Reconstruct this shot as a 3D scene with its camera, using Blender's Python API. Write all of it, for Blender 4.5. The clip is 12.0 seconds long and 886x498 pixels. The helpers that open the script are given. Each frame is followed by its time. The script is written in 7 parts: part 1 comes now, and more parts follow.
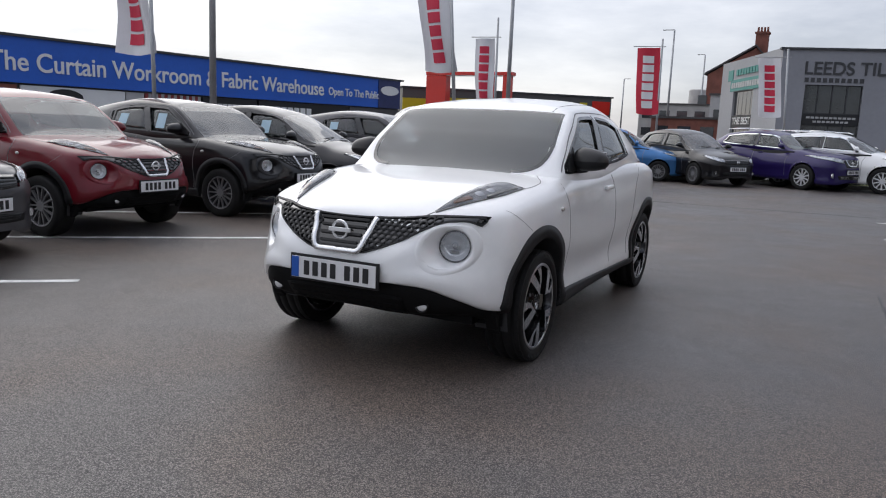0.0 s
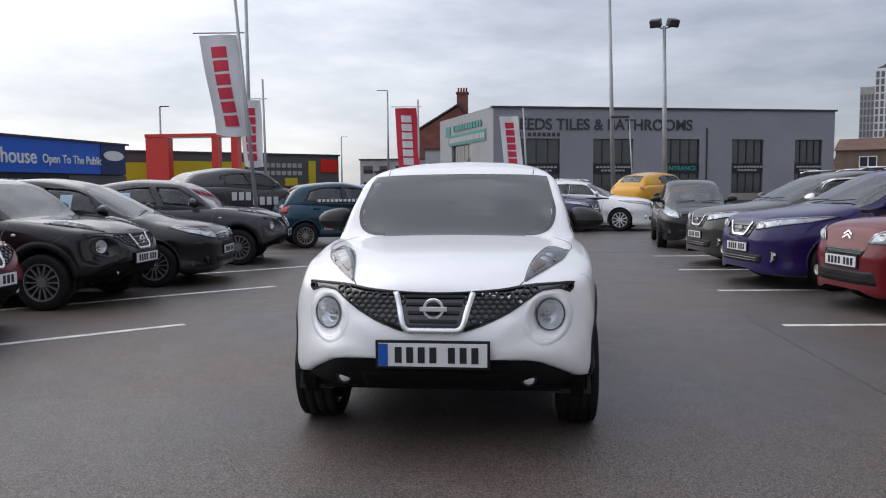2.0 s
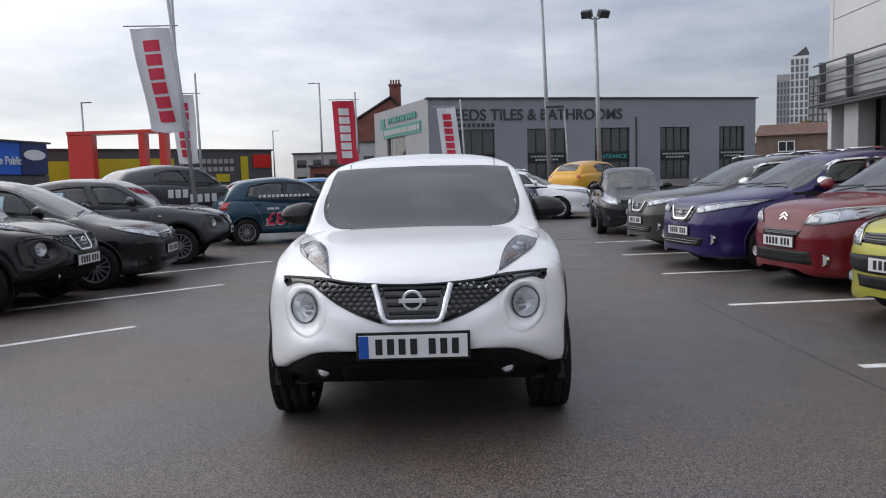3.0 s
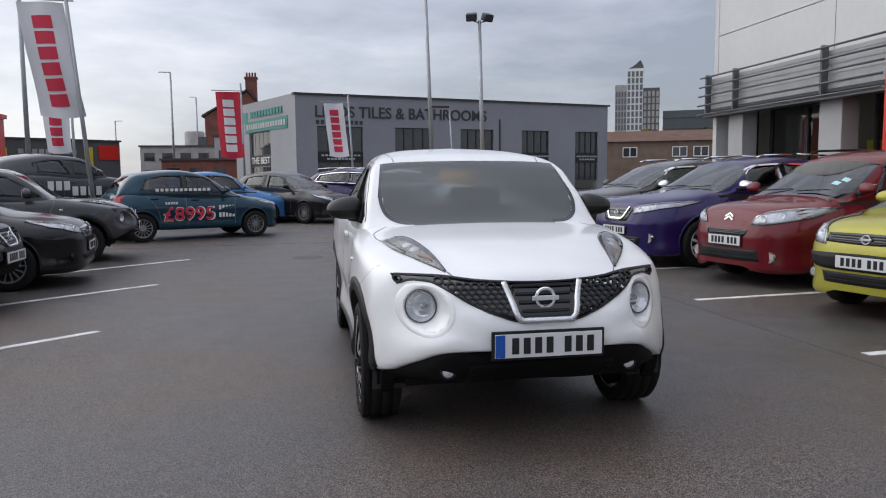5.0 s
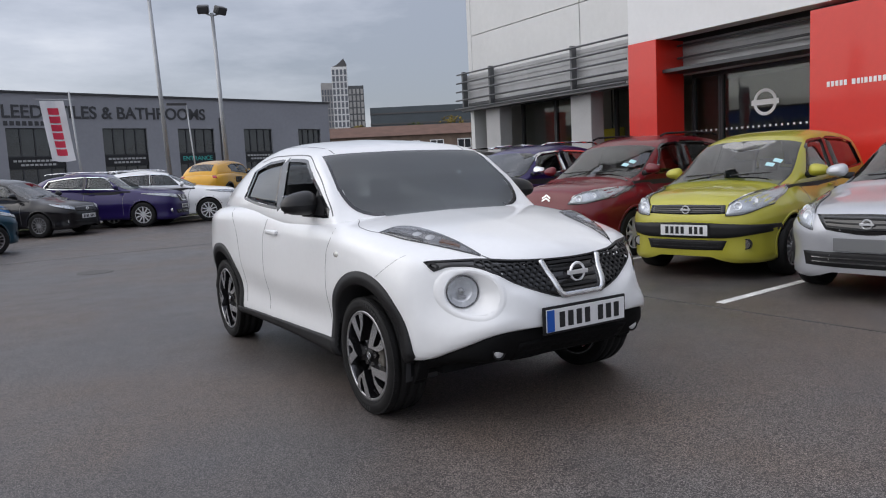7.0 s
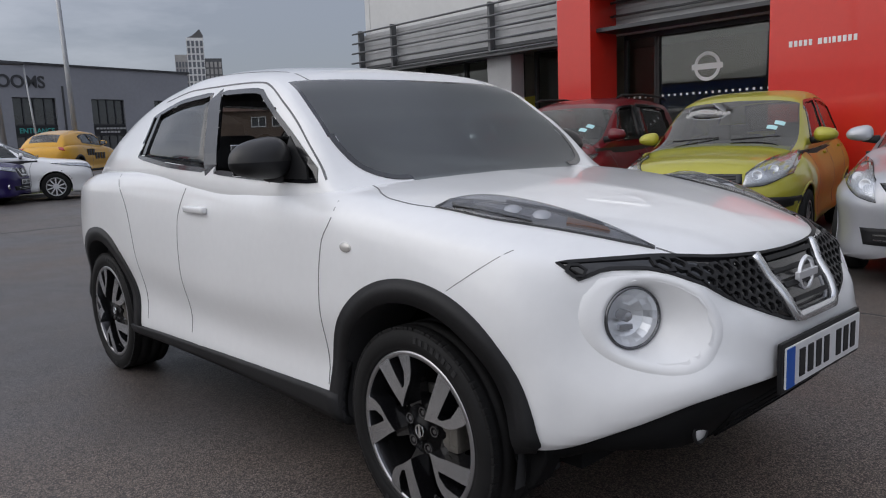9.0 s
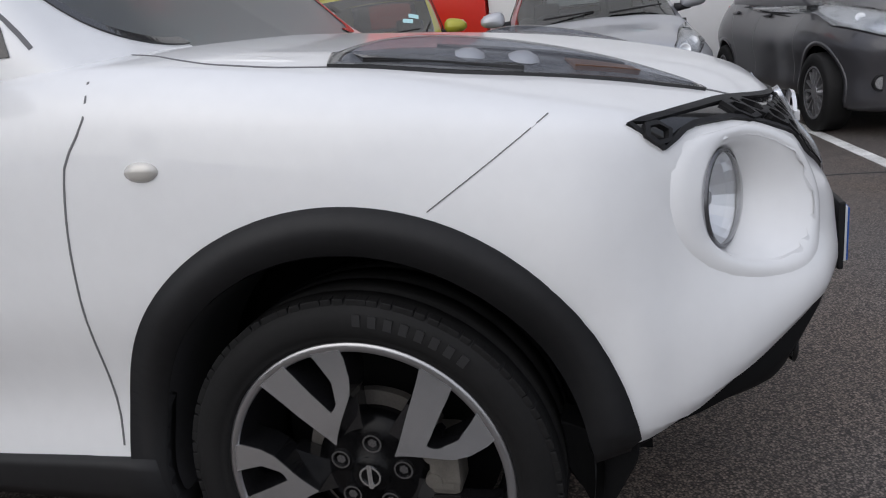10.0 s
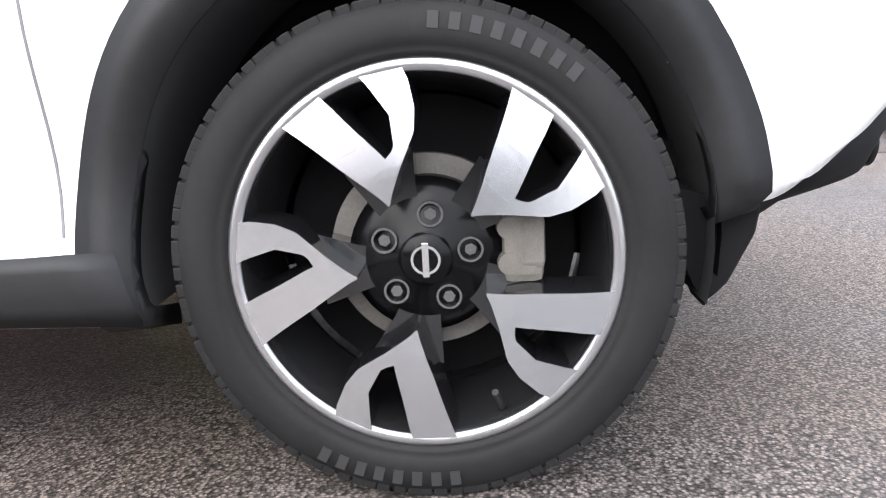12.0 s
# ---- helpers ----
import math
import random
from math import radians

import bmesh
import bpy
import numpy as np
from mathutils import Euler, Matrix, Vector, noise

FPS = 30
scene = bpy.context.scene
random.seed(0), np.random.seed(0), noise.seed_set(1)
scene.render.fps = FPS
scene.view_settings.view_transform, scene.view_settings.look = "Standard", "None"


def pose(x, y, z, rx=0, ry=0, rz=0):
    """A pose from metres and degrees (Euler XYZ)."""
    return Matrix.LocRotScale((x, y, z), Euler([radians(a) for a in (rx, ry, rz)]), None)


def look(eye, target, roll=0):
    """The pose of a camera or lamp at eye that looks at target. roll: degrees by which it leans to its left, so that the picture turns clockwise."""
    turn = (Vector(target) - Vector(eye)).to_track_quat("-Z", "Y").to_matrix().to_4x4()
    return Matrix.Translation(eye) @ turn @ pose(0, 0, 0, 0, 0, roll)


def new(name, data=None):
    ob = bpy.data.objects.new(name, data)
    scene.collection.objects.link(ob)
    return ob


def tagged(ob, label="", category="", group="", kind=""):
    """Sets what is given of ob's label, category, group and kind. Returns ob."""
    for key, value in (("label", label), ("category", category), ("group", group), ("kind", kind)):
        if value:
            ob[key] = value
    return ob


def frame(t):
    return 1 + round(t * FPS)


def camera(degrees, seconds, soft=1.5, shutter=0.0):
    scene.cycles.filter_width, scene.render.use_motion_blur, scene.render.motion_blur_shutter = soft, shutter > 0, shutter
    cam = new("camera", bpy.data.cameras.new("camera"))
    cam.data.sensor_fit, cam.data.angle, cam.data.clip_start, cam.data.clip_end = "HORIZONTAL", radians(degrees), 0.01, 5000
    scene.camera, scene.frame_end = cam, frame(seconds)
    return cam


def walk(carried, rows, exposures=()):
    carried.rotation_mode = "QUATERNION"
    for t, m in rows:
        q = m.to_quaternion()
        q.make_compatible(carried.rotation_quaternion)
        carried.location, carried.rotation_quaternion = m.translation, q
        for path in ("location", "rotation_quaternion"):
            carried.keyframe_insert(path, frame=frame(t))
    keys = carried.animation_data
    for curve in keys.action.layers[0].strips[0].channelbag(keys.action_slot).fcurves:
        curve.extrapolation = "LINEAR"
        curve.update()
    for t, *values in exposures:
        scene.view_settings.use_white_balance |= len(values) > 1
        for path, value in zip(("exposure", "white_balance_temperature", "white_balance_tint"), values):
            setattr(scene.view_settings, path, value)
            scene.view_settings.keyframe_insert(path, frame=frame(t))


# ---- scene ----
from mathutils.bvhtree import BVHTree

# ---- camera and walk ----
cam = camera(61.3, 12.0, soft=1.1)
PATH = [
    (0, (2.260, -3.980, 1.296), (1.335, -2.236, 0.973), 2.4),
    (0.5, (1.802, -4.044, 1.331), (1.022, -2.232, 1.008), 2.6),
    (1, (1.293, -4.210, 1.330), (0.681, -2.319, 1.109), 1.4),
    (1.5, (0.880, -4.251, 1.334), (0.496, -2.299, 1.130), -0.2),
    (2, (0.473, -4.380, 1.326), (0.236, -2.400, 1.166), -0.4),
    (2.5, (0.325, -4.437, 1.333), (0.189, -2.449, 1.158), -2.0),
    (3, (0.279, -4.426, 1.328), (0.212, -2.436, 1.144), -1.7),
    (3.2, (0.281, -4.428, 1.329), (0.217, -2.438, 1.144), -1.8),
    (4.8, (-0.795, -4.151, 1.311), (-0.532, -2.179, 1.108), 0.1),
    (5, (-1.043, -4.223, 1.329), (-0.716, -2.259, 1.134), -0.5),
    (5.5, (-1.544, -4.143, 1.315), (-0.973, -2.236, 1.113), -0.2),
    (6, (-2.035, -4.014, 1.308), (-1.260, -2.181, 1.108), -1.3),
    (6.5, (-2.350, -3.825, 1.317), (-1.373, -2.093, 1.103), -1.6),
    (7, (-2.494, -3.707, 1.315), (-1.467, -2.005, 1.093), -2.8),
    (7.2, (-2.530, -3.699, 1.316), (-1.490, -2.005, 1.093), -3.0),
    (8.8, (-2.198, -2.046, 1.201), (-0.957, -0.503, 0.919), -1.7),
    (9, (-2.149, -1.753, 1.172), (-0.842, -0.268, 0.879), -2.3),
    (9.5, (-1.996, -1.157, 1.117), (-0.405, -0.053, 0.617), -3.5),
    (10, (-1.815, -0.569, 0.999), (0.029, -0.022, 0.451), -6.3),
    (10.5, (-1.604, -0.285, 0.810), (0.309, -0.043, 0.278), -5.4),
    (11, (-1.653, -0.186, 0.596), (0.260, -0.085, 0.022), -4.3),
    (11.5, (-1.714, -0.199, 0.546), (0.218, -0.078, 0.041), -3.1),
    (12, (-1.723, -0.199, 0.534), (0.224, -0.051, 0.096), -2.9),
]
EXPOSE = [(0, 0.3), (7.2, 0.3), (9, 0.0), (10.2, 0.1), (10.7, 0.55), (11.3, 1.85), (12, 2.3)]
walk(cam, [(t, look(e, g, r)) for t, e, g, r in PATH], EXPOSE)

# ---- overcast daylight ----
world = bpy.data.worlds.new("overcast_sky")
scene.world = world
world.use_nodes = True
wn, wl = world.node_tree.nodes, world.node_tree.links
wn.clear()
SUN_EL, SUN_AZ = radians(38), radians(-60)


def wnode(kind, **kw):
    n = wn.new(kind)
    for k, v in kw.items():
        if k in n.inputs:
            n.inputs[k].default_value = v
    return n


sky = wnode("ShaderNodeTexSky")
sky.sky_type, sky.sun_disc, sky.sun_elevation, sky.sun_rotation = "NISHITA", False, SUN_EL, SUN_AZ
geo = wnode("ShaderNodeTexCoord")
sep = wnode("ShaderNodeSeparateXYZ")
wl.new(geo.outputs["Generated"], sep.inputs[0])
stretch = wnode("ShaderNodeMapping")
stretch.inputs["Scale"].default_value = (1.6, 1.6, 6.0)
wl.new(geo.outputs["Generated"], stretch.inputs["Vector"])
cloud = wnode("ShaderNodeTexNoise", Scale=1.7, Detail=8.0, Roughness=0.58)
wl.new(stretch.outputs[0], cloud.inputs["Vector"])
# brighter where the hidden sun stands
side = wnode("ShaderNodeVectorMath")
side.operation = "DOT_PRODUCT"
wl.new(geo.outputs["Generated"], side.inputs[0])
side.inputs[1].default_value = (-0.95, 0.16, 0.25)
add = wnode("ShaderNodeMath")
add.operation = "MULTIPLY_ADD"
wl.new(side.outputs["Value"], add.inputs[0])
add.inputs[1].default_value = 0.46
wl.new(cloud.outputs["Fac"], add.inputs[2])
ramp = wnode("ShaderNodeValToRGB")
wl.new(add.outputs[0], ramp.inputs[0])
el = ramp.color_ramp.elements
el[0].position, el[0].color = 0.33, (0.295, 0.315, 0.375, 1)
el[1].position, el[1].color = 0.95, (0.92, 0.915, 0.955, 1)
mid = el.new(0.58)
mid.color = (0.50, 0.518, 0.59, 1)
# an overcast sky brightens towards the zenith
grad = wnode("ShaderNodeMapRange")
grad.inputs["From Min"].default_value, grad.inputs["From Max"].default_value = 0.0, 1.0
grad.inputs["To Min"].default_value, grad.inputs["To Max"].default_value = 0.66, 1.65
wl.new(sep.outputs["Z"], grad.inputs["Value"])
lift = wnode("ShaderNodeVectorMath")
lift.operation = "SCALE"
wl.new(ramp.outputs[0], lift.inputs[0])
wl.new(grad.outputs[0], lift.inputs["Scale"])
bg1, bg2, both, out = wnode("ShaderNodeBackground", Strength=1.0), wnode("ShaderNodeBackground", Strength=0.02), wnode("ShaderNodeAddShader"), wnode("ShaderNodeOutputWorld")
wl.new(lift.outputs[0], bg1.inputs[0])
wl.new(sky.outputs[0], bg2.inputs[0])
wl.new(bg1.outputs[0], both.inputs[0])
wl.new(bg2.outputs[0], both.inputs[1])
wl.new(both.outputs[0], out.inputs[0])
sun = new("sun", bpy.data.lights.new("sun", "SUN"))
sun.data.energy, sun.data.angle, sun.data.color = 0.5, radians(60), (1.0, 0.97, 0.92)
sun.matrix_world = look((-8 * math.cos(SUN_EL), 4, 8 * math.sin(SUN_EL)), (0, 0, 0))

# ---- materials ----
MATS = {}


def mat(name, color, rough=0.5, metal=0.0, coat=0.0, noise_scale=0.0, vary=0.0, bump=0.0, bump_scale=0.0, fine=0.0, spec=0.5, random_tint=0.0, rough_vary=0.0):
    """A principled surface with variation at two scales, a fine relief and wear in the gloss."""
    if name in MATS:
        return MATS[name]
    m = MATS[name] = bpy.data.materials.new(name)
    m.use_nodes = True
    n, l = m.node_tree.nodes, m.node_tree.links
    b = n["Principled BSDF"]
    b.inputs["Base Color"].default_value = (*color, 1)
    b.inputs["Roughness"].default_value, b.inputs["Metallic"].default_value = rough, metal
    b.inputs["Coat Weight"].default_value, b.inputs["Coat Roughness"].default_value = coat, 0.04
    b.inputs["Specular IOR Level"].default_value = spec
    tc = n.new("ShaderNodeTexCoord")
    if vary or random_tint or rough_vary:
        big, small = n.new("ShaderNodeTexNoise"), n.new("ShaderNodeTexNoise")
        big.inputs["Scale"].default_value, big.inputs["Detail"].default_value = noise_scale or 1.0, 5
        small.inputs["Scale"].default_value, small.inputs["Detail"].default_value = (noise_scale or 1.0) * 14, 3
        for t in (big, small):
            l.new(tc.outputs["Object"], t.inputs["Vector"])
        mixn = n.new("ShaderNodeMath")
        mixn.operation = "MULTIPLY_ADD"
        l.new(small.outputs["Fac"], mixn.inputs[0])
        mixn.inputs[1].default_value = 0.5
        l.new(big.outputs["Fac"], mixn.inputs[2])
        if random_tint:
            oi, r2 = n.new("ShaderNodeObjectInfo"), n.new("ShaderNodeMath")
            r2.operation = "MULTIPLY_ADD"
            l.new(oi.outputs["Random"], r2.inputs[0])
            r2.inputs[1].default_value = random_tint
            l.new(mixn.outputs[0], r2.inputs[2])
            mixn = r2
        ramp = n.new("ShaderNodeValToRGB")
        ramp.color_ramp.elements[0].position, ramp.color_ramp.elements[1].position = 0.45, 1.05
        ramp.color_ramp.elements[0].color = (*[c * (1 - vary) for c in color], 1)
        ramp.color_ramp.elements[1].color = (*[min(1, c * (1 + vary)) for c in color], 1)
        l.new(mixn.outputs[0], ramp.inputs[0])
        l.new(ramp.outputs[0], b.inputs["Base Color"])
        if rough_vary:
            mr = n.new("ShaderNodeMapRange")
            mr.inputs["From Min"].default_value, mr.inputs["From Max"].default_value = 0.45, 1.05
            mr.inputs["To Min"].default_value, mr.inputs["To Max"].default_value = max(0.02, rough - rough_vary), rough + rough_vary
            l.new(mixn.outputs[0], mr.inputs["Value"])
            l.new(mr.outputs[0], b.inputs["Roughness"])
    if bump:
        bn, bt = n.new("ShaderNodeBump"), n.new("ShaderNodeTexNoise")
        bt.inputs["Scale"].default_value, bt.inputs["Detail"].default_value = bump_scale or 60, 4
        l.new(tc.outputs["Object"], bt.inputs["Vector"])
        bn.inputs["Strength"].default_value, bn.inputs["Distance"].default_value = bump, fine or 0.002
        l.new(bt.outputs["Fac"], bn.inputs["Height"])
        l.new(bn.outputs[0], b.inputs["Normal"])
    return m


def glass(name, tint, gloss_rough=0.0, ior=1.5, dust_haze=0.0):
    if name in MATS:
        return MATS[name]
    m = MATS[name] = bpy.data.materials.new(name)
    m.use_nodes = True
    n, l = m.node_tree.nodes, m.node_tree.links
    n.clear()
    o, mx, tr, gl, fr = (n.new("ShaderNode" + k) for k in ("OutputMaterial", "MixShader", "BsdfTransparent", "BsdfGlossy", "LayerWeight"))
    tr.inputs[0].default_value = (*tint, 1)
    gl.inputs["Roughness"].default_value = gloss_rough
    fr.inputs["Blend"].default_value = 0.5
    power, lift = n.new("ShaderNodeMath"), n.new("ShaderNodeMath")
    power.operation, lift.operation = "POWER", "MULTIPLY_ADD"
    f0 = ((ior - 1) / (ior + 1)) ** 2 * 1.8
    power.inputs[1].default_value, lift.inputs[1].default_value, lift.inputs[2].default_value = 4.0, 1 - f0, f0
    l.new(fr.outputs["Facing"], power.inputs[0])
    l.new(power.outputs[0], lift.inputs[0])
    l.new(lift.outputs[0], mx.inputs[0])
    l.new(tr.outputs[0], mx.inputs[1])
    l.new(gl.outputs[0], mx.inputs[2])
    l.new(mx.outputs[0], o.inputs[0])
    if dust_haze:
        # a thin uneven film of dust, strengthened as painted haze over dark reflections
        film, dirt, noise, amount = (n.new("ShaderNode" + k) for k in ("MixShader", "BsdfDiffuse", "TexNoise", "MapRange"))
        dirt.inputs[0].default_value = (0.25, 0.27, 0.28, 1)
        noise.inputs["Scale"].default_value, noise.inputs["Detail"].default_value = 3.0, 6
        amount.inputs["To Min"].default_value, amount.inputs["To Max"].default_value = 0.6 * dust_haze, 1.4 * dust_haze
        l.new(noise.outputs[0], amount.inputs[0])
        l.new(amount.outputs[0], film.inputs[0])
        l.new(mx.outputs[0], film.inputs[1])
        l.new(dirt.outputs[0], film.inputs[2])
        l.new(film.outputs[0], o.inputs[0])
    return m


def asphalt():
    m = mat("wet_asphalt", (0.055, 0.053, 0.053), rough=0.5)
    n, l = m.node_tree.nodes, m.node_tree.links
    b, tc = n["Principled BSDF"], n["Texture Coordinate"]
    b.inputs["Specular IOR Level"].default_value = 0.5
    vor = n.new("ShaderNodeTexVoronoi")
    vor.inputs["Scale"].default_value = 185
    patchn, blot = n.new("ShaderNodeTexNoise"), n.new("ShaderNodeTexNoise")
    patchn.inputs["Scale"].default_value, patchn.inputs["Detail"].default_value = 0.22, 6
    blot.inputs["Scale"].default_value, blot.inputs["Detail"].default_value = 3.0, 6
    for t in (vor, patchn, blot):
        l.new(tc.outputs["Object"], t.inputs["Vector"])
    # stones of differing grey
    cr = n.new("ShaderNodeValToRGB")
    sp = n.new("ShaderNodeSeparateXYZ")
    l.new(vor.outputs["Color"], sp.inputs[0])
    l.new(sp.outputs[0], cr.inputs[0])
    cr.color_ramp.elements[0].color, cr.color_ramp.elements[1].color = (0.037, 0.0335, 0.0315, 1), (0.195, 0.175, 0.160, 1)
    cr.color_ramp.elements[0].position = 0.1
    # damp and dry patches
    ad = n.new("ShaderNodeMath")
    ad.operation = "MULTIPLY_ADD"
    l.new(blot.outputs["Fac"], ad.inputs[0])
    ad.inputs[1].default_value = 0.35
    l.new(patchn.outputs["Fac"], ad.inputs[2])
    mr = n.new("ShaderNodeMapRange")
    mr.inputs["From Min"].default_value, mr.inputs["From Max"].default_value = 0.5, 0.85
    mr.inputs["To Min"].default_value, mr.inputs["To Max"].default_value = 0.62, 1.05
    l.new(ad.outputs[0], mr.inputs["Value"])
    mul = n.new("ShaderNodeVectorMath")
    mul.operation = "SCALE"
    l.new(cr.outputs[0], mul.inputs[0])
    l.new(mr.outputs[0], mul.inputs["Scale"])
    # browner where dirt has washed in
    dirt, tint = n.new("ShaderNodeTexNoise"), n.new("ShaderNodeValToRGB")
    dirt.inputs["Scale"].default_value, dirt.inputs["Detail"].default_value = 0.55, 5
    l.new(tc.outputs["Object"], dirt.inputs["Vector"])
    l.new(dirt.outputs["Fac"], tint.inputs[0])
    tint.color_ramp.elements[0].position, tint.color_ramp.elements[1].position = 0.42, 0.62
    tint.color_ramp.elements[0].color, tint.color_ramp.elements[1].color = (0.98, 0.99, 1.03, 1), (1.10, 0.97, 0.88, 1)
    mul2 = n.new("ShaderNodeVectorMath")
    mul2.operation = "MULTIPLY"
    l.new(mul.outputs[0], mul2.inputs[0])
    l.new(tint.outputs[0], mul2.inputs[1])
    # dark gaps between the stones
    gap, mul3 = n.new("ShaderNodeMapRange"), n.new("ShaderNodeVectorMath")
    gap.inputs["From Min"].default_value, gap.inputs["From Max"].default_value = 0.30, 0.72
    gap.inputs["To Min"].default_value, gap.inputs["To Max"].default_value = 1.62, 0.38
    l.new(vor.outputs["Distance"], gap.inputs["Value"])
    mul3.operation = "SCALE"
    l.new(mul2.outputs[0], mul3.inputs[0])
    l.new(gap.outputs[0], mul3.inputs["Scale"])
    l.new(mul3.outputs[0], b.inputs["Base Color"])
    rr = n.new("ShaderNodeMapRange")
    rr.inputs["From Min"].default_value, rr.inputs["From Max"].default_value = 0.5, 0.85
    rr.inputs["To Min"].default_value, rr.inputs["To Max"].default_value = 0.34, 0.62
    l.new(ad.outputs[0], rr.inputs["Value"])
    l.new(rr.outputs[0], b.inputs["Roughness"])
    bn = n.new("ShaderNodeBump")
    bn.inputs["Strength"].default_value, bn.inputs["Distance"].default_value = 0.38, 0.004
    l.new(vor.outputs["Distance"], bn.inputs["Height"])
    l.new(bn.outputs[0], b.inputs["Normal"])
    return m


M_ASPHALT = asphalt()
M_LINE = mat("worn_white_line_paint", (0.62, 0.62, 0.60), 0.6, vary=0.45, noise_scale=5, bump=0.3, bump_scale=140)
M_MIRRORCAP = mat("satin_black_mirror_cap", (0.016, 0.015, 0.015), 0.34)
M_WHEELBLACK = mat("satin_black_wheel_paint", (0.003, 0.003, 0.0033), 0.2, spec=0.16)
M_WHITE = mat("white_car_paint", (0.84, 0.845, 0.85), 0.32, coat=0.8, vary=0.03, noise_scale=2.0)
M_TRIM = mat("black_plastic_cladding", (0.014, 0.014, 0.015), 0.5, spec=0.28, vary=0.25, noise_scale=4, bump=0.25, bump_scale=420, fine=0.0006)
M_GLOSSBLACK = mat("gloss_black", (0.008, 0.008, 0.009), 0.12, coat=0.6)
M_RUBBER = mat("tyre_rubber", (0.010, 0.0098, 0.010), 0.68, spec=0.25, vary=0.3, noise_scale=9, bump=0.2, bump_scale=300, fine=0.0008)
M_LAMPCHROME = mat("faceted_lamp_chrome", (0.72, 0.73, 0.75), 0.10, 1.0, bump=0.9, bump_scale=26, fine=0.02)
M_CHROME = mat("chrome", (0.75, 0.76, 0.77), 0.12, 1.0)
M_MACHINED = mat("machined_alloy", (0.60, 0.61, 0.63), 0.24, 0.95, coat=0.3, vary=0.08, noise_scale=6)
M_ALLOY = mat("painted_silver_alloy", (0.72, 0.73, 0.75), 0.3, 0.3)
M_STEEL = mat("brake_steel", (0.20, 0.195, 0.185), 0.42, 0.8, vary=0.25, noise_scale=20)
M_DARK = mat("dark_interior", (0.03, 0.03, 0.032), 0.75, vary=0.2, noise_scale=5)
M_SEAT = mat("charcoal_seat_fabric", (0.035, 0.035, 0.038), 0.9, vary=0.3, noise_scale=8, bump=0.4, bump_scale=250)
M_GAP = mat("shut_line_shadow_gap", (0.16, 0.16, 0.165), 0.8)
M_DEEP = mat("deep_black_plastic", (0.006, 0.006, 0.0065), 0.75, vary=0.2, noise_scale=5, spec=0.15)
M_GLASS = glass("tinted_car_glass", (0.50, 0.53, 0.53))
M_SCREEN = glass("laminated_windscreen_glass", (0.44, 0.49, 0.49), 0.28, 1.6, 0.19)
M_SCREEN_SKY = glass("bright_windscreen_glass", (0.40, 0.46, 0.46), 0.0, 1.75)
M_PRIVACY = glass("dark_rear_side_glass", (0.42, 0.44, 0.44), 0.0, 1.6)
M_REFLECTOR = mat("lamp_reflector_chrome", (0.88, 0.89, 0.91), 0.14, 0.42)
M_LENS = glass("clear_lamp_lens", (0.92, 0.93, 0.94), 0.0, 1.25)
M_BLADELENS = glass("smoked_blade_lamp_lens", (0.60, 0.61, 0.63), 0.02, 1.6)
M_PLATE = mat("reflective_number_plate", (0.72, 0.72, 0.73), 0.35, vary=0.06, noise_scale=8)
M_PLATEBLUE = mat("blue_plate_band", (0.01, 0.09, 0.42), 0.4)
M_INK = mat("black_print", (0.012, 0.012, 0.014), 0.5)
M_AMBER = mat("amber_reflector", (0.55, 0.16, 0.02), 0.25, coat=0.5)
M_REDLENS = mat("red_tail_lens", (0.42, 0.01, 0.015), 0.12, coat=0.8)
M_PAPER = mat("white_paper", (0.78, 0.79, 0.80), 0.7, vary=0.05, noise_scale=6)

# ---- mesh helpers ----


def part(name, bm, material, parent=None, label="", smooth=False):
    """Links a bmesh as one mesh object under its thing."""
    me = bpy.data.meshes.new(name)
    bmesh.ops.recalc_face_normals(bm, faces=bm.faces)
    for f in bm.faces:
        f.smooth = smooth
    bm.to_mesh(me)
    bm.free()
    me.materials.append(material)
    ob = new(name, me)
    if parent is not None:
        ob.parent = parent
    if label:
        ob["label"] = label
    return ob


def thing(name, label, category, m=None, group="", kind=""):
    ob = new(name)
    ob.empty_display_size = 0.2
    if m is not None:
        ob.matrix_world = m
    return tagged(ob, label, category, group, kind)


def box(bm, cx, cy, cz, sx, sy, sz, bevel=0.0, m=None):
    r = bmesh.ops.create_cube(bm, size=1.0, matrix=Matrix.Translation((cx, cy, cz)) @ Matrix.Diagonal((sx, sy, sz, 1)))
    vs = r["verts"]
    if bevel:
        es = list({e for v in vs for e in v.link_edges})
        r2 = bmesh.ops.bevel(bm, geom=es, offset=bevel, segments=2, affect="EDGES", profile=0.6)
        vs = list({v for f in r2["faces"] for v in f.verts} | {v for v in vs if v.is_valid})
    if m is not None:
        bmesh.ops.transform(bm, matrix=m, verts=vs)
    return vs


def cyl(bm, p, q, r, r2=None, seg=12, caps=True):
    p, q = Vector(p), Vector(q)
    d = q - p
    m = Matrix.Translation((p + q) / 2) @ d.to_track_quat("Z", "Y").to_matrix().to_4x4()
    return bmesh.ops.create_cone(bm, cap_ends=caps, segments=seg, radius1=r, radius2=r if r2 is None else r2, depth=d.length, matrix=m)["verts"]


def B():
    return bmesh.new()


def boxpart(name, c, s, material, parent=None, label="", bevel=0.0, m=None):
    bm = B()
    box(bm, *c, *s, bevel, m)
    return part(name, bm, material, parent, label)


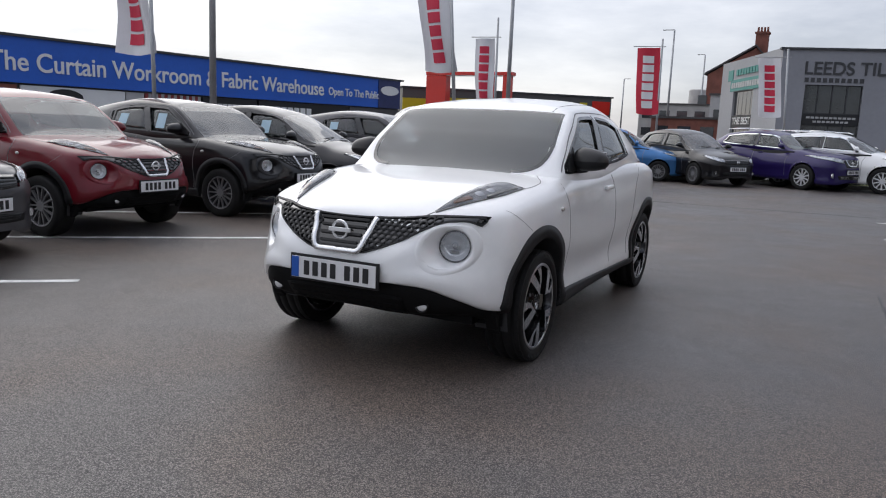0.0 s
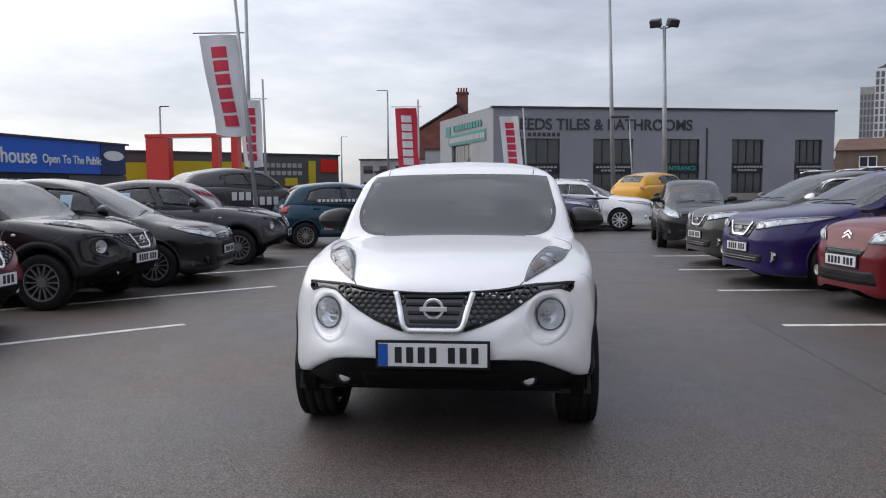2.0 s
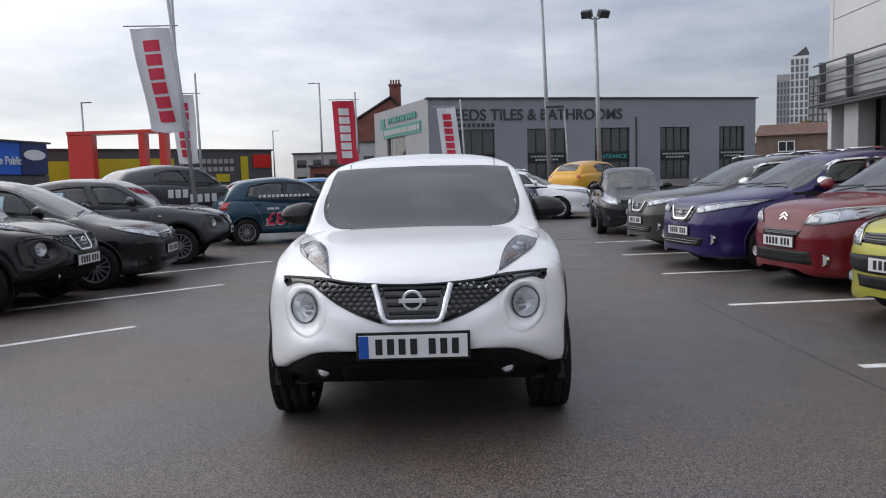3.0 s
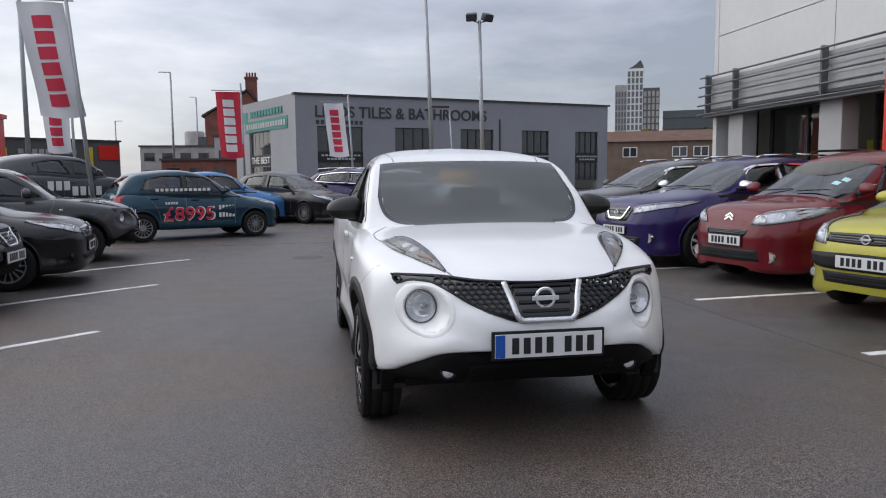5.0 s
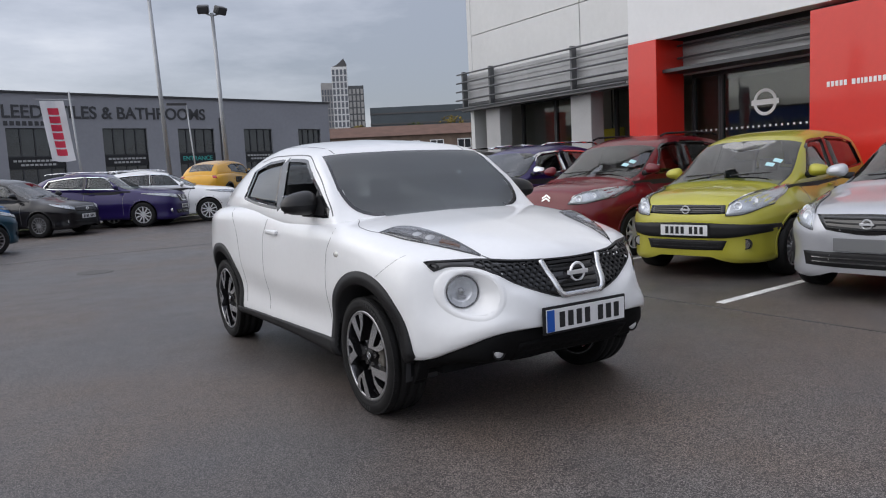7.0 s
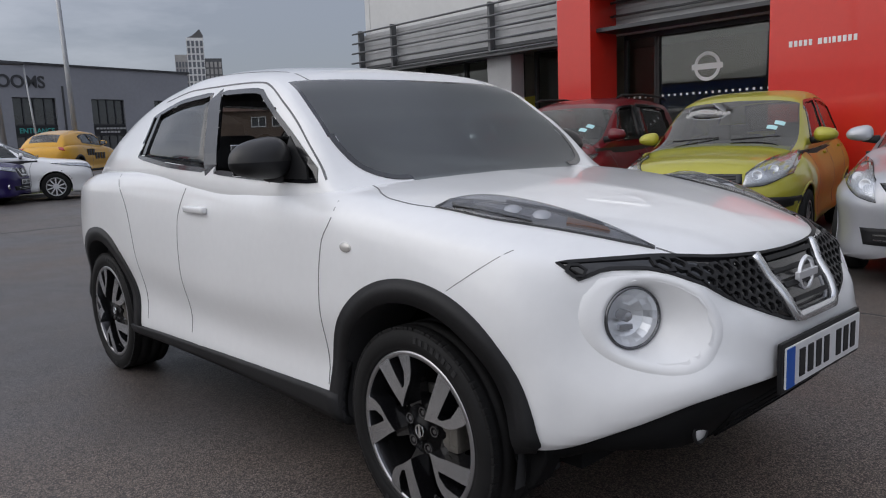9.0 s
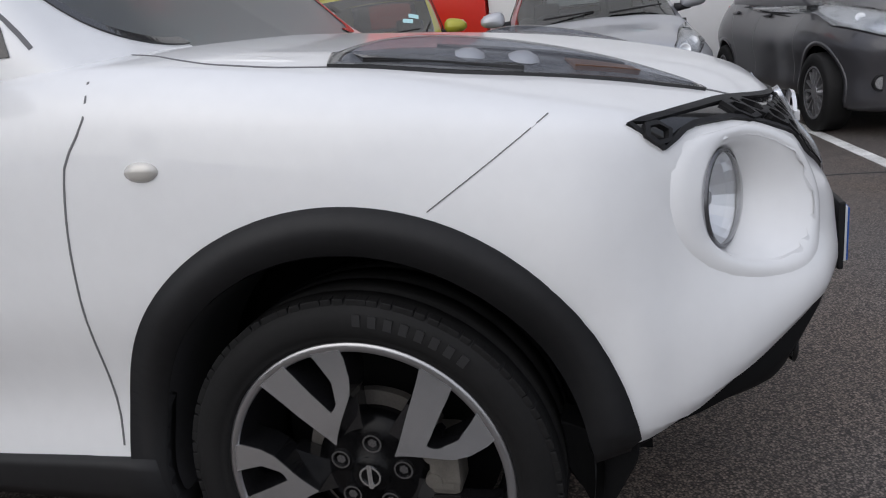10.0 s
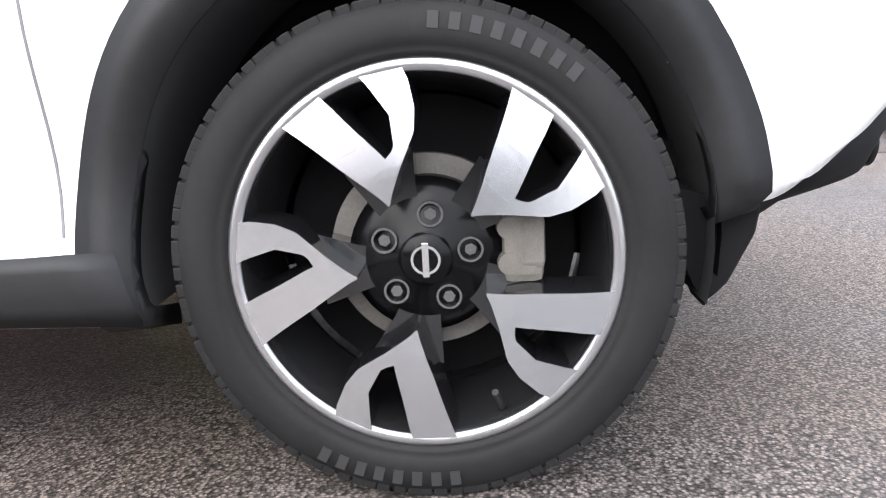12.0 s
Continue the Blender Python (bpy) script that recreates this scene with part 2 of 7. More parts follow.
def lathe(bm, profile, seg=48, axis="x", m=None):
    """Turns (along, radius) pairs round an axis."""
    rings = []
    for a, r in profile:
        ring = []
        for k in range(seg):
            t = 2 * math.pi * k / seg
            v = Vector((a, r * math.sin(t), r * math.cos(t)))
            ring.append(bm.verts.new(m @ v if m else v))
        rings.append(ring)
    for r0, r1 in zip(rings, rings[1:]):
        for k in range(seg):
            bm.faces.new((r0[k], r0[(k + 1) % seg], r1[(k + 1) % seg], r1[k]))
    return rings


def prism(bm, pts, d0, d1, place):
    """A flat outline (u, v) made thick from d0 to d1; place(u, v, d) gives the point."""
    a = [bm.verts.new(place(u, v, d0)) for u, v in pts]
    b = [bm.verts.new(place(u, v, d1)) for u, v in pts]
    n = len(pts)
    bm.faces.new(a)
    bm.faces.new(b[::-1])
    for k in range(n):
        bm.faces.new((a[k], a[(k + 1) % n], b[(k + 1) % n], b[k]))


def curve(*pts):
    """A smooth curve through (y, value) pairs that does not overshoot."""
    x, v = np.array([p[0] for p in pts], float), np.array([p[1] for p in pts], float)
    h, d = np.diff(x), np.diff(v) / np.diff(x)
    s = np.zeros(len(x))
    s[0], s[-1] = d[0], d[-1]
    for i in range(1, len(x) - 1):
        if d[i - 1] * d[i] > 0:
            w1, w2 = 2 * h[i] + h[i - 1], h[i] + 2 * h[i - 1]
            s[i] = (w1 + w2) / (w1 / d[i - 1] + w2 / d[i])

    def f(q):
        q = np.clip(q, x[0], x[-1])
        i = np.clip(np.searchsorted(x, q) - 1, 0, len(x) - 2)
        t = (q - x[i]) / h[i]
        return v[i] * (1 + 2 * t) * (1 - t) ** 2 + s[i] * h[i] * t * (1 - t) ** 2 + v[i + 1] * t * t * (3 - 2 * t) + s[i + 1] * h[i] * t * t * (t - 1)
    return f


def spl(pts, n, closed=False):
    """n points of a soft line through the given ones, evenly spaced along their chords."""
    p = np.array(pts, float)
    if len(p) == 2:
        return [tuple(p[0] + (p[1] - p[0]) * k / (n - 1)) for k in range(n)]
    t = np.concatenate([[0], np.cumsum(np.linalg.norm(np.diff(p, axis=0), axis=1))])
    cs = [curve(*zip(t, p[:, k])) for k in range(p.shape[1])]
    return [tuple(float(c(q)) for c in cs) for q in np.linspace(0, t[-1], n)]

# ---- cars: lofted shells with parts laid on them ----


def section(ctrl, m):
    p = np.array(ctrl, float)
    t = np.concatenate([[0], np.cumsum(np.linalg.norm(np.diff(p, axis=0), axis=1) + 1e-6)])
    fx, fz = curve(*zip(t, p[:, 0])), curve(*zip(t, p[:, 1]))
    q = np.linspace(0, t[-1], m)
    return np.stack([fx(q), fz(q)], 1)


class Shell:
    """Half sections along y, mirrored into one skin. Cuts are made in a side, front or top view."""

    def __init__(self, ys, sect, m, caps=True):
        rows = []
        for y in ys:
            s = section(sect(y), m)
            left = np.stack([-s[::-1, 0], np.full(m, y), s[::-1, 1]], 1)
            right = np.stack([s[1:, 0], np.full(m - 1, y), s[1:, 1]], 1)
            rows.append(np.concatenate([left, right]))
        self.v = np.concatenate(rows)
        w = 2 * m - 1
        self.f = [(i * w + j, i * w + j + 1, (i + 1) * w + j + 1, (i + 1) * w + j) for i in range(len(ys) - 1) for j in range(w - 1)]
        self.caps = [list(range(w)), list(range((len(ys) - 1) * w, len(ys) * w))] if caps else []
        self.tree = BVHTree.FromPolygons([tuple(p) for p in self.v], self.f + self.caps)

    def cut(self, axis, poly, keep=None, snap=0.014):
        a, b = {"x": (1, 2), "y": (0, 2), "z": (0, 1)}[axis]
        pts = self.v[:, [a, b]]
        ok = keep(self.v) if keep else np.ones(len(pts), bool)
        P = np.array(poly, float)
        Q = np.roll(P, -1, 0)
        best, near = np.full(len(pts), 9.0), pts.copy()
        for p, q in zip(P, Q):
            d = q - p
            t = np.clip(((pts - p) @ d) / max(d @ d, 1e-12), 0, 1)
            c = p + t[:, None] * d
            dist = np.linalg.norm(pts - c, axis=1)
            hit = dist < best
            best[hit], near[hit] = dist[hit], c[hit]
        mv = ok & (best < snap)
        self.v[mv, a], self.v[mv, b] = near[mv, 0], near[mv, 1]
        if axis == "x":
            for i in np.nonzero(mv)[0]:
                s = 1 if self.v[i, 0] > 0 else -1
                q, _, _, _ = self.tree.ray_cast(Vector((3 * s, self.v[i, 1], self.v[i, 2])), Vector((-s, 0, 0)))
                if q is not None and abs(q.x - self.v[i, 0]) < 0.06:
                    self.v[i, 0] = q.x
        F = np.array(self.f)
        cen = self.v[F].mean(1)
        inside = np.zeros(len(F), bool)
        u, w = cen[:, a], cen[:, b]
        for p, q in zip(P, Q):
            cross = (p[1] > w) != (q[1] > w)
            with np.errstate(divide="ignore", invalid="ignore"):
                xi = (q[0] - p[0]) * (w - p[1]) / (q[1] - p[1]) + p[0]
            inside ^= cross & (u < xi)
        if keep:
            inside &= keep(cen)
        self.f = [f for f, i in zip(self.f, inside) if not i]

    def mesh(self):
        bm = B()
        vs = [bm.verts.new(p) for p in self.v]
        for f in self.f + self.caps:
            try:
                bm.faces.new([vs[i] for i in f])
            except ValueError:
                pass
        bmesh.ops.delete(bm, geom=[v for v in bm.verts if not v.link_faces], context="VERTS")
        return bm

    def at(self, axis, a, b, sgn=1):
        """Where the skin lies under a point of a view, and its normal."""
        o, d = {"x": (Vector((3 * sgn, a, b)), Vector((-sgn, 0, 0))), "y": (Vector((a, -9 * sgn, b)), Vector((0, sgn, 0))),
                "z": (Vector((a, b, 4)), Vector((0, 0, -1)))}[axis]
        p, n, _, _ = self.tree.ray_cast(o, d)
        if p is None:
            q = {"x": Vector((0.8 * sgn, a, b)), "y": Vector((a, -0.6 if sgn > 0 else 3.2, b)), "z": Vector((a, b, 1.0))}[axis]
            p, n, _, _ = self.tree.find_nearest(q)
        if n.dot(d) > 0:
            n = -n
        return p, n


def patch(sh, axis, lo, hi, nu, nv, off=0.004, thick=0.006, sgn=1, bm=None, dome=0.0):
    """A panel between two lines of a view, laid on the skin, with thickness."""
    bm = bm or B()
    L, H = spl(lo, nu + 1), spl(hi, nu + 1)
    top, low = [], []
    for j in range(nv + 1):
        rt, rl = [], []
        for i in range(nu + 1):
            k = j / nv
            a, b = L[i][0] * (1 - k) + H[i][0] * k, L[i][1] * (1 - k) + H[i][1] * k
            p, n = sh.at(axis, a, b, sgn)
            bulge = dome * (1 - (2 * k - 1) ** 2) * (1 - (2 * i / nu - 1) ** 4)
            rt.append(bm.verts.new(p + n * (off + bulge)))
            rl.append(bm.verts.new(p + n * (off - thick)))
        top.append(rt)
        low.append(rl)
    for g, s in ((top, 1), (low, -1)):
        for j in range(nv):
            for i in range(nu):
                q = (g[j][i], g[j][i + 1], g[j + 1][i + 1], g[j + 1][i])
                bm.faces.new(q[::s])
    rim = [(0, i) for i in range(nu)] + [(j, nu) for j in range(nv)] + [(nv, i) for i in range(nu, 0, -1)] + [(j, 0) for j in range(nv, 0, -1)]
    for (j0, i0), (j1, i1) in zip(rim, rim[1:] + rim[:1]):
        bm.faces.new((top[j0][i0], low[j0][i0], low[j1][i1], top[j1][i1]))
    return bm


def raised(sh, lo, hi, nu, nv, height, thick=0.012, base=0.003):
    """A lamp glass standing proud of the skin in plan: low at its point, highest near its inner edge."""
    bm = B()
    L, H = spl(lo, nu + 1), spl(hi, nu + 1)
    top, low = [], []
    for j in range(nv + 1):
        k = j / nv
        rt, rl = [], []
        for i in range(nu + 1):
            u = i / nu
            a, b = L[i][0] * (1 - k) + H[i][0] * k, L[i][1] * (1 - k) + H[i][1] * k
            p, n = sh.at("z", a, b)
            up = base + height * u ** 0.7 * (1 - u ** 5) * max(0.0, math.sin(math.pi * k ** 1.5)) ** 0.8
            rt.append(bm.verts.new(p + n * base + Vector((0, 0, up - base))))
            rl.append(bm.verts.new(p + n * (base - thick)))
        top.append(rt)
        low.append(rl)
    for g in (top, low):
        for j in range(nv):
            for i in range(nu):
                bm.faces.new((g[j][i], g[j][i + 1], g[j + 1][i + 1], g[j + 1][i]))
    rim = [(0, i) for i in range(nu)] + [(j, nu) for j in range(nv)] + [(nv, i) for i in range(nu, 0, -1)] + [(j, 0) for j in range(nv, 0, -1)]
    for (j0, i0), (j1, i1) in zip(rim, rim[1:] + rim[:1]):
        bm.faces.new((top[j0][i0], low[j0][i0], low[j1][i1], top[j1][i1]))
    return bm


def strip(sh, axis, path, width, off=0.003, thick=0.004, sgn=1, closed=False, n=40, bm=None, raw=False):
    """A band along a line of a view, laid on the skin."""
    bm = bm or B()
    P = list(path) if raw else spl(list(path) + ([path[0]] if closed else []), n)
    if closed and not raw:
        P = P[:-1]
    N = len(P)
    rows = []
    for i, (a, b) in enumerate(P):
        p0, p1 = P[(i - 1) % N if closed else max(i - 1, 0)], P[(i + 1) % N if closed else min(i + 1, N - 1)]
        t = Vector((p1[0] - p0[0], p1[1] - p0[1]))
        t = t.normalized() if t.length > 1e-9 else Vector((1, 0))
        w = width(i / max(N - 1, 1)) if callable(width) else width
        q = [sh.at(axis, a + s * t.y * w / 2, b - s * t.x * w / 2, sgn) for s in (-1, 1)]
        rows.append([bm.verts.new(c) for c in (q[0][0] + q[0][1] * off, q[1][0] + q[1][1] * off, q[1][0] - q[1][1] * (thick - off), q[0][0] - q[0][1] * (thick - off))])
    for i in range(N if closed else N - 1):
        r0, r1 = rows[i], rows[(i + 1) % N]
        for k in range(4):
            bm.faces.new((r0[k], r0[(k + 1) % 4], r1[(k + 1) % 4], r1[k]))
    if not closed:
        bm.faces.new(rows[0][::-1])
        bm.faces.new(rows[-1])
    return bm


def arch_line(cy, cz, ry, rz, a0, a1, n):
    return [(cy + ry * math.sin(radians(a0 + (a1 - a0) * k / (n - 1))), cz + rz * math.cos(radians(a0 + (a1 - a0) * k / (n - 1)))) for k in range(n)]


WHEELS = {}


def tyre_mesh(R, rim_r, w, seg, treads=False):
    bm = B()
    s = R - rim_r
    prof = [(-0.36 * w, rim_r - 0.004), (-0.46 * w, rim_r + 0.006), (-0.478 * w, rim_r + 0.012), (-0.474 * w, rim_r + 0.015), (-0.488 * w, rim_r + 0.24 * s), (-0.5 * w, rim_r + 0.40 * s), (-0.495 * w, rim_r + 0.62 * s), (-0.47 * w, R - 0.016), (-0.42 * w, R - 0.004)]
    if treads:
        for g in (-0.26, 0.0, 0.26):
            prof += [((g - 0.028) * w, R), ((g - 0.02) * w, R - 0.007), ((g + 0.02) * w, R - 0.007), ((g + 0.028) * w, R)]
    else:
        prof += [(-0.2 * w, R), (0.2 * w, R)]
    prof += [(0.42 * w, R - 0.004), (0.47 * w, R - 0.016), (0.5 * w, rim_r + 0.5 * s), (0.36 * w, rim_r - 0.004)]
    lathe(bm, prof, seg)
    return bm


def plain_wheel(style, parent, R, w):
    """A many-spoked alloy wheel: tyre, rim, spokes, hub. Outer face towards -x."""
    key = (style, R)
    names = ("tyre", "rim", "spokes", "brake_disc")
    if key not in WHEELS:
        rr = R * 0.665
        t = part("tyre", tyre_mesh(R, rr, w, 40), M_RUBBER, None, "", True)
        bm = B()
        lathe(bm, [(-0.40 * w, rr + 0.004), (-0.44 * w, rr), (-0.43 * w, rr - 0.012), (-0.36 * w, rr - 0.02), (0.1 * w, rr - 0.035), (0.3 * w, rr - 0.03)], 40)
        r0_ = part("rim", bm, mat("dark_rim_barrel", (0.07, 0.07, 0.074), 0.4, 0.6), None, "", True)
        bm = B()
        lathe(bm, [(-0.425 * w, rr + 0.004), (-0.45 * w, rr - 0.001), (-0.44 * w, rr - 0.013), (-0.42 * w, rr - 0.012)], 40)
        n_sp, double = {"ten": (10, False), "five_double": (5, True), "eight": (8, False), "seven_double": (7, True)}[style]

        def place(u, v, d):
            return Vector((d, u, v))
        for k in range(n_sp):
            for off in ((-0.16, 0.16) if double else (0,)):
                a = 2 * math.pi * k / n_sp
                ca, sa = math.cos(a), math.sin(a)
                wi, wo = (0.015, 0.017) if not double else (0.0065, 0.009)
                outl = [(-wi + off * 0.04, 0.03), (wi + off * 0.04, 0.03), (wo + off * 0.28, rr - 0.012), (-wo + off * 0.28, rr - 0.012)]
                rot = [(x * ca + z * sa, -x * sa + z * ca) for x, z in outl]
                prism(bm, rot, -0.40 * w, -0.28 * w, place)
        cyl(bm, (-0.41 * w, 0, 0), (-0.2 * w, 0, 0), 0.052, 0.07, 20)
        r = part("spokes", bm, mat("dark_silver_alloy", (0.34, 0.34, 0.355), 0.28, 0.6) if style == "seven_double" else M_ALLOY)
        bm = B()
        cyl(bm, (-0.12 * w, 0, 0), (-0.06 * w, 0, 0), rr * 0.72, None, 28)
        cyl(bm, (0.0, 0, 0), (0.3 * w, 0, 0), rr * 0.95, None, 28)
        d = part("brake_disc", bm, M_DARK)
        WHEELS[key] = [o.data for o in (t, r0_, r, d)]
        for o in (t, r0_, r, d):
            bpy.data.objects.remove(o)
    whl = new("wheel")
    whl.parent = parent
    for nme, me in zip(names, WHEELS[key]):
        c = new(nme, me)
        c.parent = whl
    return whl


def juke_wheel(parent, R, w):
    """Five broad slotted spokes, machined on their faces, gloss black behind."""
    if "juke" not in WHEELS:
        rr = 0.241
        t = part("tyre", tyre_mesh(R, rr, w, 96, True), M_RUBBER, None, "", True)
        # tread blocks cut across the shoulder
        bm = B()
        for k in range(104):
            for s in (-1, 1):
                a = 2 * math.pi * (k + 0.25 * s + 0.12 * math.sin(k * 1.7)) / 104
                m = Matrix.Rotation(a, 4, "X")
                box(bm, s * 0.405 * w, 0, R - 0.0078, 0.095 * w, 0.0172, 0.012, 0.002, m)
        blocks = part("tread_block", bm, M_RUBBER)
        # raised bars of lettering on the side wall
        bm = B()
        for a0 in (-40, 150):
            for k in range(8):
                a = radians(a0 + k * 5.0)
                box(bm, -0.497 * w, 0, rr + 0.045, 0.003, 0.013, 0.019, 0, Matrix.Rotation(-a, 4, "X"))
        lettering = part("sidewall_lettering", bm, mat("raised_rubber_print", (0.019, 0.019, 0.020), 0.6))
        bm = B()
        lathe(bm, [(-0.440 * w, rr + 0.005), (-0.452 * w, rr + 0.003), (-0.460 * w, rr - 0.001), (-0.461 * w, rr - 0.0100), (-0.44 * w, rr - 0.0120)], 96)
        lip = part("machined_lip", bm, mat("brushed_rim_lip", (0.46, 0.46, 0.47), 0.3, 0.95), None, "", True)
        bm = B()
        lathe(bm, [(-0.44 * w, rr - 0.0120), (-0.40 * w, rr - 0.016), (-0.2 * w, rr - 0.022), (0.1 * w, rr - 0.035), (0.38 * w, rr - 0.03), (0.40 * w, rr + 0.005)], 72)
        barrel = part("rim_barrel", bm, mat("dark_gloss_barrel", (0.09, 0.09, 0.096), 0.16, 0.85), None, "", True)

        def pol(r, a):
            return (-r * rr * math.sin(radians(a)), r * rr * math.cos(radians(a)))
        # a spoke: a broad arm, a hooked arm and the wedge where they meet, as (radius, angle) rails
        arms = [([(0.972, -43.2), (0.76, -40.4), (0.65, -38.6), (0.557, -36.3)], [(0.972, -29), (0.765, -24.6), (0.65, -20.6), (0.562, -16.6)]),
                ([(0.972, -16), (0.84, -12.4), (0.72, -9.7), (0.64, -10.2), (0.59, -12.6), (0.562, -16.6)], [(0.972, -3.4), (0.855, -1), (0.725, -0.2), (0.66, -1.6), (0.60, -4.2), (0.55, -7)]),
                ([(0.557, -36.3), (0.45, -32.4), (0.345, -27.3)], [(0.562, -16.6), (0.45, -20.6), (0.345, -26.6)]),
                ([(0.562, -16.6), (0.45, -20.6), (0.345, -26.6)], [(0.55, -7), (0.45, -14.5), (0.345, -25.9)])]

        def dish(u, v):
            q = min(1, math.hypot(u, v) / rr)
            return -0.457 * w - 0.017 * (1 - q * q) + 0.010 * max(0, 0.5 - q)

        def flare(u, v, d):
            return Vector((dish(u, v) + d, u, v))
        face, web = B(), B()
        for left, right in arms:
            Lr, Rr = spl(left, 8), spl(right, 8)
            for bmx, d0, d1, shrink in ((face, 0.0, 0.003, 0.0), (web, 0.0034, 0.058, -0.24)):
                grid = []
                for (r0, a0), (r1, a1) in zip(Lr, Rr):
                    row = []
                    for q in (0, 1):
                        for dd, sh_ in ((d0, 0), (d1, shrink)):
                            am, rm = (a0 + a1) / 2, (r0 + r1) / 2
                            ra, rb = (r0, a0) if q == 0 else (r1, a1)
                            u, v = pol(ra + (rm - ra) * sh_, rb + (am - rb) * sh_)
                            row.append(bmx.verts.new(flare(u, v, dd)))
                    grid.append((row[0], row[2], row[3], row[1]))
                for g0, g1 in zip(grid, grid[1:]):
                    for i in range(4):
                        bmx.faces.new((g0[i], g0[(i + 1) % 4], g1[(i + 1) % 4], g1[i]))
                bmx.faces.new(grid[0][::-1])
                bmx.faces.new(grid[-1])
        faces = part("spoke_face", face, M_MACHINED)
        # black star that carries the spokes
        pts = [pol(0.10, -60), pol(0.33, -46), pol(0.60, -42), pol(0.60, -4), pol(0.36, -6), pol(0.10, 10)]
        prism(web, pts, -0.455 * w + 0.034, -0.455 * w + 0.066, lambda u, v, d: Vector((d, u, v)))
        webs = part("spoke_web", web, M_GLOSSBLACK)
        bm = B()
        lathe(bm, [(-0.455 * w + 0.016, 0.001), (-0.455 * w + 0.016, 0.030), (-0.455 * w + 0.020, 0.033), (-0.455 * w + 0.023, 0.036), (-0.455 * w + 0.028, 0.062), (-0.455 * w + 0.034, 0.078), (-0.455 * w + 0.044, 0.100), (-0.1 * w, 0.102)], 48)
        hub = part("hub", bm, M_WHEELBLACK, None, "", True)
        bm = B()
        cx0 = -0.455 * w + 0.0135
        lathe(bm, [(cx0 + 0.003, 0.0145), (cx0, 0.0155), (cx0, 0.0188), (cx0 + 0.003, 0.0200)], 36)
        box(bm, cx0 + 0.001, 0, 0, 0.003, 0.0085, 0.044, 0.0008)
        badge = part("centre_cap_badge", bm, M_CHROME)
        nut = B()
        y, z = -0.057 * math.sin(radians(8)), 0.057 * math.cos(radians(8))
        lathe(nut, [(-0.455 * w + 0.030, 0.017), (-0.455 * w + 0.022, 0.0165), (-0.455 * w + 0.022, 0.0135), (-0.455 * w + 0.033, 0.0125)], 20, m=Matrix.Translation((0, y, z)))
        cyl(nut, (-0.455 * w + 0.035, y, z), (-0.455 * w + 0.024, y, z), 0.0095, 0.008, 6)
        nuts = part("wheel_nut", nut, mat("dark_steel_nut", (0.22, 0.22, 0.225), 0.22, 0.9))
        bm = B()
        lathe(bm, [(-0.12 * w, 0.05), (-0.12 * w, 0.128), (-0.04 * w, 0.128), (-0.04 * w, 0.05)], 48)
        disc = part("brake_disc", bm, mat("dull_brake_disc", (0.13, 0.12, 0.11), 0.5, 0.4, vary=0.3, noise_scale=14), None, "", False)
        bm = B()
        box(bm, -0.16 * w, -0.122, 0.014, 0.07, 0.052, 0.105, 0.012)
        box(bm, -0.25 * w, -0.132, 0.014, 0.034, 0.036, 0.07, 0.010)
        for z in (-0.012, 0.034):
            cyl(bm, (-0.20 * w, -0.104, z), (-0.33 * w, -0.104, z), 0.017, 0.014, 14)
        caliper = part("brake_caliper", bm, mat("beige_cast_iron", (0.13, 0.12, 0.105), 0.6, 0.1, vary=0.3, noise_scale=30))
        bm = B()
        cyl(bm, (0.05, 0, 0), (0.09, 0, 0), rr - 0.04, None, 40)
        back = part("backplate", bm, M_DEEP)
        bm = B()
        cyl(bm, (-0.36 * w, -0.088, -0.200), (-0.455 * w - 0.004, -0.080, -0.170), 0.0055, 0.0045, 12)
        valve = part("tyre_valve", bm, M_TRIM)
        obs = (t, blocks, lettering, lip, barrel, faces, webs, hub, badge, nuts, disc, caliper, back, valve)
        WHEELS["juke"] = [(o.name.split(".")[0], o.data, n_) for o in obs for n_ in range(5 if o in (faces, webs, nuts) else 1)]
        for o in obs:
            bpy.data.objects.remove(o)
    whl = new("wheel")
    whl.parent = parent
    for nme, me, n_ in WHEELS["juke"]:
        c = new(nme, me)
        c.parent = whl
        c.matrix_local = Matrix.Rotation(radians(72 * n_), 4, "X")
        if nme in ("tread_block", "sidewall_lettering"):
            c["kind"] = "stuff"
    return whl


def bar_plate(parent, m, w=0.52, h=0.111, blue=False, surround=True):
    """A number plate: a pressed panel with plain bars for its characters."""
    pl = new("number_plate")
    pl.parent, pl.matrix_local = parent, m
    if surround:
        boxpart("plate_surround", (0, 0.006, 0), (w + 0.028, 0.012, h + 0.026), M_TRIM, pl, "", 0.004)
    boxpart("plate_panel", (0, -0.004, 0), (w, 0.006, h), M_PLATE, pl, "", 0.0015)
    if blue:
        boxpart("blue_band", (-w / 2 + 0.024, -0.0085, 0), (0.046, 0.003, h - 0.004), M_PLATEBLUE, pl)
    x = -w / 2 + (0.075 if blue else 0.05)
    step = (w - (0.10 if blue else 0.08)) / 7.6
    for k in range(7):
        boxpart("plate_bar", (x + step * 0.4, -0.0085, 0), (step * 0.60, 0.003, h * 0.68), M_INK, pl)
        x += step * (1.6 if k == 3 else 1.0)
    return pl


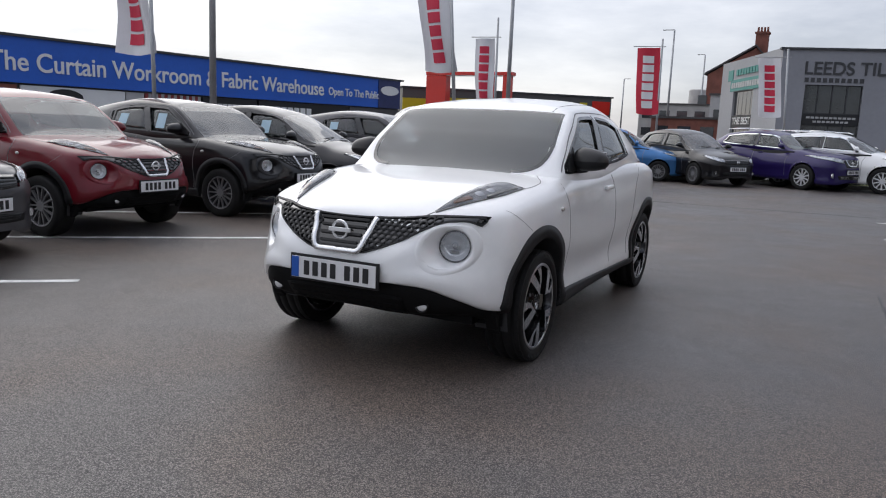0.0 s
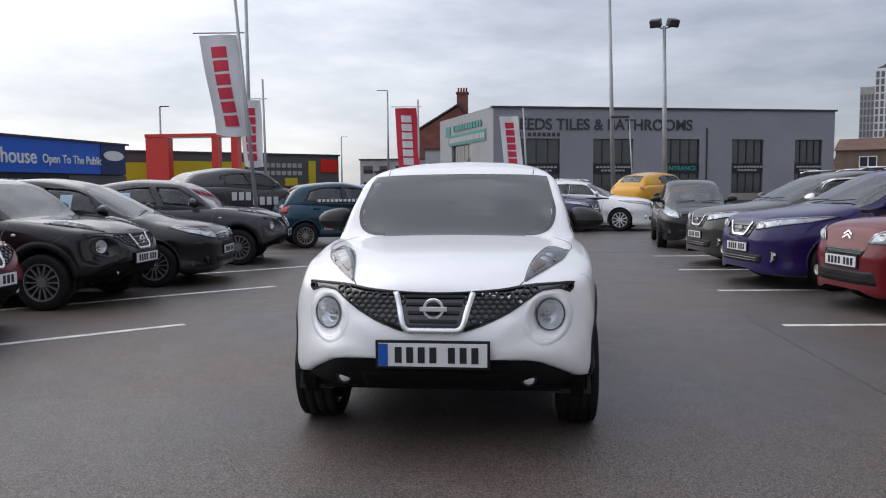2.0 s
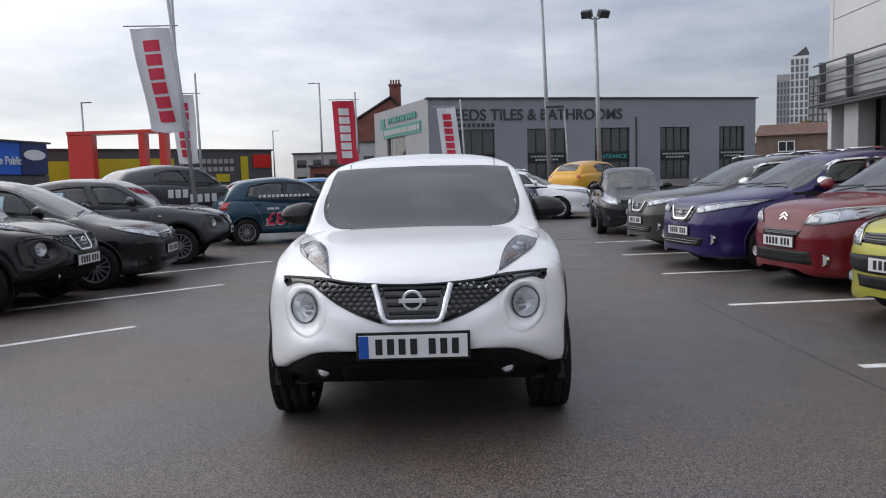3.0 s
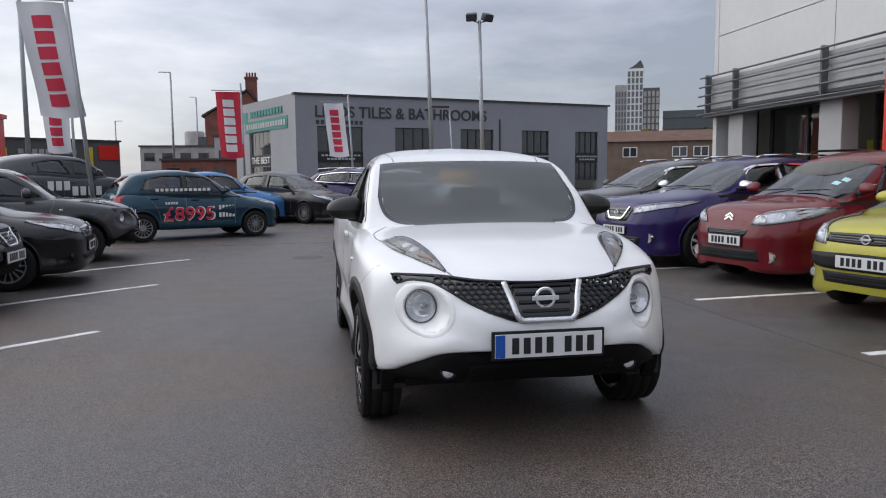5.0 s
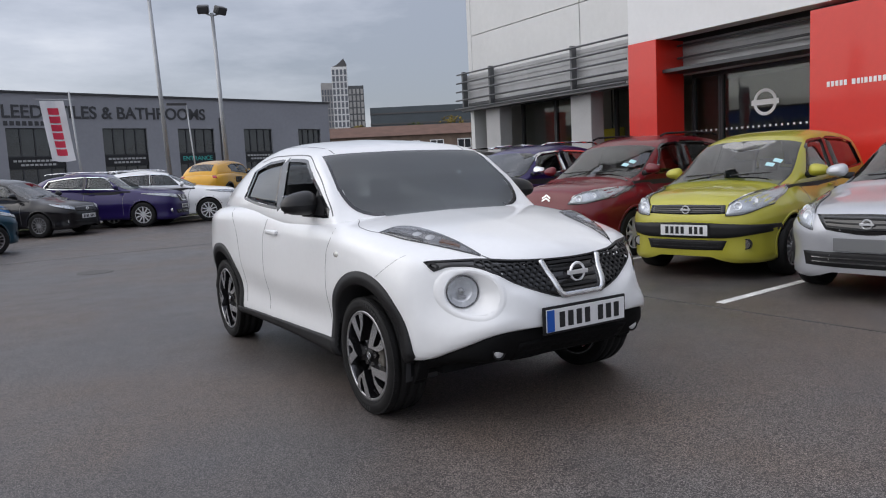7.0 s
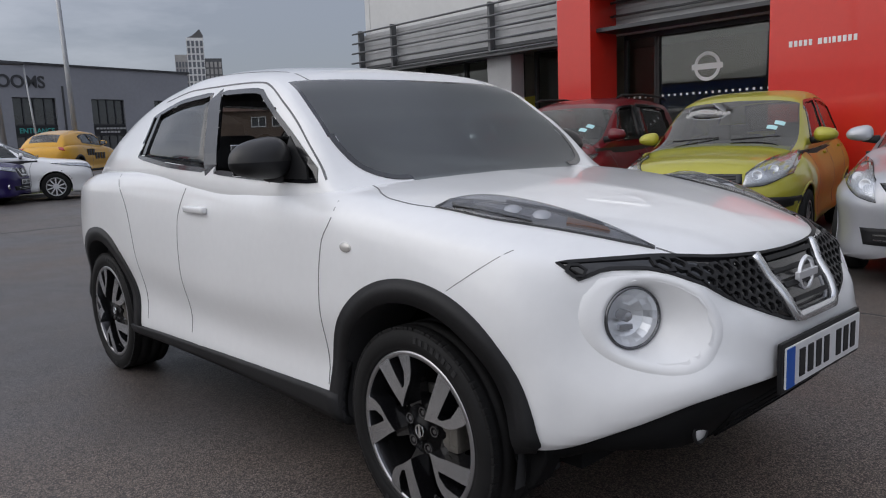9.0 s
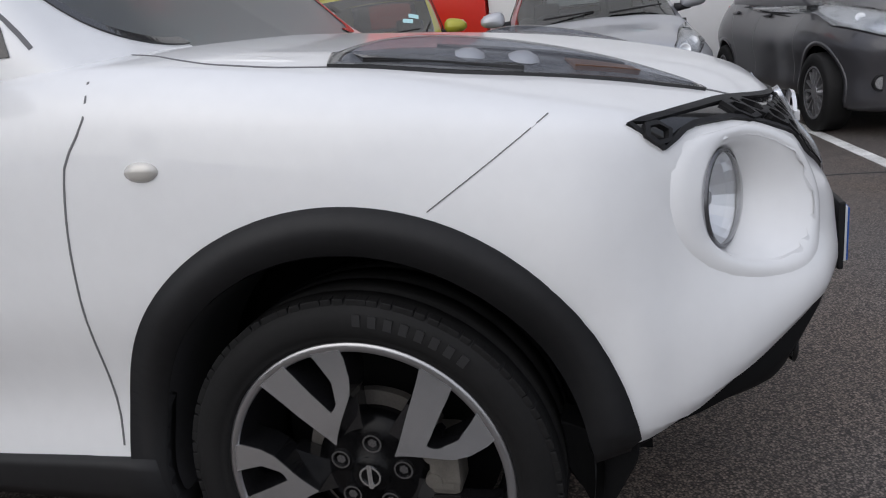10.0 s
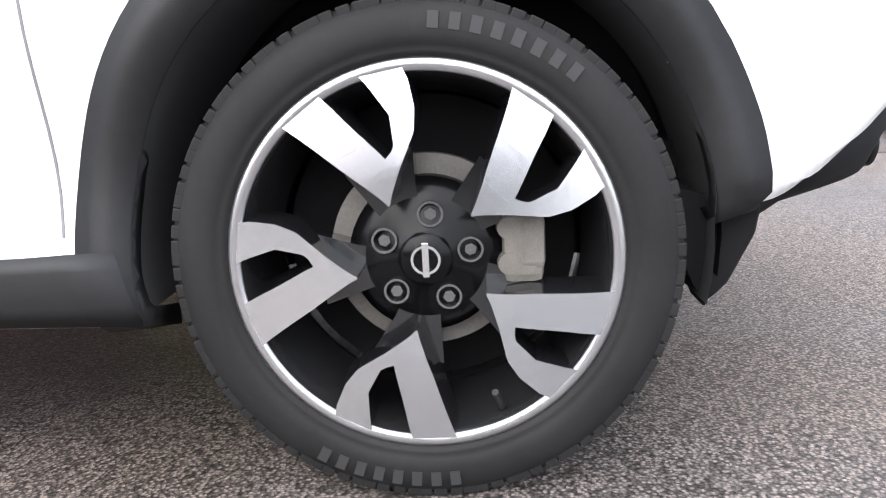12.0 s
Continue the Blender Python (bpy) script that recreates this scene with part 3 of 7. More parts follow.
def ring_badge(parent, m, r, bar=True):
    bm = B()
    lathe(bm, [(-0.006, r * 0.72), (-0.012, r * 0.78), (-0.012, r * 0.94), (-0.004, r)], 36)
    if bar:
        box(bm, -0.009, 0, 0, 0.012, r * 2.5, r * 0.42, 0.002)
    ob = part("badge", bm, mat("bright_badge_chrome", (0.86, 0.87, 0.89), 0.24, 0.5), parent)
    ob.matrix_local = m @ pose(0, 0, 0, 0, 0, 90)
    return ob


def mirror(parent, x, y, z, sgn, cap_mat, s=1.0, r=0.4):
    """A door mirror on its foot."""
    mo = new("door_mirror")
    mo.parent, mo.location = parent, (x, y, z)
    bm = B()
    halves = (B(), B())
    for up, hb in zip((1, -1), halves):
        nu, nv = 22, 7
        rows = []
        for j in range(nv + 1):
            lat = up * math.pi / 2 * j / nv
            row = []
            for i in range(nu):
                a = 2 * math.pi * i / nu
                cx, cy, cz = math.cos(lat) * math.cos(a), math.cos(lat) * math.sin(a), math.sin(lat)
                sx, sz = math.copysign(abs(cx) ** 0.72, cx), math.copysign(abs(cz) ** 0.85, cz)
                hgt = (0.090 - 0.022 * sx) if up > 0 else (0.066 - 0.012 * sx)
                row.append(hb.verts.new(Vector((sgn * (0.125 + sx * 0.128), (cy if cy < 0 else cy * 0.42) * 0.088, sz * hgt + 0.012)) * s))
            rows.append(row)
        for r0, r1 in zip(rows, rows[1:]):
            for i in range(nu):
                hb.faces.new((r0[i], r0[(i + 1) % nu], r1[(i + 1) % nu], r1[i]))
        bmesh.ops.remove_doubles(hb, verts=hb.verts, dist=0.0004)
    part("mirror_cap", halves[0], cap_mat, mo, "", True)
    part("mirror_housing", halves[1], M_TRIM if cap_mat is M_MIRRORCAP else cap_mat, mo, "", True)
    bm = B()
    box(bm, sgn * 0.125 * s, 0.036 * s, 0.02 * s, 0.19 * s, 0.006, 0.12 * s, 0.002)
    part("mirror_glass", bm, M_CHROME, mo)
    bm = B()
    cyl(bm, (-sgn * 0.05, 0.01, -0.045 * s), (sgn * 0.10 * s, 0, -0.035 * s), 0.045 * s, 0.03 * s, 10)
    part("mirror_foot", bm, M_TRIM, mo, "", True)
    return mo


def interior(parent, p):
    """Tub, dashboard, wheel and seats behind the glass."""
    y0, y1, bz, hw = p["cowl"][0], p["wb"] + p["ro"] - 0.5, p["belt"][0], p["W"] - 0.16
    bm = B()
    box(bm, 0, (y0 + y1) / 2, 0.32, 2 * hw, y1 - y0, 0.06)
    for s in (-1, 1):
        box(bm, s * (hw + 0.02), (y0 + y1) / 2, (0.35 + bz) / 2 - 0.03, 0.05, y1 - y0, bz - 0.36)
    box(bm, 0, y1, (0.35 + bz) / 2, 2 * hw, 0.05, bz - 0.35)
    part("interior_tub", bm, M_DARK, parent)
    bm = B()
    box(bm, 0, y0 + 0.36, bz - 0.10, 2 * hw, 0.50, 0.16, 0.05)
    part("dashboard", bm, M_DARK, parent)
    bm = B()
    lathe(bm, [(0.0, 0.165), (0.012, 0.178), (0.0, 0.19), (-0.012, 0.178), (0.0, 0.165)], 24, m=pose(-0.36, y0 + 0.72, bz - 0.06, 0, 0, 90) @ pose(0, 0, 0, 0, 22, 0))
    part("steering_wheel", bm, M_TRIM, parent, "", True)
    for sx in (-0.36, 0.36):
        for sy, wid in ((y0 + 1.15, 0.50), (y0 + 1.95, 0.60)):
            if sy > y1 - 0.35:
                continue
            st = new("seat")
            st.parent, st.location = parent, (sx, sy, 0.42)
            bm = B()
            box(bm, 0, -0.05, 0.10, wid, 0.50, 0.16, 0.05)
            box(bm, 0, 0.24, 0.42, wid, 0.14, 0.56, 0.05, pose(0, 0.05, 0, -10, 0, 0))
            part("seat_cushion", bm, M_SEAT, st, "", True)
            bm = B()
            box(bm, 0, 0.36, bz - 0.42 + 0.14, 0.26, 0.09, 0.17, 0.03)
            part("headrest", bm, M_SEAT, st, "", True)


def body_sections(p):
    n, e, wb, W = -p["fo"], p["wb"] + p["ro"], p["wb"], p["W"]
    bf, br = p["belt"]
    cy, cz = p["cowl"]
    zl = p["lip"]
    zb = p.get("bumper", 0.55)
    zd = p.get("deck", br + 0.02)
    top = p.get("top") or curve((n, zb + 0.08), (n + 0.02, zb + 0.13), (n + 0.09, zl - 0.03), (n + 0.16, zl + 0.015), (n + 0.34, zl + 0.06), (0.05, zl + 0.45 * (cz - zl) + 0.05), (cy, cz), (cy + 0.5, bf + 0.03), (wb - 0.2, br + 0.03), (e - 0.3, zd), (e - 0.1, zd - 0.08), (e - 0.03, zb + 0.25), (e, zb + 0.08))
    mx = p.get("mx") or curve((n, W * 0.38), (n + 0.03, W * 0.55), (n + 0.12, W * 0.74), (n + 0.28, W * 0.88), (n + 0.5, W * 0.955), (0, W * 0.985), (0.35, W), (1.0, W * 0.975), (1.7, W * 0.98), (wb, W), (wb + 0.3, W * 0.97), (e - 0.2, W * 0.88), (e - 0.06, W * 0.74), (e, W * 0.55))
    low = p.get("low") or curve((n, 0.265), (n + 0.03, 0.225), (n + 0.10, 0.20), (n + 0.3, 0.19), (0.5, 0.24), (wb - 0.5, 0.25), (e - 0.3, 0.28), (e - 0.08, 0.34), (e, zb - 0.08))
    mz = p.get("mz") or curve((n, zb), (n + 0.2, zb + 0.05), (0, 0.66), (1.2, 0.62), (wb, 0.70), (e - 0.2, 0.65), (e, zb))
    crest = p.get("crest") or curve((n, 0.02), (n + 0.15, 0.045), (0.0, 0.06), (0.6, 0.05), (wb, 0.05), (e, 0.05))
    cxf = p.get("cxf") or curve((n, 0.70), (0.0, 0.76), (0.6, 0.80), (wb, 0.80), (e, 0.74))
    waist = p.get("waist", 0.025)

    splay = p.get("splay")

    def sect(y):
        T, m, lz, mzz, dc = float(top(y)), float(mx(y)), float(low(y)), float(mz(y)), float(crest(y))
        mzz = min(mzz, T - 0.06)
        lz = min(lz, mzz - 0.05)
        cx, cz2 = float(cxf(y)) * m, T - dc
        fx, fz = p.get("shoulder", (0.64, 0.62))
        fx = float(p["shoulder_y"](y)) if "shoulder_y" in p else fx
        sp = float(splay(y)) if splay else 0.0
        return [(0, T), (0.5 * cx, T - 0.22 * dc), (cx, cz2), (cx + fx * (m - cx), mzz + fz * (cz2 - mzz)), (m + 0.22 * sp, mzz), (m - waist * max(0.0, 1 - sp / 0.05) + 0.70 * sp, mzz + 0.52 * (lz - mzz)), (m - 0.012 + 0.92 * sp, lz + min(0.05, 0.28 * (mzz - lz))), (m - 0.03 + sp, lz), (m * 0.86, lz - (0.005 if sp > 0.03 else 0.015))]
    return sect, n, e


def cabin_sections(p):
    cy, cz = p["cowl"]
    ty, tz = p["head"]
    ry, rz = p["roof_end"]
    gy, gz = p["glass_end"]
    py, pz = p["peak"]
    bf, br = p["belt"]
    W = p["W"]
    rw = p["roof_w"]
    roof = curve((cy - 0.06, cz - 0.02), (cy, cz + 0.012), (cy + 0.5 * (ty - cy), cz + 0.545 * (tz - cz)), (ty - 0.06, tz - 0.035), (ty + 0.05, tz + 0.012), (py, pz), (ry - 0.12, rz + 0.02), (ry, rz), (gy, gz), (gy + 0.05, gz - 0.1))
    pil = p.get("pillar_y", 0.20)
    # roof edge: the screen pillar, the rail over the doors, then the rear quarter
    edz = p.get("edz") or curve((cy - 0.06, bf - 0.06), (cy + pil, bf + 0.01), (ty + 0.02, tz - 0.085), (py, pz - 0.062), (ry - 0.1, rz - 0.055), (ry + 0.06, rz - 0.13), (gy, gz - 0.05), (gy + 0.05, gz - 0.12))
    edx = p.get("edx") or curve((cy - 0.06, W * 0.82), (cy + pil, W * 0.815), (ty, rw + 0.035), (py, rw), (ry - 0.1, rw - 0.015), (ry + 0.05, rw - 0.01), (gy, W * 0.70), (gy + 0.05, W * 0.70))
    bx = p.get("bx") or curve((cy - 0.06, W * 0.83), (cy + 0.3, W * 0.86), (py, W * 0.875), (p["wb"] - 0.1, W * 0.865), (gy, W * 0.74), (gy + 0.05, W * 0.72))
    bz = p.get("bz") or curve((cy - 0.06, bf - 0.10), (cy + 0.4, bf - 0.03), (p["wb"] - 0.2, br - 0.03), (gy, br - 0.06), (gy + 0.05, br - 0.08))

    def sect(y):
        T, ex, ez, x, z = float(roof(y)), float(edx(y)), float(edz(y)), float(bx(y)), float(bz(y))
        ez = min(ez, T - 0.015)
        z = min(z, ez - 0.02)
        return [(0, T), (0.55 * ex, T - 0.16 * (T - ez)), (0.88 * ex, T - 0.52 * (T - ez)), (ex, ez), (0.5 * (ex + x) + 0.018, 0.5 * (ez + z)), (x, z)] + ([(x + 0.004, z - 0.05), (x - 0.03, z - 0.13)] if "bx" in p else [(x - 0.02, z - 0.06)])
    return sect, cy - 0.06, gy + 0.05


class Cabin(Shell):
    """The greenhouse: its screen pillars follow grid lines, so the glass edges are clean."""

    def __init__(self, p, nt, ns, fine):
        cy, cz = p["cowl"]
        ty, tz = p["head"]
        ry, rz = p["roof_end"]
        sect, y0, y1 = cabin_sections(p)
        k = 2 if fine else 1
        ys = list(np.linspace(y0, ty - 0.085, 22 * k)) + list(np.linspace(ty - 0.07, ry, 26 * k)) + list(np.linspace(ry + 0.015, y1, 14 * k))
        self.ny = [22 * k, 48 * k, 62 * k]
        self.ts = np.concatenate([np.linspace(0, 0.915, nt), [0.94], np.linspace(0.955, 1.0, 4)])
        self.jg, self.js = nt - 1, nt
        rows = []
        for y in ys:
            c = np.array(sect(y), float)
            t = np.concatenate([[0], np.cumsum(np.linalg.norm(np.diff(c, axis=0), axis=1) + 1e-6)])
            fx, fz = curve(*zip(t, c[:, 0])), curve(*zip(t, c[:, 1]))
            q = np.concatenate([self.ts * t[3], t[3] + (t[-1] - t[3]) * np.linspace(0, 1, ns + 1)[1:]])
            # the heads of the screens bow back at the sides
            rows.append(np.stack([fx(q), np.full(len(q), y), fz(q)], 1))
        m = rows[0].shape[0]
        self.m = m
        full = []
        for r in rows:
            l = r[::-1].copy()
            l[:, 0] *= -1
            full.append(np.concatenate([l, r[1:]]))
        self.v = np.concatenate(full)
        w = 2 * m - 1
        self.w = w
        self.f, self.groups = [], {"windscreen": [], "windscreen_seal": [], "rear_window": [], "rear_window_seal": []}
        allf = []
        for i in range(len(ys) - 1):
            for j in range(w - 1):
                q = (i * w + j, i * w + j + 1, (i + 1) * w + j + 1, (i + 1) * w + j)
                allf.append(q)
                d = max(abs(j - (m - 1)), abs(j + 1 - (m - 1)))
                # the lower corners of the screen are rounded
                ca, cb = max(0.0, 1 - ((i + 0.5) / self.ny[0] - 0.10) / 0.36), max(0.0, (d / self.jg - 0.70) / 0.30)
                if fine and i < self.ny[0] and ca > 0 and cb > 0 and ca * ca + cb * cb > 1:
                    self.f.append(q)
                    continue
                if i < self.ny[0] - 1 and d <= self.jg:
                    self.groups["windscreen"].append(q)
                elif i < self.ny[0] and d <= self.js:
                    self.groups["windscreen_seal"].append(q)
                elif self.ny[1] + 2 <= i < self.ny[2] - 5 and d <= self.jg - 3:
                    self.groups["rear_window"].append(q)
                elif self.ny[1] + 1 <= i < self.ny[2] - 4 and d <= self.jg - 2:
                    self.groups["rear_window_seal"].append(q)
                else:
                    self.f.append(q)
        self.caps = []
        self.full_v = self.v.copy()
        self.tree = BVHTree.FromPolygons([tuple(c) for c in self.v], allf)

    def screen_corner(self, s):
        """A black band round the lower corner of the windscreen."""
        def surf(row, col):
            i, j = int(row), int(col)
            a, b = row - i, col - j
            g = [[Vector(self.full_v[(i + di) * self.w + self.m - 1 + s * (j + dj)]) for dj in (0, 1)] for di in (0, 1)]
            n = (g[1][0] - g[0][0]).cross(g[0][1] - g[0][0]).normalized()
            n = -n if n.z < 0 else n
            return (g[0][0] * (1 - b) + g[0][1] * b) * (1 - a) + (g[1][0] * (1 - b) + g[1][1] * b) * a, n
        bm = B()
        rows = []
        for k in range(33):
            a = math.pi / 2 * (k - 0.5) / 31
            rim = []
            for scale in (0.95, 1.06):
                row, col = (0.10 + 0.36 * (1 - scale * math.cos(a))) * self.ny[0], min(0.70 + 0.30 * scale * math.sin(a), 1.02) * self.jg
                q, n = surf(max(0.0, row), max(0.0, col))
                rim += [q + n * 0.0035, q - n * 0.003]
            rows.append([bm.verts.new(c) for c in (rim[0], rim[2], rim[3], rim[1])])
        for r0, r1 in zip(rows, rows[1:]):
            for k in range(4):
                bm.faces.new((r0[k], r0[(k + 1) % 4], r1[(k + 1) % 4], r1[k]))
        return bm

    def panel(self, key):
        bm = B()
        idx = sorted({i for f in self.groups[key] for i in f})
        vs = {i: bm.verts.new(self.full_v[i]) for i in idx}
        for f in self.groups[key]:
            bm.faces.new([vs[i] for i in f])
        return bm


def car(name, label, m, paint, p, group="", fine=False):
    """A whole car; its front axle lies over the origin, its nose points to -y."""
    root = thing(name, label, "car", m, group)
    bs, n, e = body_sections(p)
    N, Mh = (170, 44) if fine else (96, 26)
    t = np.linspace(0, 1, N)
    ys = n + (e - n) * (0.55 * t + 0.45 * (1 - np.cos(math.pi * t)) / 2)
    body = Shell(ys, bs, Mh)
    cab = Cabin(p, 44 if fine else 9, 16 if fine else 10, fine)
    sn = 0.014 if fine else 0.026
    wb, W, R = p["wb"], p["W"], p["R"]
    ay, az = p.get("arch", (0.385, 0.40))
    for cy_ in (0, wb):
        body.cut("x", arch_line(cy_, R, ay, az, -180, 180, 48)[:-1], None, sn)
    for line in p.get("holes", ()):
        body.cut("y", line, lambda v: v[:, 1] < -0.3, sn)
    cy, cz = p["cowl"]
    gy = p["glass_end"][0]
    bf, br = p["belt"]
    fx, fy, gx = (0.76, 0.48, 0.54) if fine else (0.83, 0.34, 0.6)
    body.cut("z", [(-W * fx, cy + fy), (-gx * W, cy + 0.2), (0, cy + 0.11), (gx * W, cy + 0.2), (W * fx, cy + fy), (W * fx, wb - 0.1), (W * 0.68, gy - 0.04), (-W * 0.68, gy - 0.04), (-W * fx, wb - 0.1)], lambda v: v[:, 2] > bf - 0.3, sn)
    wins = p["windows"]
    for lo, hi in wins:
        cab.cut("x", spl(lo, 14) + spl(hi, 14)[::-1], None, sn * 0.8)
    for shl, nme in ((body, "body_shell"), (cab, "cabin_shell")):
        part(nme, shl.mesh(), paint, root, "", True)
    g = 18 if fine else 10
    for key, mt in (("windscreen", M_SCREEN if fine else M_SCREEN_SKY), ("rear_window", M_PRIVACY), ("windscreen_seal", M_GLOSSBLACK), ("rear_window_seal", M_GLOSSBLACK)):
        ob = part(key, cab.panel(key), mt, root, "", True)
        if mt in (M_PRIVACY, M_SCREEN, M_SCREEN_SKY):
            ob.visible_shadow = False
    opened = p.get("open_window", ())
    for s in (-1, 1):
        for k, (lo, hi) in enumerate(wins):
            if (s, k) not in opened:
                part("side_window", patch(cab, "x", lo, hi, g // 2, 5, -0.004, 0.003, s), M_GLASS if k == 0 else M_PRIVACY, root, "", True).visible_shadow = False
            part("window_trim", strip(cab, "x", spl(lo, 18) + spl(hi, 18)[::-1], p.get("seal_w", 0.022), 0.003, 0.010, s, closed=True, raw=True), p.get("trim_mat", M_GLOSSBLACK), root)
        (l0, h0), (l1, h1) = wins[0], wins[1]
        part("centre_pillar", strip(cab, "x", [((l0[-1][0] + l1[0][0]) / 2, (l0[-1][1] + l1[0][1]) / 2 + 0.004), ((h0[-1][0] + h1[0][0]) / 2, (h0[-1][1] + h1[0][1]) / 2 - 0.004)], l1[0][0] - l0[-1][0] + 0.02, 0.002, 0.006, s, n=8), M_GLOSSBLACK, root)
    interior(root, p)
    hy, ry_, rw = p["head"][0] + 0.06, p["roof_end"][0] - 0.1, p["roof_w"] - 0.04
    part("headliner", patch(cab, "z", [(-rw, hy), (-rw, ry_)], [(rw, hy), (rw, ry_)], 10, 6, -0.022, 0.010), M_DARK, root, "", True)
    # seams of doors, bonnet and bumpers
    sm = 0.0035 if fine else 0.008
    for s in (-1, 1):
        for ln in p["seams"]:
            part("shut_line", strip(body, "x", ln, sm, 0.0012, 0.003, s, n=24), M_GAP, root)
    for s in (-1, 1):
        for cy_ in (0, wb):
            if not p.get("clad"):
                part("arch_lip", strip(body, "x", arch_line(cy_, R, ay - 0.002, az - 0.002, -104, 104, 30), 0.030, 0.004, 0.016, s, raw=True), paint, root, "", True)
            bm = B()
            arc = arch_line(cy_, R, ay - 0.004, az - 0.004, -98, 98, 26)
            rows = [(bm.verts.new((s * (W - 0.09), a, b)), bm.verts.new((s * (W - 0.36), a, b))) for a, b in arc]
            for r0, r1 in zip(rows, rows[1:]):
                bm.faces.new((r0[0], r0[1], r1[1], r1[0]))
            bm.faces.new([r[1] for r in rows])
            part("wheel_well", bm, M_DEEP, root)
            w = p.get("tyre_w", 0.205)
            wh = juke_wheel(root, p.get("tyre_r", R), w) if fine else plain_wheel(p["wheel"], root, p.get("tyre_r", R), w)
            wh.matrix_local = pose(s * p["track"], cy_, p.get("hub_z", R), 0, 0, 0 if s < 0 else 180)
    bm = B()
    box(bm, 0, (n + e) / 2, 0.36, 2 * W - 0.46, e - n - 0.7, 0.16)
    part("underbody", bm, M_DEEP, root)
    return root, body, cab


def common_face(root, body, p, paint, lamp_lo, lamp_hi, grille_lo, grille_hi, plate_z=0.5, intake=None, badge_z=None, fogs=None, mirror_mat=None, chrome_fog=False, grille_mat=None, plate=True, vee=None, blank=False, chevron=False):
    """Lamps, grille, plate, badge, intake and mirrors of a parked car."""
    for s in (-1, 1):
        lo, hi = [(s * a, b) for a, b in lamp_lo], [(s * a, b) for a, b in lamp_hi]
        hl = part("headlamp", patch(body, "y", lo, hi, 10, 4, 0.006, 0.012), mat("lamp_silver_reflector", (0.62, 0.63, 0.65), 0.22, 0.55, vary=0.35, noise_scale=11), root, "", True)
        for u, rad in ((0.33, 0.042), (0.66, 0.034)):
            k_ = int(u * 20)
            a, b = spl(lo, 21)[k_], spl(hi, 21)[k_]
            rad = min(rad, 0.42 * abs(b[1] - a[1]))
            q, nn = body.at("y", (a[0] + b[0]) / 2, (a[1] + b[1]) / 2)
            ax = (nn + Vector((0, -1.0, 0))).normalized()
            bm = B()
            lathe(bm, [(0.0, rad), (0.013, rad * 0.98), (0.012, rad * 0.84), (0.002, rad * 0.6), (0.001, 0.001)], 18, m=Matrix.Translation(q + nn * 0.004) @ ax.to_track_quat("X", "Z").to_matrix().to_4x4())
            part("projector", bm, M_REFLECTOR, hl, "", True)
        part("lamp_lens", patch(body, "y", lo, hi, 10, 4, 0.020, 0.004, dome=0.01), M_LENS, hl, "", True).visible_shadow = False
        part("lamp_bezel", strip(body, "y", spl(lo, 16) + spl(hi, 16)[::-1], 0.006, 0.008, 0.01, closed=True, raw=True), M_TRIM, hl)
        if fogs:
            fx, fz, fr = fogs
            q, nn = body.at("y", s * fx, fz)
            fo = new("fog_lamp")
            fo.parent, fo.location = root, q
            bm = B()
            lathe(bm, [(0.02, fr * 1.25), (-0.012, fr * 1.2), (-0.012, fr), (0.0, fr * 0.9)], 20, m=pose(0, 0, 0, 0, 0, 90))
            part("fog_ring", bm, M_CHROME if chrome_fog else M_TRIM, fo)
            bm = B()
            cyl(bm, (0, 0.0, 0), (0, -0.006, 0), fr * 0.92, None, 20)
            part("fog_lens", bm, M_CHROME, fo)
    gr = part("grille", patch(body, "y", grille_lo, grille_hi, 16, 4, 0.003, 0.012), grille_mat or M_GLOSSBLACK, root, "", True)
    bm = B()
    for k in (0.28, 0.52, 0.76):
        ln = [(a0 + (a1 - a0) * k, b0 + (b1 - b0) * k) for (a0, b0), (a1, b1) in zip(spl(grille_lo, 18), spl(grille_hi, 18))]
        strip(body, "y", ln[1:-1], 0.009, 0.012, 0.012, raw=True, bm=bm)
    part("grille_bar", bm, p.get("bar_mat", M_TRIM), gr)
    if intake:
        it = part("lower_intake", patch(body, "y", intake[0], intake[1], 16, 4, 0.003, 0.012), M_TRIM, root, "", True)
        bm = B()
        for k in (0.3, 0.6):
            ln = [(a0 + (a1 - a0) * k, b0 + (b1 - b0) * k) for (a0, b0), (a1, b1) in zip(spl(intake[0], 14), spl(intake[1], 14))]
            strip(body, "y", ln[1:-1], 0.010, 0.012, 0.012, raw=True, bm=bm)
        part("intake_bar", bm, p.get("intake_bar", M_TRIM), it)
    if vee:
        part("grille_chrome", strip(body, "y", [(-vee[0], vee[2]), (-vee[1], vee[3]), (vee[1], vee[3]), (vee[0], vee[2])], 0.028, 0.018, 0.022, n=30), M_CHROME, gr)
    if chevron:
        for dz in (0, 0.038):
            part("badge", strip(body, "y", [(-0.065, 0.775 + dz), (0, 0.815 + dz), (0.065, 0.775 + dz)], 0.018, 0.010, 0.012, raw=True), M_CHROME, root)
    if blank:
        q, nn = body.at("y", 0, plate_z)
        boxpart("plate_holder", (0, q.y - 0.012, plate_z), (0.52, 0.014, 0.11), mat("grey_plate_holder", (0.16, 0.165, 0.17), 0.5), root, "", 0.004)
    if plate:
        q, nn = body.at("y", 0, plate_z)
        bar_plate(root, pose(0, q.y - 0.02, plate_z))
    if badge_z:
        q, nn = body.at("y", 0, badge_z)
        ring_badge(root, pose(0, q.y - 0.012, badge_z), 0.045)
    my, mz = p["mirror"]
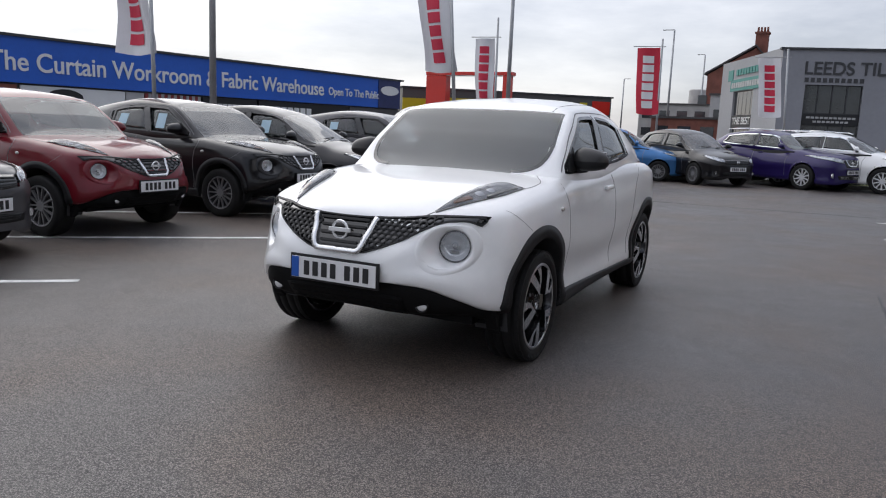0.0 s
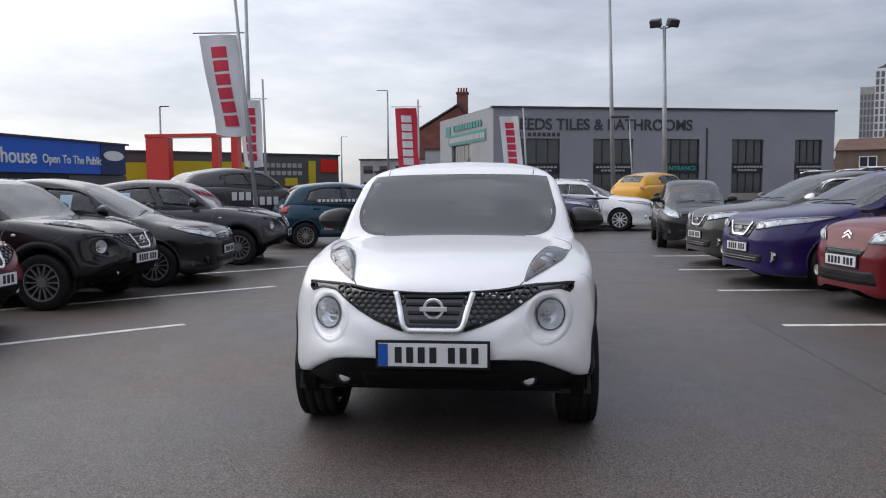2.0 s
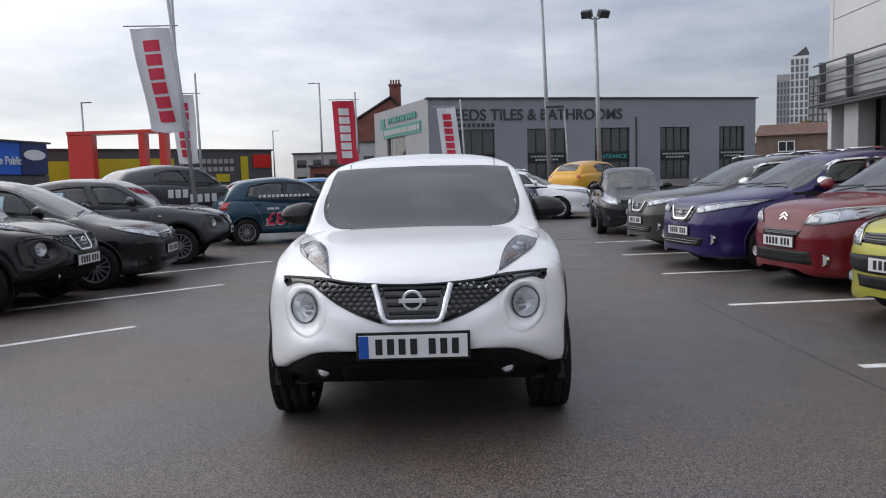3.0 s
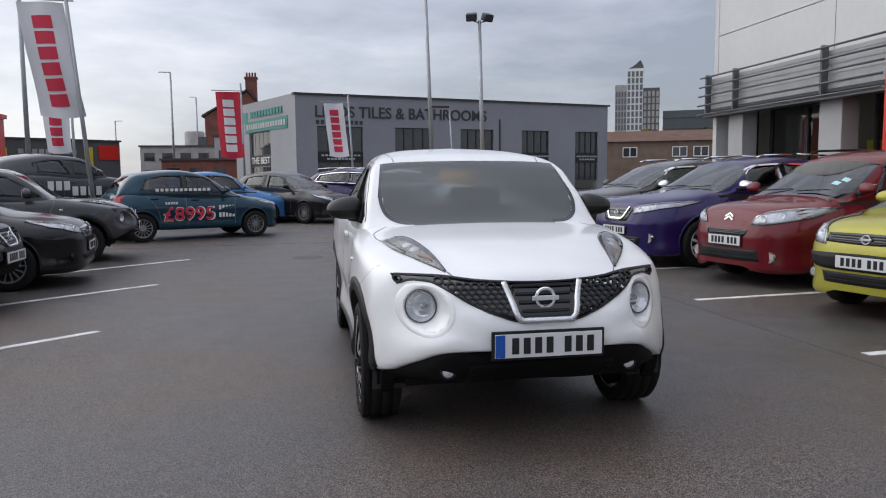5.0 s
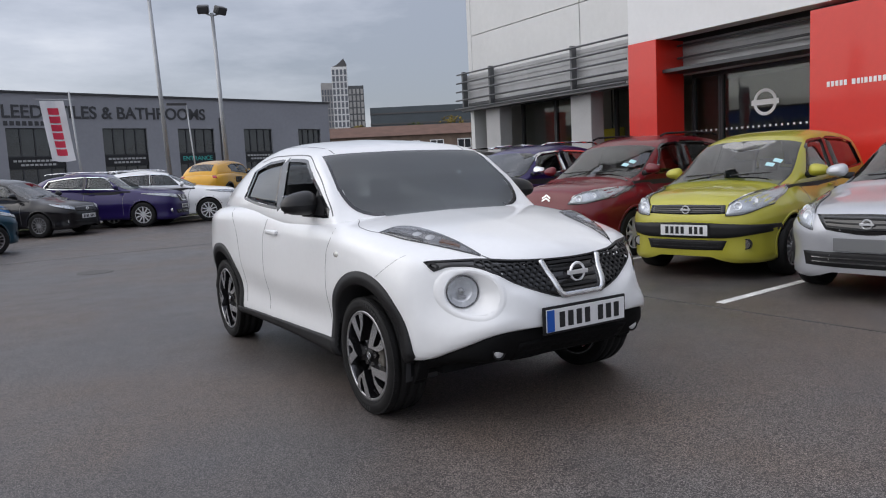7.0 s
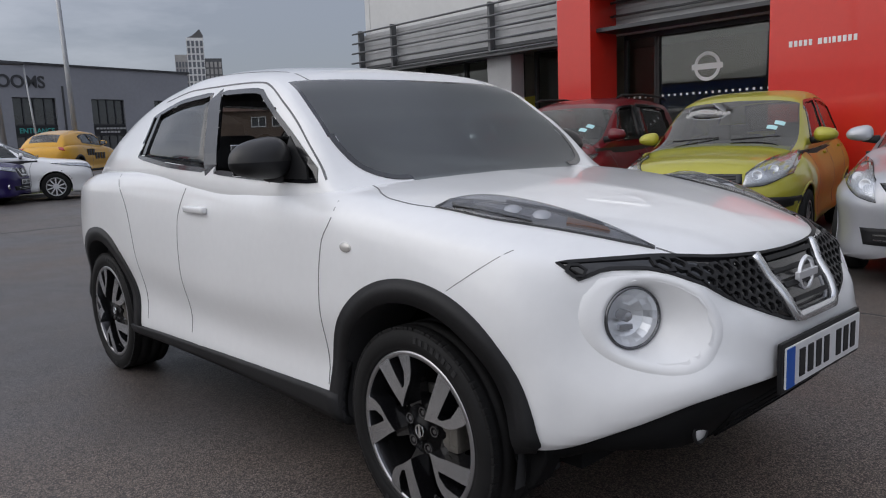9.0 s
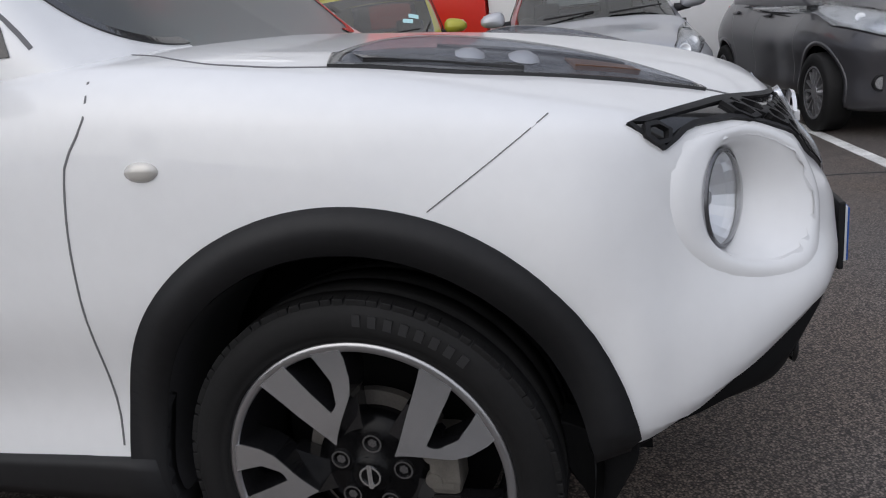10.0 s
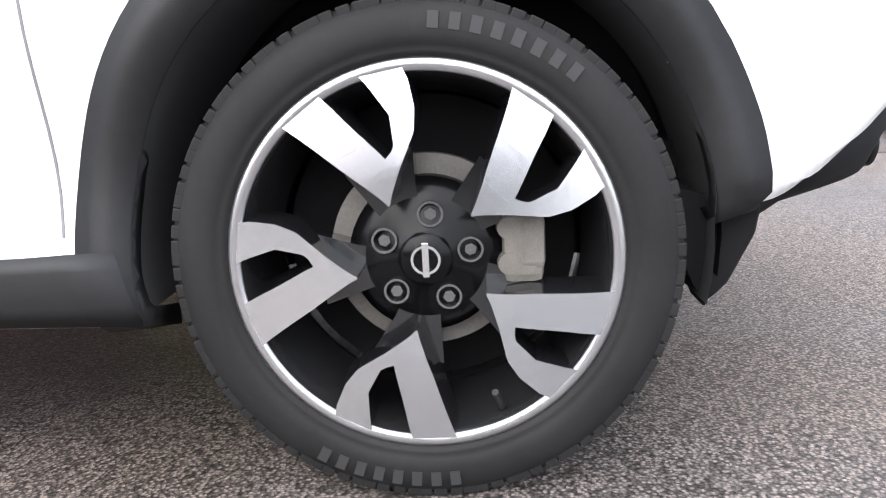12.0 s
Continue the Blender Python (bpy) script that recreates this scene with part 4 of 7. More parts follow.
    for s in (-1, 1):
        mirror(root, s * (p["W"] * 0.885), my, mz + 0.02, s, mirror_mat or paint, 0.84)
        for hy, hz in p["handles"]:
            q, nn = body.at("x", hy, hz, s)
            bm = B()
            box(bm, 0, 0, 0, 0.03, 0.17, 0.028, 0.008)
            h = part("door_handle", bm, p.get("handle_mat", paint), root, "", True)
            h.location = q + Vector((s * 0.012, 0, 0))
        lo, hi = p["tail_lamp"]
        part("tail_lamp", patch(body, "y", [(s * a, b) for a, b in lo], [(s * a, b) for a, b in hi], 6, 4, 0.008, 0.014, -1), M_REDLENS, root, "", True)
    if p.get("rails"):
        rz_, ra, rb = p["rails"]
        for s in (-1, 1):
            bm = B()
            q = [Vector((s * (p["roof_w"] - 0.02), ra + (rb - ra) * t_, rz_ + 0.05 * math.sin(math.pi * min(1, max(0, t_))) ** 0.3)) for t_ in (0, 0.08, 0.5, 0.92, 1)]
            for c0, c1 in zip(q, q[1:]):
                cyl(bm, c0, c1, 0.016, None, 8)
            part("roof_rail", bm, M_CHROME if p.get("trim_mat") else M_TRIM, root, "", True)
    for s in (-0.42, 0.12):
        bm = B()
        cy, cz = p["cowl"]
        cyl(bm, (s, cy + 0.0, cz + 0.028), (s + 0.42, cy + 0.06, cz + 0.052), 0.008, 0.006, 6)
        part("wiper", bm, M_TRIM, root)

# ---- the crossover in the middle, and its parked sisters ----
JUKE = dict(
    fo=0.80, wb=2.53, ro=0.83, W=0.855, R=0.33, tyre_r=0.318, hub_z=0.322, track=0.730, tyre_w=0.215, belt=(1.005, 1.08), cowl=(0.42, 1.045), head=(1.02, 1.475), peak=(1.75, 1.545),
    roof_end=(2.66, 1.43), glass_end=(3.06, 1.11), roof_w=0.545, lip=0.85, arch=(0.380, 0.402), pillar_y=0.10, shoulder=(0.80, 0.79), waist=0.030,
    top=curve((-0.80, 0.64), (-0.782, 0.70), (-0.73, 0.775), (-0.695, 0.843), (-0.63, 0.885), (-0.47, 0.935), (-0.2, 0.985), (0.1, 1.018), (0.5, 1.045), (0.9, 1.03), (2.2, 1.10), (2.9, 1.09), (3.15, 1.03), (3.28, 0.91), (3.34, 0.73), (3.36, 0.63)),
    mx=curve((-0.80, 0.30), (-0.782, 0.37), (-0.73, 0.45), (-0.64, 0.535), (-0.58, 0.592), (-0.50, 0.672), (-0.42, 0.752), (-0.34, 0.795), (-0.25, 0.815), (0, 0.842), (0.3, 0.850), (0.6, 0.838), (1.2, 0.822), (1.8, 0.832), (2.3, 0.853), (2.6, 0.855), (2.9, 0.82), (3.15, 0.72), (3.3, 0.55), (3.36, 0.36)),
    splay=curve((-0.80, 0.04), (-0.78, 0.05), (-0.74, 0.085), (-0.62, 0.095), (-0.54, 0.083), (-0.46, 0.053), (-0.40, 0.036), (-0.34, 0.02), (-0.25, 0.0), (0.0, 0.0), (3.36, 0.0)),
    low=curve((-0.80, 0.525), (-0.775, 0.520), (-0.74, 0.508), (-0.62, 0.445), (-0.54, 0.406), (-0.50, 0.387), (-0.46, 0.374), (-0.40, 0.364), (-0.34, 0.335), (-0.2, 0.26), (0.4, 0.25), (2.1, 0.26), (2.9, 0.31), (3.2, 0.34), (3.36, 0.5)),
    mz=curve((-0.80, 0.585), (-0.74, 0.61), (-0.5, 0.63), (0, 0.67), (1.2, 0.61), (2.4, 0.71), (3.1, 0.67), (3.36, 0.57)),
    crest=curve((-0.80, 0.02), (-0.6, 0.036), (-0.45, 0.042), (-0.25, 0.044), (0, 0.042), (0.25, 0.034), (0.5, 0.030), (3.36, 0.04)),
    shoulder_y=curve((-0.8, 0.80), (0.3, 0.80), (0.8, 0.62), (1.4, 0.50), (2.0, 0.66), (2.5, 0.86), (3.36, 0.80)),
    cxf=curve((-0.80, 0.6), (-0.47, 0.65), (-0.2, 0.76), (0, 0.845), (0.5, 0.89), (1.0, 0.93), (2.2, 0.93), (2.6, 0.90), (3.36, 0.74)),
    windows=[([(0.555, 1.048), (0.9, 1.056), (1.28, 1.075)], [(0.575, 1.085), (0.72, 1.185), (0.88, 1.285), (1.0, 1.355), (1.07, 1.388), (1.44, 1.405)]),
             ([(1.36, 1.082), (1.7, 1.10), (2.13, 1.145)], [(1.53, 1.406), (1.8, 1.395), (2.16, 1.335)])],
    edz=curve((0.36, 0.97), (0.48, 1.05), (0.60, 1.165), (0.75, 1.29), (0.90, 1.385), (1.02, 1.425), (1.2, 1.445), (1.75, 1.458), (2.1, 1.425), (2.45, 1.37), (2.72, 1.29), (3.06, 1.06), (3.11, 0.99)),
    edx=curve((0.36, 0.70), (0.48, 0.70), (0.60, 0.69), (0.75, 0.665), (0.90, 0.64), (1.05, 0.618), (1.3, 0.60), (1.75, 0.585), (2.2, 0.575), (2.6, 0.56), (3.06, 0.60), (3.11, 0.60)),
    bx=curve((0.36, 0.73), (0.5, 0.762), (0.8, 0.772), (1.4, 0.776), (2.1, 0.765), (2.5, 0.735), (3.06, 0.63), (3.11, 0.62)),
    bz=curve((0.36, 0.955), (0.5, 1.0), (0.8, 1.02), (1.4, 1.05), (2.1, 1.10), (2.4, 1.10), (3.06, 1.02), (3.11, 1.0)),
    holes=[[(s * 0.552 + 0.102 * math.cos(k * math.pi / 16), 0.700 + 0.102 * math.sin(k * math.pi / 16)) for k in range(32)] for s in (-1, 1)],
    seams=[[(0.385, 0.99), (0.375, 0.95), (0.425, 0.86), (0.445, 0.7), (0.45, 0.37)], [(1.53, 1.03), (1.60, 0.85), (1.58, 0.6), (1.56, 0.36)], [(2.26, 1.06), (2.12, 0.88), (2.05, 0.62), (2.02, 0.36)]],
    mirror=(0.66, 1.075), handles=[(1.42, 0.90)], tail_lamp=([(0.62, 0.93), (0.74, 0.90)], [(0.55, 1.03), (0.66, 1.03)]), wheel="seven_double", seal_w=0.02, clad=True)


def juke_face(root, body, cab, paint, fine, mirror_mat, blue=True):
    """Round lamps in raised cups, blade lamps on the wings, wide mesh grille, clad arches and sills."""
    nu = 26 if fine else 14
    # dark lower bumper, set back under the painted skin
    mxf, lowf = JUKE["mx"], JUKE["low"]
    flare = JUKE["splay"]
    cb = curve((-0.755, 0.465), (-0.71, 0.402), (-0.65, 0.350), (-0.58, 0.345), (-0.5, 0.338), (-0.43, 0.315), (-0.38, 0.30))

    def chin(y):
        m_, z1, z0 = float(mxf(y)) + float(flare(y)) - 0.052, float(lowf(y)) + 0.03, float(cb(y))
        return [(0, z1 + 0.01), (0.5 * m_, z1 + 0.005), (m_ - 0.06, z1), (m_, z1 - 0.02), (m_ + 0.006, 0.55 * z1 + 0.45 * z0), (m_ - 0.03, z0 + 0.02), (m_ - 0.10, z0), (0.5 * m_, z0 - 0.01), (0, z0 - 0.012)]
    low_shell = Shell(np.linspace(-0.755, -0.385, 30 if fine else 16), chin, 26 if fine else 16)
    part("lower_bumper", low_shell.mesh(), M_DEEP, root, "", True)
    part("lower_grille", patch(low_shell, "y", [(-0.36, 0.345), (0, 0.335), (0.36, 0.345)], [(-0.36, 0.44), (0, 0.455), (0.36, 0.44)], 16, 4, 0.006, 0.01), M_DEEP, root, "", True)
    for z in (0.36, 0.395, 0.43):
        part("lower_grille_bar", strip(low_shell, "y", [(-0.34, z), (0, z), (0.34, z)], 0.010, 0.010, 0.010, n=14), M_DEEP, root)
    # main grille
    lo = [(-0.665, 0.807), (-0.60, 0.830), (-0.53, 0.827), (-0.46, 0.797), (-0.36, 0.737), (-0.22, 0.677), (-0.13, 0.652), (0.13, 0.652), (0.22, 0.677), (0.36, 0.737), (0.46, 0.797), (0.53, 0.827), (0.60, 0.830), (0.665, 0.807)]
    hi = [(-0.69, 0.850), (-0.5, 0.850), (-0.3, 0.834), (0, 0.824), (0.3, 0.834), (0.5, 0.850), (0.69, 0.850)]
    gr = part("grille", patch(body, "y", lo, hi, 40, 5, 0.002, 0.012), M_GLOSSBLACK, root, "", True)
    L, H = curve(*lo), curve(*hi)
    bm = B()
    cw, ch = (0.036, 0.025) if fine else (0.07, 0.035)
    k = 0
    z = 0.657
    while z < 0.865:
        for s in (-1, 1):
            x = 0.16 + (0.5 * cw if k % 2 else 0)
            while x < 0.69:
                pts = [(s * (x + 0.52 * cw * math.cos(radians(a))), z + 0.58 * ch * math.sin(radians(a))) for a in range(0, 360, 60)]
                if all(L(a) - 0.002 < b < H(a) - 0.002 for a, b in pts) and all(abs(a) > 0.20 - 0.3 * (b - 0.64) - 0.02 for a, b in pts):
                    strip(body, "y", pts, 0.0065, 0.009, 0.008, closed=True, raw=True, bm=bm)
                x += cw
        z += ch * 0.86
        k += 1
    part("grille_mesh", bm, M_TRIM, gr)["kind"] = "stuff"
    bm = B()
    strip(body, "y", spl(lo, 60) + spl(hi, 60)[::-1], 0.007, 0.006, 0.008, closed=True, raw=True, bm=bm)
    part("grille_frame", bm, M_TRIM, gr)
    part("grille_chrome", strip(body, "y", [(-0.188, 0.825), (-0.163, 0.747), (-0.136, 0.667), (-0.115, 0.654), (0.115, 0.654), (0.136, 0.667), (0.163, 0.747), (0.188, 0.825)], 0.026, 0.018, 0.02, n=44), mat("satin_silver_trim", (0.72, 0.73, 0.75), 0.22, 0.85), gr, "silver U-shaped surround", True)
    for z in (0.697, 0.734, 0.771, 0.808):
        hw = 0.108 + 0.30 * (z - 0.652) - 0.008
        part("grille_slat", strip(body, "y", [(-hw, z), (hw, z)], 0.012, 0.012, 0.012, n=10), M_TRIM, gr)
    q, _ = body.at("y", 0, 0.757)
    ring_badge(root, pose(0, q.y - 0.022, 0.757), 0.052)
    bar_plate(root, pose(0, -0.825, 0.546), blue=blue)
    for s in (-1, 1):
        # round main lamp, sunk into a cup in the bumper
        cx, cz = s * 0.566, 0.704
        ax = Vector((s * 0.42, -0.905, 0.05)).normalized()
        C = Vector((cx, -0.572, cz))
        m = Matrix.Translation(C) @ ax.to_track_quat("X", "Z").to_matrix().to_4x4()
        U = Vector((0, 0, 1)).cross(ax).normalized()
        if U.x < 0:
            U = -U
        V = ax.cross(U)
        if V.z < 0:
            V = -V
        lamp = new("round_headlamp")
        lamp.parent = root
        bm = B()
        ns = 56 if fine else 28
        rows = []
        for k in range(ns):
            c, d = math.cos(2 * math.pi * k / ns), math.sin(2 * math.pi * k / ns)
            row = []
            h = max(0.0, s * c)
            for r, off in ((0.136, -0.004), (0.125, 0.003), (0.114, 0.0042 + 0.002 * h), (0.105, 0.002 + 0.005 * h)):
                q, n_ = body.at("y", cx - s * 0.014 + r * c, min(cz - 0.004 + r * d, 0.813))
                row.append(q + n_ * off)
            ring = C + U * (0.083 * c) + V * (0.083 * d)
            row.append(row[-1] * 0.42 + ring * 0.58 + ax * 0.002)
            row.append(ring)
            row.append(C + U * (0.080 * c) + V * (0.080 * d) - ax * 0.012)
            rows.append([bm.verts.new(p_) for p_ in row])
        for r0, r1 in zip(rows, rows[1:] + rows[:1]):
            for i in range(len(r0) - 1):
                bm.faces.new((r0[i], r0[i + 1], r1[i + 1], r1[i]))
        part("lamp_cup", bm, paint, lamp, "", True)
        bm = B()
        lathe(bm, [(-0.062, 0.012), (-0.056, 0.030), (-0.040, 0.055), (-0.020, 0.071), (-0.003, 0.0805)], 22, m=m)
        part("reflector", bm, M_REFLECTOR, lamp)
        bm = B()
        lathe(bm, [(-0.064, 0.016), (-0.030, 0.015), (-0.022, 0.011), (-0.020, 0.001)], 20, m=m)
        box(bm, -0.040, 0, -0.030, 0.010, 0.04, 0.014, 0.002, m)
        part("bulb_shield", bm, mat("bright_bulb_shield", (0.5, 0.5, 0.51), 0.2, 0.6), lamp)
        bm = B()
        lathe(bm, [(-0.006, 0.0815), (0.003, 0.0800), (0.004, 0.0755), (-0.004, 0.0745)], 44, m=m)
        part("lamp_ring", bm, mat("dark_chrome", (0.16, 0.16, 0.17), 0.2, 0.8), lamp, "", True)
        bm = B()
        lathe(bm, [(0.001, 0.078), (0.010, 0.067), (0.018, 0.042), (0.021, 0.001)], 40, m=m)
        part("lamp_lens", bm, M_LENS, lamp, "", True).visible_shadow = False
        # blade lamp on the wing
        lo = [(s * 0.440, -0.555), (s * 0.565, -0.35), (s * 0.660, -0.13), (s * 0.692, 0.02)]
        hi = [(s * 0.435, -0.55), (s * 0.472, -0.33), (s * 0.530, -0.10), (s * 0.605, 0.045)]
        bl = part("blade_headlamp", raised(body, lo, hi, 22, 9, 0.022), mat("blade_lamp_grey_housing", (0.23, 0.23, 0.24), 0.25, 0.6, coat=0.2, vary=0.8, noise_scale=16), root, "", True)
        part("indicator_section", patch(body, "z", [(s * 0.487, -0.445), (s * 0.545, -0.345)], [(s * 0.475, -0.43), (s * 0.512, -0.325)], 5, 3, 0.016, 0.012), mat("muted_amber_bulb_cover", (0.20, 0.085, 0.045), 0.3, 0.3), bl)
        bm = B()
        for u in (0.35, 0.72):
            a = [lo[1][k] * (1 - u) + lo[2][k] * u for k in (0, 1)]
            b = [hi[1][k] * (1 - u) + hi[2][k] * u for k in (0, 1)]
            p3, nn = body.at("z", (a[0] + b[0]) / 2, (a[1] + b[1]) / 2)
            mm = Matrix.Translation(p3 + nn * 0.010) @ nn.to_track_quat("X", "Z").to_matrix().to_4x4()
            lathe(bm, [(0.0, 0.030), (0.008, 0.024), (0.013, 0.013), (0.015, 0.001)], 9, m=mm)
        part("lamp_pod", bm, M_REFLECTOR, bl, "", True)
        part("lamp_spear", patch(body, "z", [(s * 0.60, -0.27), (s * 0.640, -0.14), (s * 0.672, -0.03)], [(s * 0.585, -0.255), (s * 0.615, -0.115), (s * 0.645, 0.0)], 8, 2, 0.014, 0.01), M_GLOSSBLACK, bl)
        part("lamp_spear", patch(body, "z", [(s * 0.475, -0.42), (s * 0.495, -0.32), (s * 0.55, -0.13)], [(s * 0.465, -0.405), (s * 0.482, -0.305), (s * 0.535, -0.115)], 8, 2, 0.018, 0.014), mat("dark_chrome", (0.16, 0.16, 0.17), 0.2, 0.8), bl)
        part("lamp_lens", raised(body, lo, hi, 26, 12, 0.052, 0.004, 0.006), M_BLADELENS, bl, "", True).visible_shadow = False
        part("lamp_bezel", strip(body, "z", spl(lo, 22) + spl(hi, 22)[::-1], 0.005, 0.006, 0.010, closed=True, raw=True), M_GLOSSBLACK, bl)
        # bonnet edge
        part("bonnet_line", strip(body, "z", [(s * 0.432, -0.555), (s * 0.40, -0.63), (s * 0.38, -0.69)], 0.006, 0.0012, 0.003, n=14), M_GAP, root)
        part("bonnet_line", strip(body, "z", [(s * 0.692, 0.02), (s * 0.714, 0.12), (s * 0.716, 0.20), (s * 0.695, 0.27), (s * 0.65, 0.35), (s * 0.61, 0.44)], 0.005, 0.0012, 0.003, n=24), M_GAP, root)
        part("wing_line", strip(body, "x", [(-0.15, 0.765), (-0.24, 0.825), (-0.32, 0.88)], 0.0018, 0.0008, 0.003, s, n=14), M_GAP, root)
        # fog lamp in the dark bumper
        q, nn = low_shell.at("y", s * 0.455, 0.408)
        fog = new("fog_lamp")
        fog.parent, fog.location = root, q + Vector((0, 0.003, 0))
        bm = B()
        lathe(bm, [(0.008, 0.036), (0.002, 0.040), (-0.002, 0.034), (0.006, 0.030)], 24, m=pose(0, 0, 0, 0, 0, 90))
        part("fog_ring", bm, M_TRIM, fog, "", True)
        bm = B()
        lathe(bm, [(0.006, 0.031), (-0.001, 0.024), (-0.003, 0.001)], 24, m=pose(0, 0, 0, 0, 0, 90))
        part("fog_lens", bm, M_REFLECTOR, fog, "", True)
        # side repeater
        q, nn = body.at("x", 0.285, 0.852, s)
        bm = B()
        bmesh.ops.create_uvsphere(bm, u_segments=14, v_segments=8, radius=1, matrix=Matrix.Translation(q) @ Matrix.Diagonal((0.010, 0.030, 0.016, 1)))
        part("side_repeater", bm, mat("clear_repeater", (0.62, 0.60, 0.56), 0.15, 0.2, coat=1.0), root, "", True)
        # cladding round the wheels and along the sill
        for cy in (0, 2.53):
            part("arch_cladding", strip(body, "x", arch_line(cy, 0.33, 0.397, 0.418, -97 if cy else -89, 104, 64 if fine else 30), 0.070, 0.009, 0.030, s, raw=True), M_TRIM, root, "", True)
            bm = B()
            inner = arch_line(cy, 0.33, 0.362, 0.381, -103, 99, 40)
            rows = []
            for a, b in inner:
                p3, _ = body.at("x", a, max(b, 0.27), s)
                rows.append((bm.verts.new((p3.x + s * 0.004, a, b)), bm.verts.new((s * 0.60, a, b))))
            for r0, r1 in zip(rows, rows[1:]):
                bm.faces.new((r0[0], r0[1], r1[1], r1[0]))
            part("arch_liner", bm, M_DARK, root, "", True)
        bm = B()
        prism(bm, [(-0.300, 0.40), (-0.365, 0.375), (-0.432, 0.366), (-0.425, 0.325), (-0.389, 0.255), (-0.373, 0.250), (-0.362, 0.226), (-0.350, 0.262), (-0.335, 0.278), (-0.310, 0.32)], s * 0.68, s * 0.748, lambda u, v, d: Vector((d, u, v)))
        bmesh.ops.bevel(bm, geom=list(bm.edges), offset=0.004, segments=1, affect="EDGES")
        part("front_flap", bm, M_DEEP, root)
        part("sill_cladding", patch(body, "x", [(0.36, 0.265), (1.2, 0.265), (2.20, 0.27)], [(0.38, 0.352), (1.2, 0.322), (2.20, 0.308)], 24, 4, 0.014, 0.04, s), M_TRIM, root, "", True)
        part("rear_lower_bumper", patch(body, "y", [(s * 0.05, 0.34), (s * 0.72, 0.34)], [(s * 0.05, 0.50), (s * 0.72, 0.50)], 8, 3, 0.008, 0.02, -1), M_TRIM, root, "", True)
        mirror(root, s * 0.735, 0.765, 1.108, s, mirror_mat, 0.92)
        q, nn = body.at("x", 1.42, 0.918, s)
        bm = B()
        box(bm, s * 0.012, 0, 0, 0.026, 0.19, 0.030, 0.010)
        hd = part("door_handle", bm, paint, root, "", True)
        hd.location = q
        part("shut_line", strip(cab, "x", [(0.515, 1.052), (0.56, 1.098), (0.64, 1.168), (0.72, 1.235), (0.90, 1.355), (1.0, 1.402), (1.08, 1.422), (1.4, 1.437), (1.75, 1.44), (2.1, 1.408)], 0.006, 0.0012, 0.004, s, n=50), M_GAP, root)
        if fine:
            part("windscreen_seal", cab.screen_corner(s), M_GLOSSBLACK, root)
        part("mirror_sail", patch(cab, "x", [(0.60, 1.052), (0.76, 1.056)], [(0.62, 1.095), (0.76, 1.205)], 6, 4, 0.006, 0.012, s), M_TRIM, root)
        part("hidden_door_handle", strip(cab, "x", [(2.055, 1.155), (2.085, 1.345)], 0.035, 0.004, 0.008, s, n=8), M_GLOSSBLACK, root)
        part("tail_lamp", patch(body, "y", [(s * 0.56, 0.93), (s * 0.70, 0.90)], [(s * 0.50, 1.01), (s * 0.62, 1.01)], 6, 4, 0.010, 0.014, -1), M_REDLENS, root, "", True)
        part("roof_channel", strip(cab, "z", [(s * 0.505, 0.955), (s * 0.515, 1.2), (s * 0.50, 1.8), (s * 0.47, 2.6)], 0.008, 0.0012, 0.004, n=24), M_GAP, root)
    part("cowl_panel", strip(body, "z", [(-0.50, 0.53), (-0.3, 0.505), (0, 0.49), (0.3, 0.505), (0.50, 0.53)], 0.04, 0.003, 0.008, n=24), M_DEEP, root)
    bm = B()
    cyl(bm, (-0.50, 0.49, 1.035), (0.02, 0.45, 1.05), 0.009, 0.006, 6)
    cyl(bm, (0.02, 0.47, 1.05), (0.56, 0.51, 1.05), 0.009, 0.006, 6)
    part("wiper", bm, M_TRIM, root)


JW = dict(JUKE, open_window=((-1, 0),), spin=0)
white_root, white_body, white_cab = car("crossover_car", "white small crossover car with black arches and an open window", pose(-0.010, -0.094, -0.004, 0, 0, 1.01), M_WHITE, JW, fine=True)
juke_face(white_root, white_body, white_cab, M_WHITE, True, M_MIRRORCAP)

# ---- parked cars ----


def paint(name, c, metal=0.35, rough=0.28):
    return mat(name, c, 0.36, metal, coat=0.75, vary=0.04, noise_scale=3, spec=0.15)


P_RED = paint("deep_red_car_paint", (0.14, 0.005, 0.012), 0.0)
P_BLACK = paint("black_car_paint", (0.006, 0.0055, 0.007), 0.0)
P_GREY = paint("dark_grey_car_paint", (0.065, 0.064, 0.07))
P_TEAL = paint("teal_car_paint", (0.008, 0.045, 0.075))
P_PURPLE = paint("ink_purple_car_paint", (0.018, 0.010, 0.085), 0.1)
P_SILVER = paint("silver_car_paint", (0.46, 0.47, 0.50), 0.5)
P_GREEN = paint("lime_yellow_car_paint", (0.40, 0.375, 0.045), 0.2)
P_YELLOW = paint("golden_yellow_car_paint", (0.62, 0.32, 0.02), 0.15)
P_BLUE = paint("light_blue_car_paint", (0.05, 0.18, 0.42))
P_DKRED = paint("cherry_red_car_paint", (0.135, 0.006, 0.012), 0.0)
P_BROWN = paint("bronze_grey_car_paint", (0.055, 0.052, 0.048))

